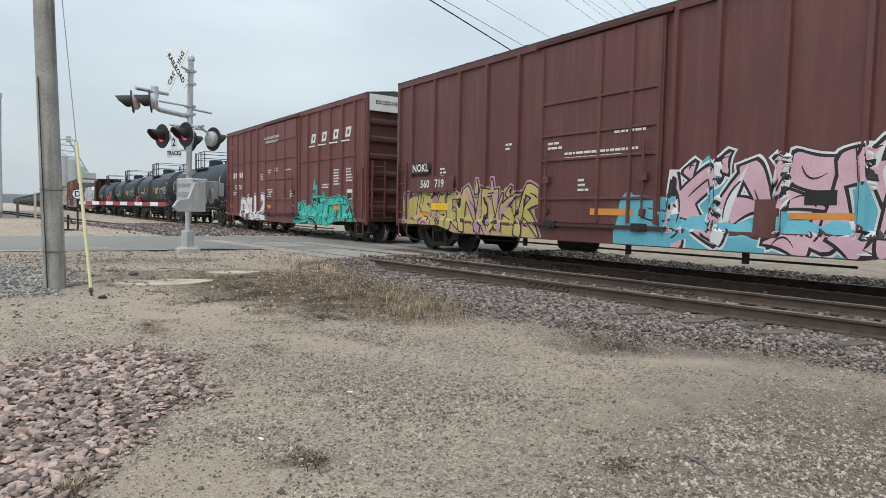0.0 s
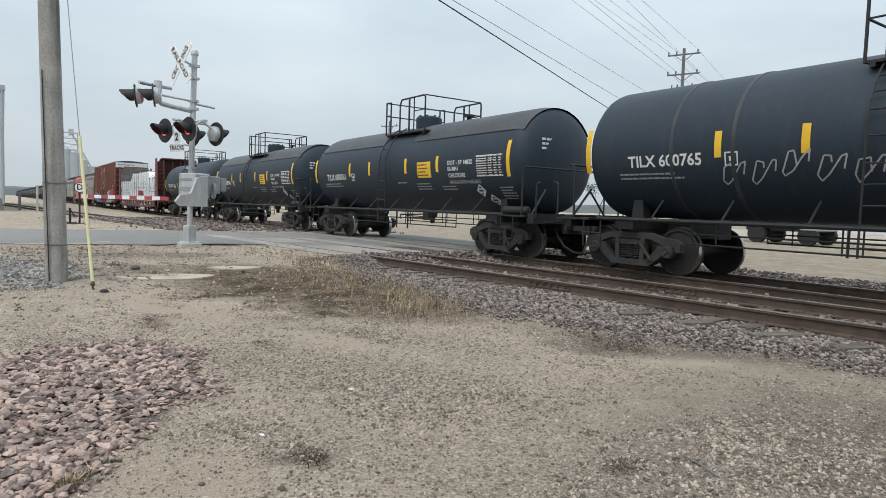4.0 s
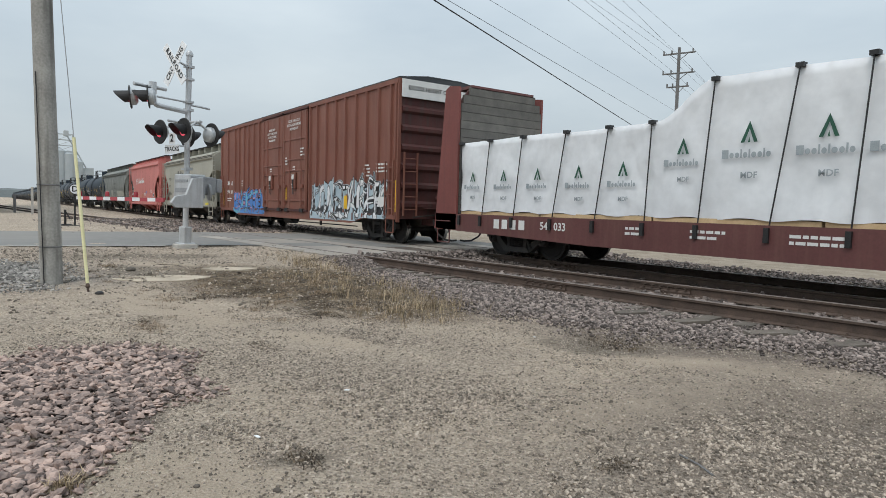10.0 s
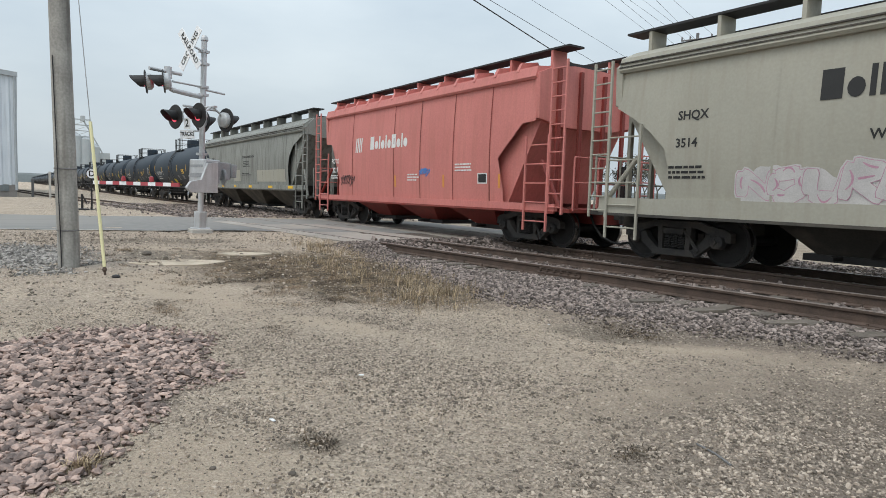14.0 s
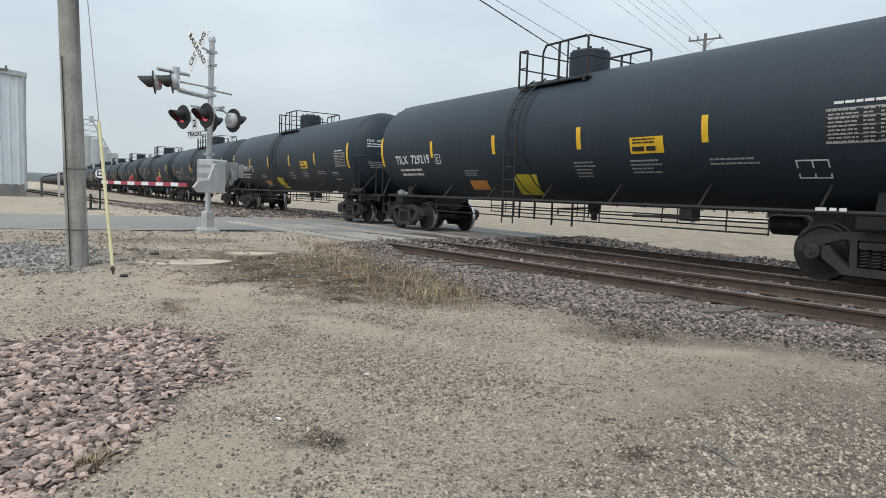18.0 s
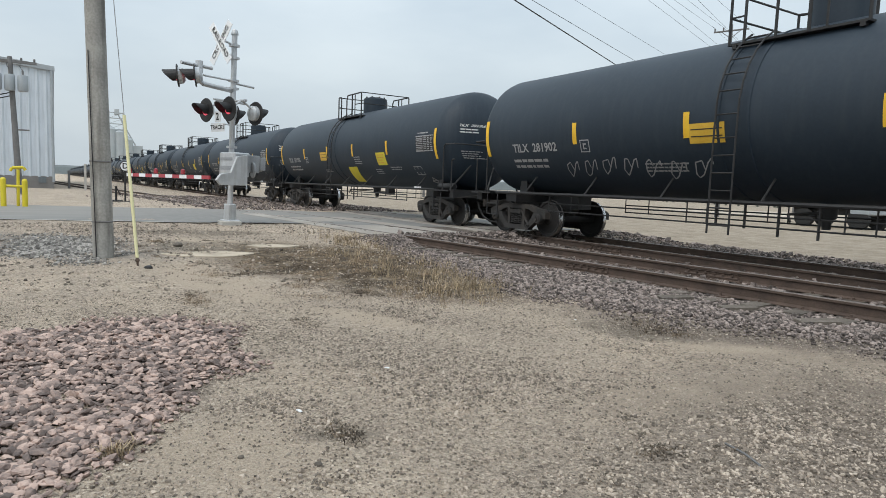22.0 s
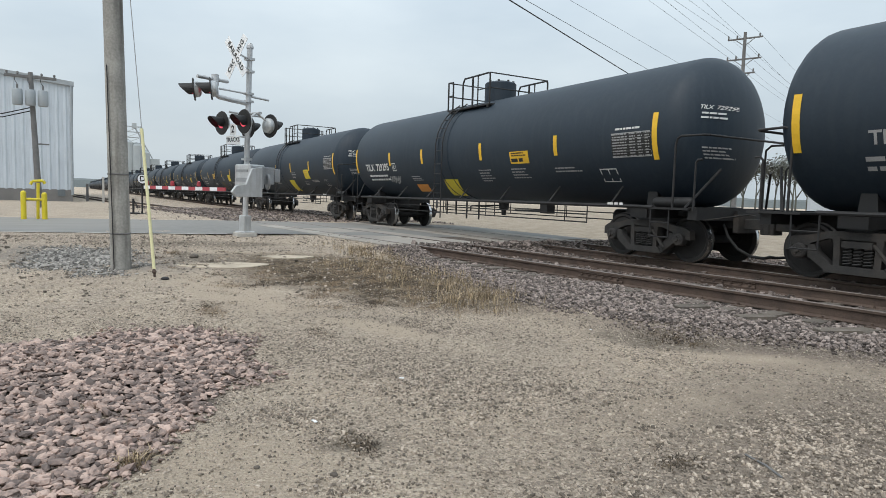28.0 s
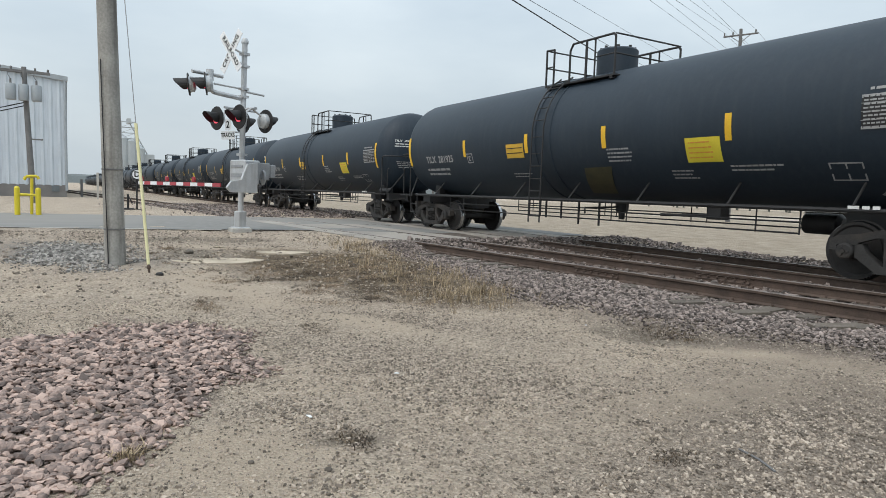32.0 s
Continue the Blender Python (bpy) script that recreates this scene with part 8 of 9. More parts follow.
# ---- yellow bollards round a riser pipe ----
stand = thing("bollard_rail", "yellow steel bollards with a crossbar beside the road", "bollard")
for x, y, h in ((-26.0, -1.47, 1.08), (-26.0, -0.86, 1.04)):
    bm = bmesh.new()
    rod(bm, (x, y, 0.0), (x, y, h), 0.085, 14)
    lathe(bm, [(0.085, h), (0.06, h + 0.05), (0.0, h + 0.07)], (x, y, 0), "z", 14)
    part("post", bm, "bollard", stand, "", True)
bm = bmesh.new()
rod(bm, (-26.0, -1.47, 0.86), (-26.0, -0.86, 0.84), 0.045, 10)
part("crossbar", bm, "bollard", stand)
riser = thing("riser_pipe", "yellow gas riser pipe with a capped top", "pipe")
bm = bmesh.new()
rod(bm, (-26.4, -1.08, 0.0), (-26.4, -1.05, 1.42), 0.05, 12)
part("pipe", bm, "bollard", riser, "", True)
bm = bmesh.new()
pipe(bm, [(-26.4, -1.28, 1.36), (-26.4, -1.22, 1.48), (-26.4, -0.90, 1.50), (-26.4, -0.84, 1.40)], 0.05, 10)
part("cap", bm, "bollard", riser, "", True)


# ---- steel shed ----
def shed():
    b = thing("steel_shed", "tall pale ribbed steel warehouse on a dark plinth", "warehouse")
    X0, Y0, H0, H1 = -62.0, 0.0, 9.8, 11.6
    bm = bmesh.new()
    box(bm, X0 - 60, X0 + 0.02, Y0 - 40, Y0, 0.0, 1.05)
    part("plinth", bm, "plinth", b)
    # east face (towards the viewer) in ribbed sheets, rising to the left like a gable
    ribs = []
    n = 66
    for i in range(n):
        y1, y0 = Y0 - i * 0.6, Y0 - (i + 1) * 0.6
        zt = lambda y: H0 + (H1 - H0) * min(1.0, -y / 20.0) if y > -20 else H1 - (H1 - H0) * min(1.0, (-y - 20) / 20.0)
        bm = bmesh.new()
        v = [bm.verts.new((X0 + d, y, z)) for y, d, z in ((y0, 0, 1.0), (y0 + 0.18, 0.05, 1.0), (y0 + 0.3, 0.0, 1.0), (y1, 0, 1.0), (y1, 0, zt(y1)), (y0 + 0.3, 0.0, zt(y0 + 0.3)), (y0 + 0.18, 0.05, zt(y0 + 0.18)), (y0, 0, zt(y0)))]
        for f in ((0, 1, 6, 7), (1, 2, 5, 6), (2, 3, 4, 5)):
            bm.faces.new([v[k] for k in f])
        part("wall_sheet", bm, "steel_wall", b)
    bm = bmesh.new()
    box(bm, X0 - 60, X0 - 0.02, Y0 - 0.04, Y0, 1.0, H0)
    part("side_wall", bm, "steel_wall", b)
    bm = bmesh.new()
    prism(bm, [(Y0 + 0.15, H0), (Y0 - 20, H1), (Y0 - 40, H0), (Y0 - 40, H0 + 0.16), (Y0 - 20, H1 + 0.16), (Y0 + 0.15, H0 + 0.16)], X0 - 60, X0 + 0.18, "x")
    part("roof", bm, "steel_wall", b)
    bm = bmesh.new()
    prism(bm, [(Y0 + 0.2, H0 - 0.18), (Y0 - 20, H1 - 0.18), (Y0 - 20, H1 + 0.2), (Y0 + 0.2, H0 + 0.2)], X0 + 0.06, X0 + 0.2, "x")
    part("gable_trim", bm, "can", b)
    bm = bmesh.new()
    rod(bm, (X0 + 0.1, Y0 - 0.02, 0.6), (X0 + 0.1, Y0 - 0.02, H0), 0.10, 8)
    part("corner_trim", bm, "can", b)
    bm = bmesh.new()
    box(bm, X0 + 0.02, X0 + 0.08, Y0 - 1.1, Y0 - 0.55, 0.5, 1.0)
    part("vent", bm, "far_dark", b)
    return b


shed()


# ---- transformer pole in front of the shed ----
def transformer_pole():
    p = thing("transformer_pole", "leaning wooden pole with three grey transformer cans", "utility pole")
    top, base = Vector((-42, -1.92, 7.5)), Vector((-42, -1.62, 0.0))
    bm = bmesh.new()
    rod(bm, base, top, 0.17, 12, 0.12)
    part("shaft", bm, "far_wood", p, "", True)
    bm = bmesh.new()
    box(bm, -42.08, -41.92, -3.1, -0.7, 7.18, 7.32)
    part("crossarm", bm, "far_wood", p)
    for y in (-2.52, -1.93, -1.34):
        bm = bmesh.new()
        lathe(bm, [(0.0, 6.55), (0.22, 6.52), (0.25, 6.45), (0.25, 5.72), (0.22, 5.66), (0.0, 5.66)], (-41.72, y, 0), "z", 16)
        can = part("transformer_can", bm, "can", p, "", True)
        bm = bmesh.new()
        rod(bm, (-41.72, y, 6.5), (-41.72, y, 6.78), 0.05, 8)
        part("bushing", bm, "far_wood", can)
        bm = bmesh.new()
        pipe(bm, [(-41.72, y, 6.78), (-41.85, y - 0.12, 7.0), (-42.0, y - 0.1, 7.3)], 0.015, 5)
        part("lead", bm, "wire", can)
    for y in (-3.0, -2.5, -1.4, -0.8):
        bm = bmesh.new()
        lathe(bm, [(0.0, 7.50), (0.05, 7.48), (0.06, 7.40), (0.03, 7.32)], (-42, y, 0), "z", 8)
        part("insulator", bm, "far_wood", p)
    bm = bmesh.new()
    box(bm, -42.05, -41.95, -1.7, -1.1, 3.58, 3.66)
    part("bracket", bm, "far_wood", p)
    for dz in (0.0, -0.18):
        bm = bmesh.new()
        pts = [(-42, -1.9, 5.6 + dz), (-41.5, -3.2, 5.1 + dz), (-41, -6.0, 4.9 + dz), (-40, -14, 5.6 + dz), (-39, -30, 6.6)]
        pipe(bm, pts, 0.03, 5)
        part("service_cable", bm, "wire", p)
    return p


transformer_pole()

# ---- switch stand with its derail target, and small posts by the side track ----
sw = thing("switch_stand", "black switch stand with a round white D target", "switch stand")
bm = bmesh.new()
rod(bm, (-33.0, 2.82, 0.0), (-33.0, 2.82, 1.75), 0.04, 8)
box(bm, -33.2, -32.8, 2.6, 3.0, 0.0, 0.16)
part("post", bm, "black_iron", sw)
bm = bmesh.new()
lathe(bm, [(0.0, 0.0), (0.24, 0.0), (0.24, 0.03), (0.0, 0.03)], (-32.96, 2.83, 1.78), "x", 24)
part("target", bm, "black_iron", sw)
bm = bmesh.new()
lathe(bm, [(0.0, 0.031), (0.205, 0.031), (0.205, 0.036), (0.0, 0.036)], (-32.96, 2.83, 1.78), "x", 24)
part("target_face", bm, "sign_white", sw)
vs, fs = letters("D", 0.36)
ob = new("target_letter", sheet("target_letter", [(-32.918, 2.83 + u, 1.78 + v) for u, v in vs], fs, "black_text"))
ob.parent = sw
sw2 = thing("switch_lever", "low black switch lever stand", "switch stand")
bm = bmesh.new()
rod(bm, (-33.0, 2.44, 0.0), (-33.0, 2.44, 0.85), 0.05, 8)
box(bm, -33.3, -32.7, 2.2, 2.7, 0.0, 0.2)
rod(bm, (-33.0, 2.44, 0.8), (-32.9, 2.62, 0.45), 0.03, 6)
part("stand", bm, "black_iron", sw2)
mk = thing("marker_post", "pale slim marker post", "post")
bm = bmesh.new()
box(bm, -58.08, -57.92, 2.04, 2.20, 0.0, 2.15)
part("post", bm, "concrete", mk)
mk2 = thing("marker_post", "short grey post by the track", "post")
bm = bmesh.new()
box(bm, -64.1, -63.9, 1.0, 1.2, 0.0, 1.6)
part("post", bm, "far_wood", mk2)


# ---- grain elevator far down the line ----
elev = thing("grain_elevator", "distant pale grain elevator with silos and legs", "grain elevator")
for y, r, h in ((17.6, 2.2, 18.0), (20.6, 2.0, 17.0), (23.4, 1.8, 14.5)):
    bm = bmesh.new()
    lathe(bm, [(r, 0.0), (r, h), (0.4, h + 1.3), (0.0, h + 1.3)], (-262, y, 0), "z", 20)
    part("silo", bm, "silo", elev, "", True)
bm = bmesh.new()
box(bm, -266, -262, 24.4, 28.5, 0, 12.5)
part("head_house", bm, "silo", elev)
bm = bmesh.new()
for y in (17.4, 22.0):
    for x in (-263, -261):
        rod(bm, (x, y, 16), (x, y, 24.2), 0.14, 5)
for z in (18, 20, 22, 24):
    rod(bm, (-263, 17.4, z), (-263, 22.0, z), 0.10, 5)
    rod(bm, (-261, 17.4, z), (-261, 22.0, z), 0.10, 5)
for z in (16, 18, 20, 22):
    rod(bm, (-261, 17.4, z), (-261, 22.0, z + 2), 0.08, 5)
part("leg_tower", bm, "silo", elev)
bm = bmesh.new()
box(bm, -263.4, -260.6, 19.2, 20.6, 23.4, 25.2)
part("leg_head", bm, "silo", elev)
bm = bmesh.new()
rod(bm, (-262, 20.0, 24.0), (-262, 26.0, 12.6), 0.25, 6)
part("spout", bm, "silo", elev)


# ---- pole line and wires over the tracks ----
def line_pole(x, y, h, arms):
    p = thing("line_pole", "distant wooden power pole with crossarms", "utility pole", "pole line")
    d = Vector((-0.36, 0.93, 0)).normalized()
    s = Vector((d.y, -d.x, 0))
    c = Vector((x, y, 0))
    bm = bmesh.new()
    rod(bm, c, c + Vector((0, 0, h)), 0.16, 10, 0.10)
    part("shaft", bm, "far_wood", p, "", True)
    tips = []
    for z, w in arms:
        bm = bmesh.new()
        a, b = c - s * w + Vector((0, 0, z)), c + s * w + Vector((0, 0, z))
        rod(bm, a, b, 0.055, 6)
        part("crossarm", bm, "far_wood", p)
        for k in (-0.95, -0.45, 0.85):
            q = c + s * k * w + Vector((0, 0, z + 0.05))
            bm = bmesh.new()
            rod(bm, q, q + Vector((0, 0, 0.2)), 0.05, 6)
            part("insulator", bm, "far_wood", p)
            tips.append(q + Vector((0, 0, 0.2)))
        bm = bmesh.new()
        for k in (-0.6, 0.6):
            rod(bm, c + s * k * w + Vector((0, 0, z)), c + Vector((0, 0, z - 0.5)), 0.025, 5)
        part("brace", bm, "far_wood", p)
    return tips


p1 = line_pole(-27.2, 38.8, 12.9, ((12.5, 1.08), (11.15, 1.08), (10.22, 0.75)))
p2 = line_pole(-38.6, 68.4, 12.9, ((12.5, 1.08), (11.15, 1.08)))
p3 = line_pole(-50.0, 98.0, 12.9, ((12.5, 1.08), (11.15, 1.08)))
pl = line_pole(-67.0, 38.3, 11.6, ((11.0, 1.25),))


def wire(a, b, sag, r=0.0075, name="overhead_wire"):
    w = thing(name, "thin black overhead wire crossing above the tracks", "wire", "overhead wires")
    bm = bmesh.new()
    n = 24
    pts = []
    for i in range(n + 1):
        k = i / n
        q = Vector(a).lerp(Vector(b), k)
        q.z -= sag * 4 * k * (1 - k)
        pts.append(q)
    run = (pts[-1] - pts[0]).normalized()
    u = run.orthogonal().normalized()
    v = run.cross(u)
    rings = [[bm.verts.new(q + r * (math.cos(a * 1.2566) * u + math.sin(a * 1.2566) * v)) for a in range(5)] for q in pts]
    for A, B in zip(rings, rings[1:]):
        for i in range(5):
            bm.faces.new((A[i], A[(i + 1) % 5], B[(i + 1) % 5], B[i]))
    part("strand", bm, "wire", w, "", True)
    return w


for i, rise in enumerate((-1.45, -0.95, -0.9, 0.8, 1.3, 2.15)):
    wire(p1[i], p1[i] + Vector((20.9, -56.2, rise)), 0.0)
    wire(p1[i], p2[i], 0.35)
    wire(p2[i], p3[i], 0.35)
for z, dx, dy, r in ((7.77, -0.455, 0.891, 0.022), (7.62, -0.407, 0.913, 0.009), (8.05, -0.371, 0.929, 0.006)):
    wire((-11.2, 0.6, z), (-11.2 + 78 * dx, 0.6 + 78 * dy, z), 0.0, r)


# ---- what stands beyond the tracks ----
lorry = thing("parked_lorry", "pale grey parked box lorry beyond the tracks", "lorry")
LX, LY = -15.5, 34.0
bm = bmesh.new()
box(bm, LX - 4.0, LX - 0.95, LY, LY + 2.4, 1.0, 3.62)
part("cargo_box", bm, "box_grey", lorry, bevel=0.04)
for i in range(5):
    bm = bmesh.new()
    x = LX - 3.95 + i * 0.72
    box(bm, x, x + 0.05, LY - 0.02, LY, 1.05, 3.57)
    part("box_rib", bm, "box_grey", lorry)
bm = bmesh.new()
box(bm, LX - 3.1, LX - 2.5, LY - 0.03, LY - 0.02, 1.9, 1.98)
box(bm, LX - 3.0, LX - 2.6, LY - 0.03, LY - 0.02, 1.7, 1.78)
part("side_print", bm, "far_dark", lorry)
bm = bmesh.new()
box(bm, LX - 3.9, LX - 0.2, LY + 0.35, LY + 2.05, 0.7, 1.0)
part("chassis", bm, "black_iron", lorry)
bm = bmesh.new()
prism(bm, [(LX - 0.9, 0.75), (LX, 0.75), (LX, 2.2), (LX - 0.12, 3.45), (LX - 0.5, 3.85), (LX - 0.9, 3.7)], LY + 0.05, LY + 2.35)
cab = part("cab", bm, "can", lorry, bevel=0.05)
bm = bmesh.new()
prism(bm, [(LX - 0.75, 2.25), (LX - 0.12, 2.25), (LX - 0.18, 3.15), (LX - 0.75, 3.15)], LY + 0.02, LY + 0.05)
part("side_window", bm, "far_dark", cab)
for z in (2.1, 3.0):
    bm = bmesh.new()
    box(bm, LX + 0.05, LX + 0.2, LY - 0.25, LY - 0.05, z, z + 0.5)
    part("mirror", bm, "black_iron", cab)
for x in (-3.2, -0.5):
    for y in (LY + 0.2, LY + 2.2):
        bm = bmesh.new()
        rod(bm, (LX + x, y - 0.14, 0.5), (LX + x, y + 0.14, 0.5), 0.5, 18)
        wh = part("wheel", bm, "rubber", lorry, "", True)

hall = thing("white_hall", "long low white metal building beyond the tracks", "building")
bm = bmesh.new()
box(bm, -38, 30, 70, 88, 0, 3.6)
part("wall", bm, "far_white", hall)
bm = bmesh.new()
prism(bm, [(69.6, 3.6), (88.4, 3.6), (88.4, 3.8), (79, 5.0), (69.6, 3.8)], -38.4, 30.4, "x")
part("roof", bm, "can", hall)
for i in range(13):
    bm = bmesh.new()
    x = -36.4 + i * 5.2
    box(bm, x, x + (3.2 if i % 4 == 0 else 1.2), 69.94, 70.0, 0.05 if i % 4 == 0 else 1.3, 2.9 if i % 4 == 0 else 2.3)
    part("door" if i % 4 == 0 else "window", bm, "can" if i % 4 == 0 else "far_dark", hall)
lot = bmesh.new()
box(lot, -80, 25, 44, 69, -0.2, 0.03)
solid("paved_lot", lot, "yard", "pale dusty yard beyond the tracks", kind="structure")


# ---- bare trees, a line of them beyond the building ----
def bare_tree(seed, h, wide):
    rnd = random.Random(seed)
    bm = bmesh.new()
    tips = []

    def grow(p, d, ln, r, depth):
        q = p + d * ln
        rod(bm, p, q, r, 5, r * 0.7)
        if depth == 0:
            tips.append(q)
            return
        for _ in range(rnd.choice((2, 3))):
            e = (d + Vector((rnd.uniform(-1, 1), rnd.uniform(-1, 1), rnd.uniform(-0.2, 0.7))) * wide).normalized()
            grow(q, e, ln * rnd.uniform(0.62, 0.82), r * 0.62, depth - 1)
        if depth <= 2:
            tips.append(q)
    grow(Vector((0, 0, 0)), Vector((0, 0, 1)), h * 0.28, h * 0.018, 4)
    trunk = mesh_of("trunk", bm, "bare_tree")
    vs, fs = [], []
    for t in tips:
        for _ in range(16):
            c = t + Vector((rnd.gauss(0, 1), rnd.gauss(0, 1), rnd.gauss(0, 0.8))) * h * 0.05
            s = h * rnd.uniform(0.008, 0.02)
            k = len(vs)
            a = Vector((rnd.uniform(-1, 1), rnd.uniform(-1, 1), rnd.uniform(-1, 1))).normalized() * s
            b = a.orthogonal().normalized() * s * 0.7
            vs += [tuple(c - a), tuple(c + b), tuple(c + a), tuple(c - b)]
            fs.append((k, k + 1, k + 2, k + 3))
    return trunk, sheet("crown", vs, fs, "bare_tree")


kinds = [bare_tree(s, 8.0, 0.62) for s in (1, 2, 3, 4)]
rnd_t = random.Random(77)
for i in range(46):
    t = thing("tree", "bare early-spring tree with fine twigs", "tree", "tree line")
    x = -95 + i * 3.4 + rnd_t.uniform(-1.2, 1.2)
    s = rnd_t.uniform(1.05, 1.65)
    t.matrix_basis = pose(x, 112 + rnd_t.uniform(-9, 9), 0, 0, 0, rnd_t.uniform(0, 360)) @ Matrix.Diagonal((s, s, s, 1))
    tr, cr = kinds[i % 4]
    for nm, me in (("trunk", tr), ("crown", cr)):
        o = new(nm, me)
        o.parent = t
for x, y, s in ((-14.0, 52.0, 0.8), (-10.5, 55.0, 0.95), (-17.5, 57.0, 0.9), (-66.0, 100.0, 1.35), (-62.0, 104.0, 1.45), (-58.5, 99.0, 1.25), (-70.5, 103.0, 1.3), (-54.5, 102.0, 1.4)):
    t = thing("tree", "bare early-spring tree with fine twigs", "tree", "tree line")
    t.matrix_basis = pose(x, y, 0, 0, 0, x * 40) @ Matrix.Diagonal((s, s, s, 1))
    for nm, me in (("trunk", kinds[1][0]), ("crown", kinds[1][1])):
        o = new(nm, me)
        o.parent = t

# far wooded bluff along the horizon
vs, fs = [], []
n = 240
for i in range(n + 1):
    a = math.pi * (0.30 + 0.95 * i / n)
    h = 20 + 8 * noise.noise((i * 0.07, 0, 0)) + 3 * noise.noise((i * 0.6, 4, 0))
    for r, z in ((1500, -2), (1520, h * 0.8), (1560, h), (1700, h * 0.7)):
        vs.append((r * math.cos(a), r * math.sin(a), z))
for i in range(n):
    for j in range(3):
        fs.append((i * 4 + j, i * 4 + j + 1, i * 4 + j + 5, i * 4 + j + 4))
tagged(new("far_bluff", sheet("far_bluff", vs, fs, "far_field")), "hazy blue-grey wooded bluff on the horizon", "hill", kind="structure")


# ---- loose stones, pebbles and dead grass ----
def stone_field(name, label, material, spots, seed, flat=0.6, round_=False):
    """Many angular stones in one mesh. spots: array of x, y, z, size."""
    rng = np.random.default_rng(seed)
    n = len(spots)
    if round_:
        g = (1 + 5 ** 0.5) / 2
        base = np.array([(-1, g, 0), (1, g, 0), (-1, -g, 0), (1, -g, 0), (0, -1, g), (0, 1, g), (0, -1, -g), (0, 1, -g), (g, 0, -1), (g, 0, 1), (-g, 0, -1), (-g, 0, 1)]) * 0.29
        faces = np.array([(0, 11, 5), (0, 5, 1), (0, 1, 7), (0, 7, 10), (0, 10, 11), (1, 5, 9), (5, 11, 4), (11, 10, 2), (10, 7, 6), (7, 1, 8), (3, 9, 4), (3, 4, 2), (3, 2, 6), (3, 6, 8), (3, 8, 9), (4, 9, 5), (2, 4, 11), (6, 2, 10), (8, 6, 7), (9, 8, 1)])
    else:
        base = np.array([(-1, -1, -1), (1, -1, -1), (1, 1, -1), (-1, 1, -1), (-0.8, -0.8, 1), (0.8, -0.8, 1), (0.8, 0.8, 1), (-0.8, 0.8, 1)]) * 0.5
        faces = np.array([(0, 3, 2, 1), (4, 5, 6, 7), (0, 1, 5, 4), (1, 2, 6, 5), (2, 3, 7, 6), (3, 0, 4, 7)])
    k, c = len(base), faces.shape[1]
    v = base[None] * (1 + rng.uniform(-0.30, 0.30, (n, k, 3)) if round_ else 1 + rng.uniform(-0.38, 0.38, (n, k, 3)))
    v *= rng.uniform(0.70, 1.35, (n, 1, 3)) * np.array([1.20, 0.85, flat])
    ang = rng.uniform(0, 2 * math.pi, n)
    tilt = rng.normal(0, 0.35, n)
    ct, st = np.cos(tilt), np.sin(tilt)
    x, z = v[..., 0] * ct[:, None] + v[..., 2] * st[:, None], -v[..., 0] * st[:, None] + v[..., 2] * ct[:, None]
    v = np.stack([x, v[..., 1], z], -1)
    ca, sa = np.cos(ang), np.sin(ang)
    x, y = v[..., 0] * ca[:, None] - v[..., 1] * sa[:, None], v[..., 0] * sa[:, None] + v[..., 1] * ca[:, None]
    v = np.stack([x, y, v[..., 2]], -1) * spots[:, None, 3:4] + spots[:, None, :3]
    q = (faces[None] + k * np.arange(n)[:, None, None]).reshape(-1, c)
    me = bpy.data.meshes.new(name)
    me.vertices.add(k * n)
    me.vertices.foreach_set("co", v.reshape(-1).astype(np.float32))
    me.loops.add(q.size)
    me.loops.foreach_set("vertex_index", q.reshape(-1).astype(np.int32))
    me.polygons.add(len(q))
    me.polygons.foreach_set("loop_start", np.arange(0, q.size, c, dtype=np.int32))
    me.update(calc_edges=True)
    me.shade_flat()
    me.materials.append(M[material])
    return tagged(new(name, me), label, kind="stuff")


rng = np.random.default_rng(3)


def scatter(n, x0, x1, y0, y1, keep, size, lift=0.25):
    out = []
    while len(out) < n:
        x, y = rng.uniform(x0, x1), rng.uniform(y0, y1)
        k = keep(x, y)
        if k > 0 and rng.uniform() < k:
            s = size() * (0.6 + 0.4 * k)
            out.append((x, y, ground_z(x, y) + s * lift, s))
    return np.array(out)


def inside(poly, x, y):
    """How far a place lies within a loop of corners, in metres; negative outside."""
    best, odd = 1e9, False
    for (ax, ay), (bx, by) in zip(poly, poly[1:] + poly[:1]):
        k = max(0.0, min(1.0, ((x - ax) * (bx - ax) + (y - ay) * (by - ay)) / ((bx - ax) ** 2 + (by - ay) ** 2)))
        best = min(best, math.hypot(x - ax - k * (bx - ax), y - ay - k * (by - ay)))
        if (ay > y) != (by > y) and x < ax + (bx - ax) * (y - ay) / (by - ay):
            odd = not odd
    return best if odd else -best


HEAP = [(-6.0, -3.5), (-6.6, -0.5), (-6.9, 0.7), (-6.6, 1.2), (-5.9, 1.5), (-5.05, 1.4), (-4.2, 0.82), (-3.55, 0.25), (-3.1, -0.1), (-2.7, -1.2), (-2.6, -3.5)]


def heap(x, y):
    return max(0.0, min(1.0, (inside(HEAP, x, y) + 0.05 + 0.25 * noise.noise((x * 1.6, y * 1.6, 8))) * 4))


stone_field("rubble_heap", "pink and grey crushed quartzite spread on the ground", "pink_stone", scatter(15500, -7.2, -2.4, -2.0, 1.8, heap, lambda: min(0.07, rng.gamma(8, 0.0047)), 0.40), 5, 0.50, True)


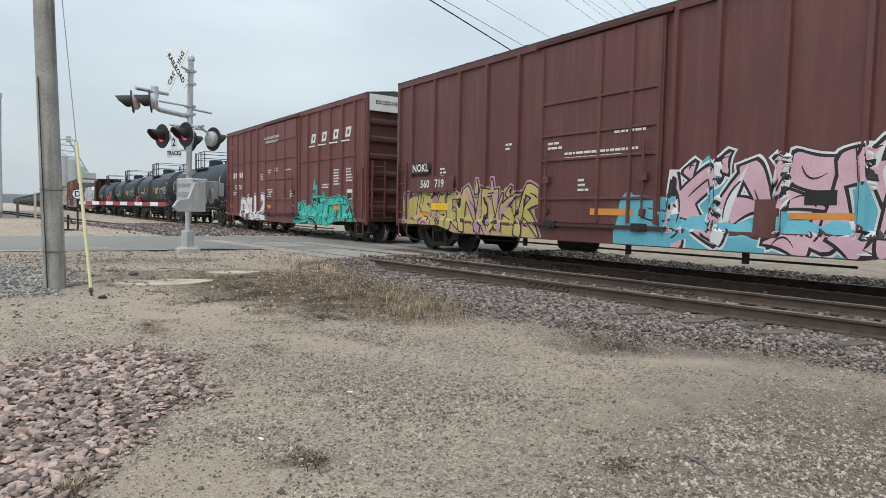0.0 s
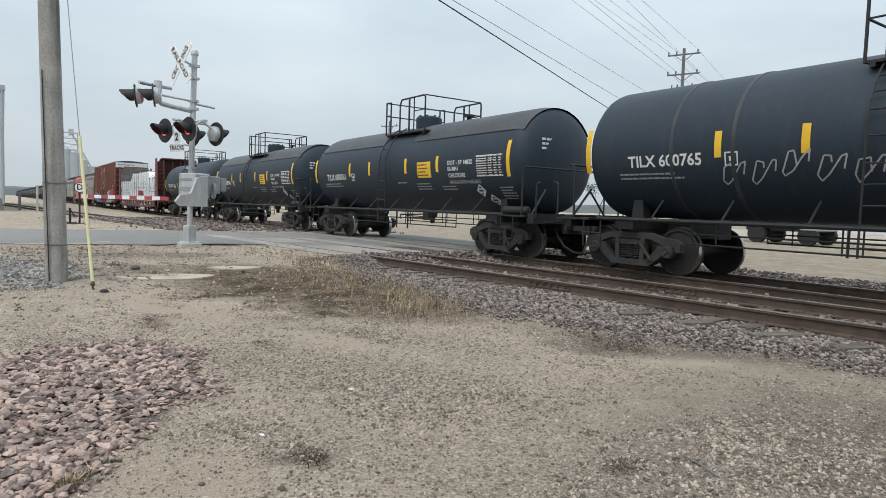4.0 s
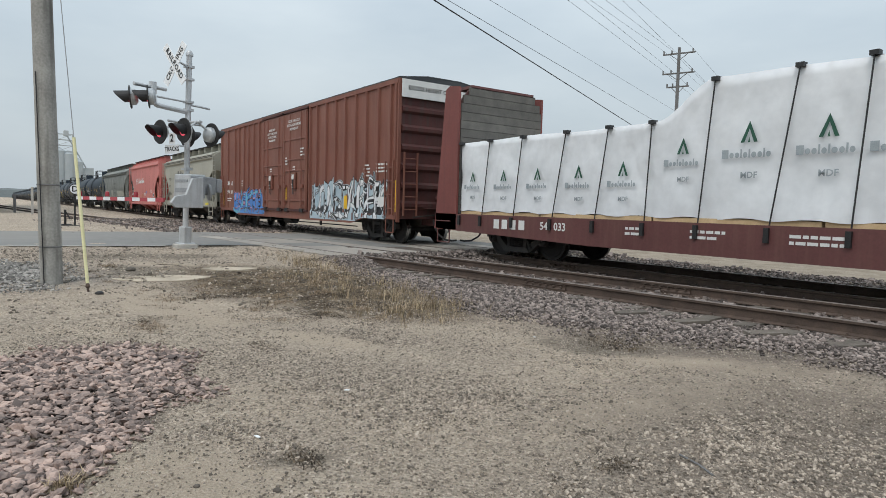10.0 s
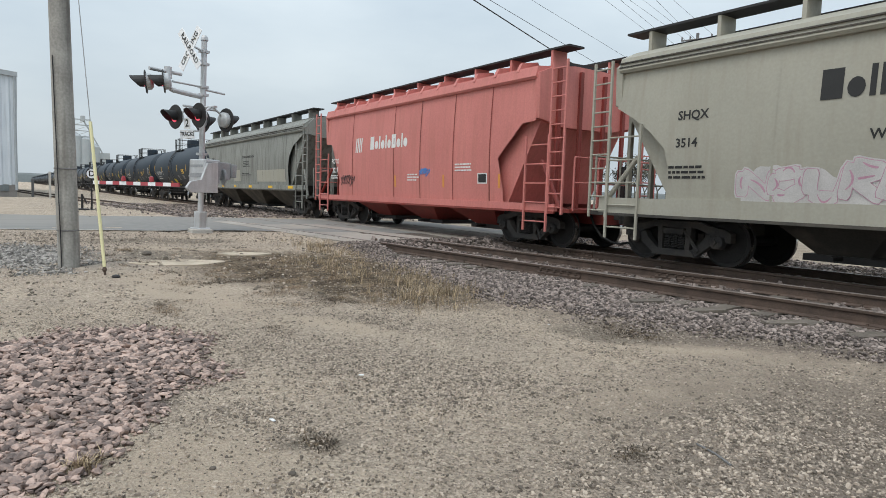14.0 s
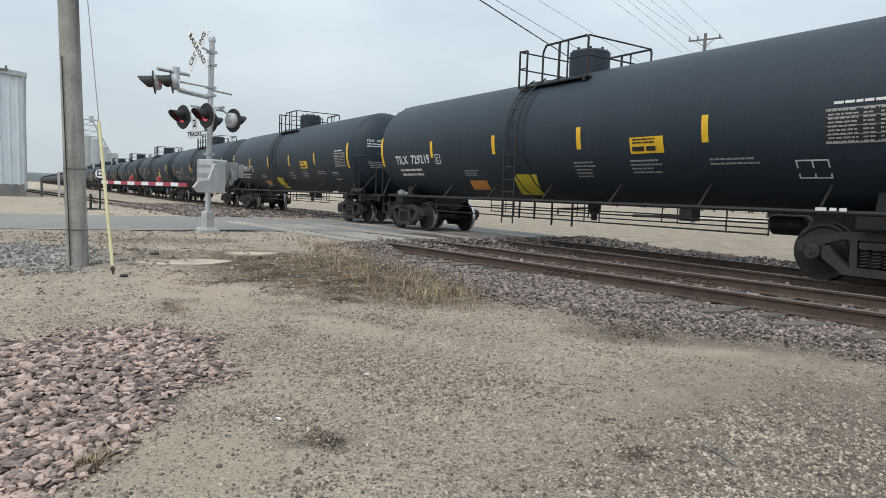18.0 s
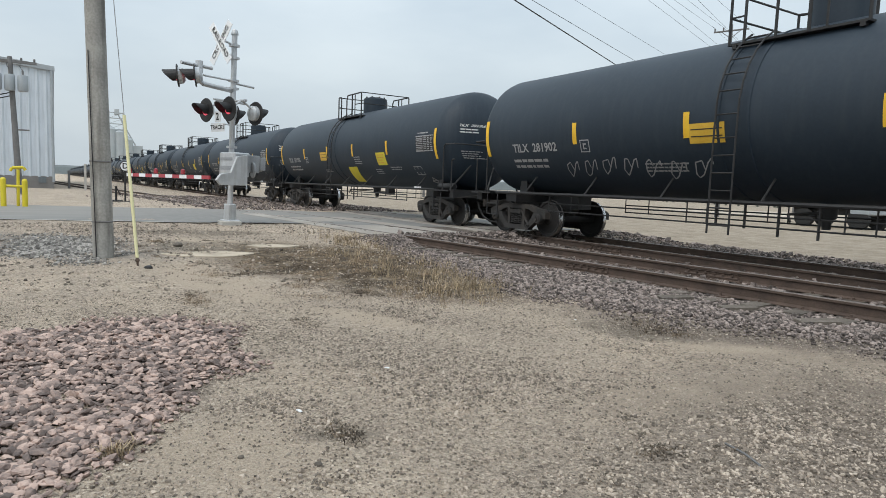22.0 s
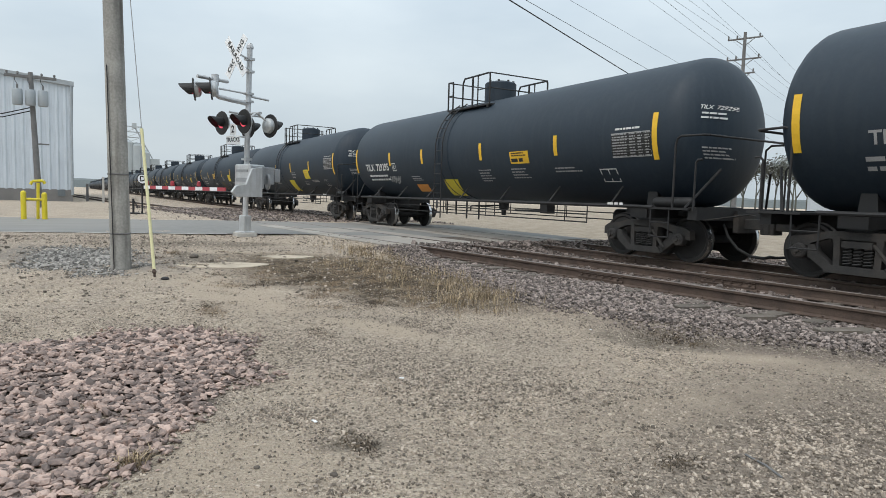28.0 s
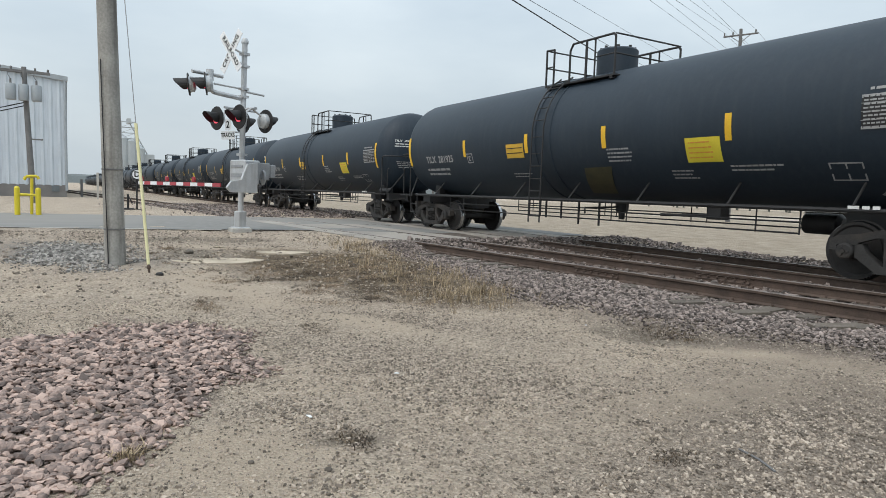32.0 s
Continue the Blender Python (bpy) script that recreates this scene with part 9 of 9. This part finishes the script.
def shoulder(x, y):
    d = (y - N_ORIGIN[1]) - (x + 8.0) * math.tan(NA)
    if x < -13.4:
        return 0.0
    wid = 1.45 + 0.35 * noise.noise((x * 0.7, 2, 0)) + 1.1 * ease((x + 12) / 4.5) * (1 - 0.75 * ease((x + 5.5) / 3.5))
    return max(0.0, min(1.0, (d + wid) * 1.0 + 0.4 * noise.noise((x * 2.2, y * 2.2, 4)))) if d < -0.05 else 0.0


stone_field("ballast_shoulder", "pinkish grey ballast along the nearer rail", "ballast", scatter(38000, -13.6, 1.5, 4.6, 8.6, shoulder, lambda: min(0.06, rng.gamma(9, 0.0034)), 0.45), 6, 0.75, True)


def between(x, y):
    if -25.3 < x < -13.6:
        return 0.0
    d = (y - N_ORIGIN[1]) - (x + 8.0) * math.tan(NA)
    return 1.0 if d > 0.06 and y < 15.2 + 0.6 * noise.noise((x, 1, 4)) else 0.0


bed = scatter(17000, -14.5, 1.5, 6.9, 15.8, between, lambda: rng.gamma(8, 0.0062), 0.2)
bed[:, 2] += 0.035
stone_field("ballast_bed", "pinkish grey ballast between and beyond the rails", "ballast", bed, 7)
bed2 = scatter(6000, -46, -25.2, 1.5, 15.5, lambda x, y: 0.8 if (y - N_ORIGIN[1]) - (x + 8.0) * math.tan(NA) > -0.7 else 0.05, lambda: rng.gamma(8, 0.008), 0.3)
bed2[:, 2] += 0.02
stone_field("ballast_beyond_road", "pinkish ballast round the tracks past the road", "ballast", bed2, 8)


def pole_heap(x, y):
    return max(0.0, min(1.0, (1.0 + 0.5 * noise.noise((x * 1.3, y * 1.3, 1)) - math.hypot((x + 12.9) / 2.6, (y - 0.1) / 1.15)) * 1.1))


stone_field("gravel_at_pole", "coarse grey gravel round the pole foot", "grey_stone", scatter(7000, -16.0, -10.2, -2.2, 1.8, pole_heap, lambda: rng.gamma(5, 0.0066), 0.25), 9, 0.7, True)


def grit(x, y):
    r = math.hypot(x, y)
    if heap(x, y) > 0.5 or y > 7.0:
        return 0.0
    k = 0.33 + 0.45 * max(0.0, noise.noise((x * 0.7, y * 0.7, 6)) + 0.9 * noise.noise((x * 2.1, y * 2.1, 2)))
    k = (k + 0.38 * zone(GRAVELLY, x, y)) * (1 - 0.75 * zone(SMOOTH, x, y))
    return min(1.0, k) * (1.0 if r < 5 else 0.7)


stone_field("loose_grit", "small pebbles strewn over the sand", "pebble", scatter(98000, -8.0, -0.5, -1.0, 7.0, grit, lambda: min(0.026, rng.gamma(4, 0.0025)), 0.30), 10)
stone_field("loose_grit_far", "small stones strewn towards the road", "pebble", scatter(14000, -18.0, -8.0, -3.0, 7.0, grit, lambda: min(0.08, rng.gamma(2.5, 0.008)), 0.25), 11)


def grass_field(name, label, spots, seed, hmin, hmax, lean=0.9, hue="straw"):
    """Dead grass as many thin bent blades in one mesh."""
    r = random.Random(seed)
    vs, fs = [], []
    for x, y in spots:
        z = ground_z(x, y)
        for _ in range(r.randint(5, 10)):
            h, a, k = r.uniform(hmin, hmax), r.uniform(0, 6.283), r.uniform(0.2, lean)
            px, py = x + r.gauss(0, 0.03), y + r.gauss(0, 0.03)
            wx, wy = -math.sin(a) * 0.0035, math.cos(a) * 0.0035
            q = len(vs)
            for t, w in ((0.0, 1.0), (0.5, 0.8), (1.0, 0.1)):
                bx, by, bz = px + math.cos(a) * h * k * t * t, py + math.sin(a) * h * k * t * t, z + h * t * (1 - 0.35 * k * t)
                vs += [(bx - wx * w, by - wy * w, bz), (bx + wx * w, by + wy * w, bz)]
            fs += [(q, q + 1, q + 3, q + 2), (q + 2, q + 3, q + 5, q + 4)]
    return tagged(new(name, sheet(name, vs, fs, hue)), label, kind="stuff")


THATCH = [(-10.3, 1.6), (-10.6, 2.6), (-11.6, 3.1), (-11.6, 4.1), (-13.2, 5.1), (-12.4, 5.9), (-11.2, 6.2), (-8.4, 5.6), (-6.6, 4.4), (-6.4, 3.45), (-6.8, 2.9), (-7.3, 2.4), (-8.3, 2.3), (-8.3, 1.6)]
low, tall = [], []
rg = random.Random(12)
while len(low) < 3600:
    x, y = rg.uniform(-13.8, -5.8), rg.uniform(1.0, 6.8)
    k = inside(THATCH, x, y) + 0.1 + 0.5 * noise.noise((x * 0.9, y * 0.9, 3))
    if rg.random() < k * 1.3 * (0.25 + 1.3 * noise.noise((x * 2.6, y * 2.6, 7))):
        low.append((x, y))
while len(tall) < 330:
    cx, cy, sx, sy = ((-12.6, 5.5, 0.7, 0.25), (-7.5, 4.95, 0.55, 0.3), (-8.6, 5.4, 0.7, 0.25), (-7.0, 4.2, 0.45, 0.3), (-9.8, 4.4, 0.8, 0.3))[rg.choice((0, 0, 1, 1, 2, 3, 4))]
    tall.append((cx + rg.gauss(0, sx), cy + rg.gauss(0, sy)))
flat = [p for p in low if noise.noise((p[0] * 1.7, p[1] * 1.7, 11)) > 0.02]
grass_field("dead_grass", "dark matted dead grass on bare dirt", [p for p in low if p not in set(flat)], 1, 0.010, 0.035, 3.2, "mulch")
grass_field("dead_grass", "flattened straw-coloured dead grass", flat, 8, 0.012, 0.045, 3.0)
grass_field("tall_dead_grass", "tufts of tall straw-coloured dead grass", tall, 2, 0.06, 0.24, 1.0, "straw_pale")
grass_field("grass_tuft", "small pale dry grass tuft", [(-3.53 + rg.gauss(0, 0.03), 0.23 + rg.gauss(0, 0.04)) for _ in range(14)], 3, 0.05, 0.12, 1.2, "straw_pale")
grass_field("grass_clump", "dark flattened weed clump", [(-3.3 + rg.gauss(0, 0.09), 1.40 + rg.gauss(0, 0.05)) for _ in range(34)], 4, 0.010, 0.032, 3.0, "mulch")
grass_field("grass_clump", "dark flattened weed clump", [(-2.27 + rg.gauss(0, 0.05), 2.9 + rg.gauss(0, 0.07)) for _ in range(24)], 5, 0.010, 0.03, 3.0, "mulch")
grass_field("grass_clump", "green-brown weeds by the ballast", [(-4.45 + rg.gauss(0, 0.22), 5.45 + rg.gauss(0, 0.16)) for _ in range(120)], 6, 0.012, 0.04, 2.4, "mulch")

bm = bmesh.new()
pipe(bm, [(x, y, ground_z(x, y) + 0.008) for x, y in ((-2.17, 3.33), (-2.02, 3.29), (-1.89, 3.23))], 0.007, 6)
solid("twig", bm, "far_wood", "short dry twig lying on the sand", "twig")
for x, y, s in ((-2.95, 1.12, 0.045), (-3.22, 0.80, 0.035), (-9.75, 1.12, 0.11), (-12.77, 1.98, 0.18)):
    bm = bmesh.new()
    bmesh.ops.create_icosphere(bm, subdivisions=2, radius=s * 0.5)
    for v in bm.verts:
        v.co *= 1 + 0.3 * noise.noise(v.co * 9 / s * 0.1 + Vector((x, y, 0)))
        v.co.z *= 0.6
        v.co += Vector((x, y, ground_z(x, y) + s * 0.15))
    solid("stone", bm, "black_iron" if s > 0.1 and x > -10 else "tie", "loose stone on the ground", "stone")
for x, y, r1, r2, turn in ((-11.35, 2.25, 0.75, 0.42, 80), (-12.3, 3.65, 0.5, 0.28, 75)):
    bm = bmesh.new()
    ca, sa = math.cos(radians(turn)), math.sin(radians(turn))
    ring = [(r1 * math.cos(a) * (1 + 0.15 * math.sin(3 * a)), r2 * math.sin(a) * (1 + 0.1 * math.cos(5 * a))) for a in (i * 0.4488 for i in range(14))]
    prism(bm, [(x + u * ca - v * sa, y + u * sa + v * ca) for u, v in ring], ground_z(x, y) - 0.1, ground_z(x, y) + 0.012, "z")
    solid("concrete_slab", bm, "old_slab", "broken pale concrete slab in the dirt", "slab")
for x, y, a in ((-3.72, 1.28, 20), (-4.35, 2.2, 70), (-5.1, 4.9, 110)):
    bm = bmesh.new()
    prism(bm, [(-0.022, -0.007), (0.018, -0.010), (0.024, 0.006), (-0.006, 0.010)], 0.0, 0.006, "z")
    o = solid("paper_scrap", bm, "sign_white", "small white paper scrap on the dirt", "litter")
    o.matrix_basis = pose(x, y, ground_z(x, y) + 0.008, 4, 6, a)
for x, y, a in ((-5.4, 6.95, 12), (-4.6, 7.1, 8), (-3.7, 7.2, 3), (-2.9, 7.35, 10)):
    bm = bmesh.new()
    box(bm, -0.22, 0.22, -0.08, 0.08, -0.05, 0.006)
    o = solid("tie_fragment", bm, "tie", "flat weathered tie end in the ballast", "tie")
    o.matrix_basis = pose(x, y, 0.03, 3, -2, a + 55)


# ---- the train is put together ----
TRAIN = []


DRIFT = ((0, 0.0), (6, 0.0), (7, 0.12), (8, 0.0), (9, -0.07), (10, 0.0), (18, 0.04), (19, 0.04), (20, -0.04), (21, 0.0), (22, -0.05), (23, -0.18), (24, 0.20), (25, 0.16), (26, 0.20), (27, 0.22), (28, 0.28), (29, 0.32), (30, 0.27), (31, 0.08), (32, 0.12))


def travelled(t):
    """Metres rolled since the start: a steady pull with slight surging."""
    for (a, p), (b, q) in zip(DRIFT, DRIFT[1:]):
        if t <= b:
            break
    return 9.57 * t + 0.0241 * t * t - 0.000286 * t ** 3 + p + (q - p) * ease((t - a) / (b - a))


def place_car(car, front, length):
    """front: where its front coupler is at the start."""
    car.matrix_basis = pose(front - length / 2, YC, RAIL_Z)
    TRAIN.append((car, front - length / 2))
    return car


place_car(nok, 0.21, 17.54)
place_car(bns, -17.33, 17.54)
chl = chlorine_car("chlorine_tank_car", "black chlorine tank car with white lettering and yellow strips")
for k, (num, grime) in enumerate(((765, (-2.9, -0.45, 3.6)), (761, 0), (746, 0), (145, 0))):
    car = chl if k == 3 else copy_thing(chl, pose(0, 0, 0))
    mark_chlorine(car, num, grime)
    place_car(car, -34.87 - 14.05 * k, 14.05)
place_car(cbf, -91.18, 21.9)
place_car(board_load, -91.18, 21.9)
place_car(crl, -113.2, 20.1)
place_car(agr, -133.3, 14.1)
place_car(pot, -147.4, 14.6)
place_car(cef, -162.0, 18.5)
tnk = tank_body("tank_car", "long black tank car with yellow reflector strips")
plain = [copy_thing(tnk, pose(0, 0, 0)) for k in range(33)]
NUMBERS = ((729219, 1, (7.62, 0.05, 0.35)), (729317, 1, 0), (281902, 3, (-4.85, -0.98, 4.0)), (281956, 4, 0), (281950, 3, 0), (281793, 3, 0), (729295, 2, (-5.0, -0.98, 0.75)), (281894, 4, (-4.6, -0.95, 0.8)), (281925, 4, 0))
for k in range(34):
    car = tnk if k == 0 else plain[k - 1]
    if k < len(NUMBERS):
        mark_tank(car, *NUMBERS[k])
    else:
        mark_tank(car, 281900 + k, 4 if k % 3 else 3) if k < 13 else None
    place_car(car, -180.5 - 17.92 * k, 17.92)


def motions():
    """The whole train rolls along the main track; each wheelset turns while its car passes the crossing."""
    times = list(range(33))
    for car, x0 in TRAIN:
        walk(car, [(t, pose(x0 + travelled(t), YC, RAIL_Z)) for t in times])
        for t0 in range(321):
            if x0 + travelled(t0 / 10) > -26:
                break
        for t1 in range(320, -1, -1):
            if x0 + travelled(t1 / 10) < 4:
                break
        near = [t / 20 for t in range(2 * t0, min(640, 2 * t1) + 1)]
        if len(near) < 3:
            continue
        if near[0] > 0:
            near = [0] + near
        if near[-1] < 32:
            near = near + [32]
        for bogie in car.children:
            if not bogie.name.startswith("truck"):
                continue
            for axle in bogie.children:
                if axle.name.startswith("wheelset"):
                    sx = axle.matrix_basis.translation.x
                    turn = lambda t: math.degrees(travelled(min(max(t, t0 / 10), t1 / 10)) / WR)
                    walk(axle, [(t, pose(sx, 0, WR, 0, turn(t), 0)) for t in near])


motions()
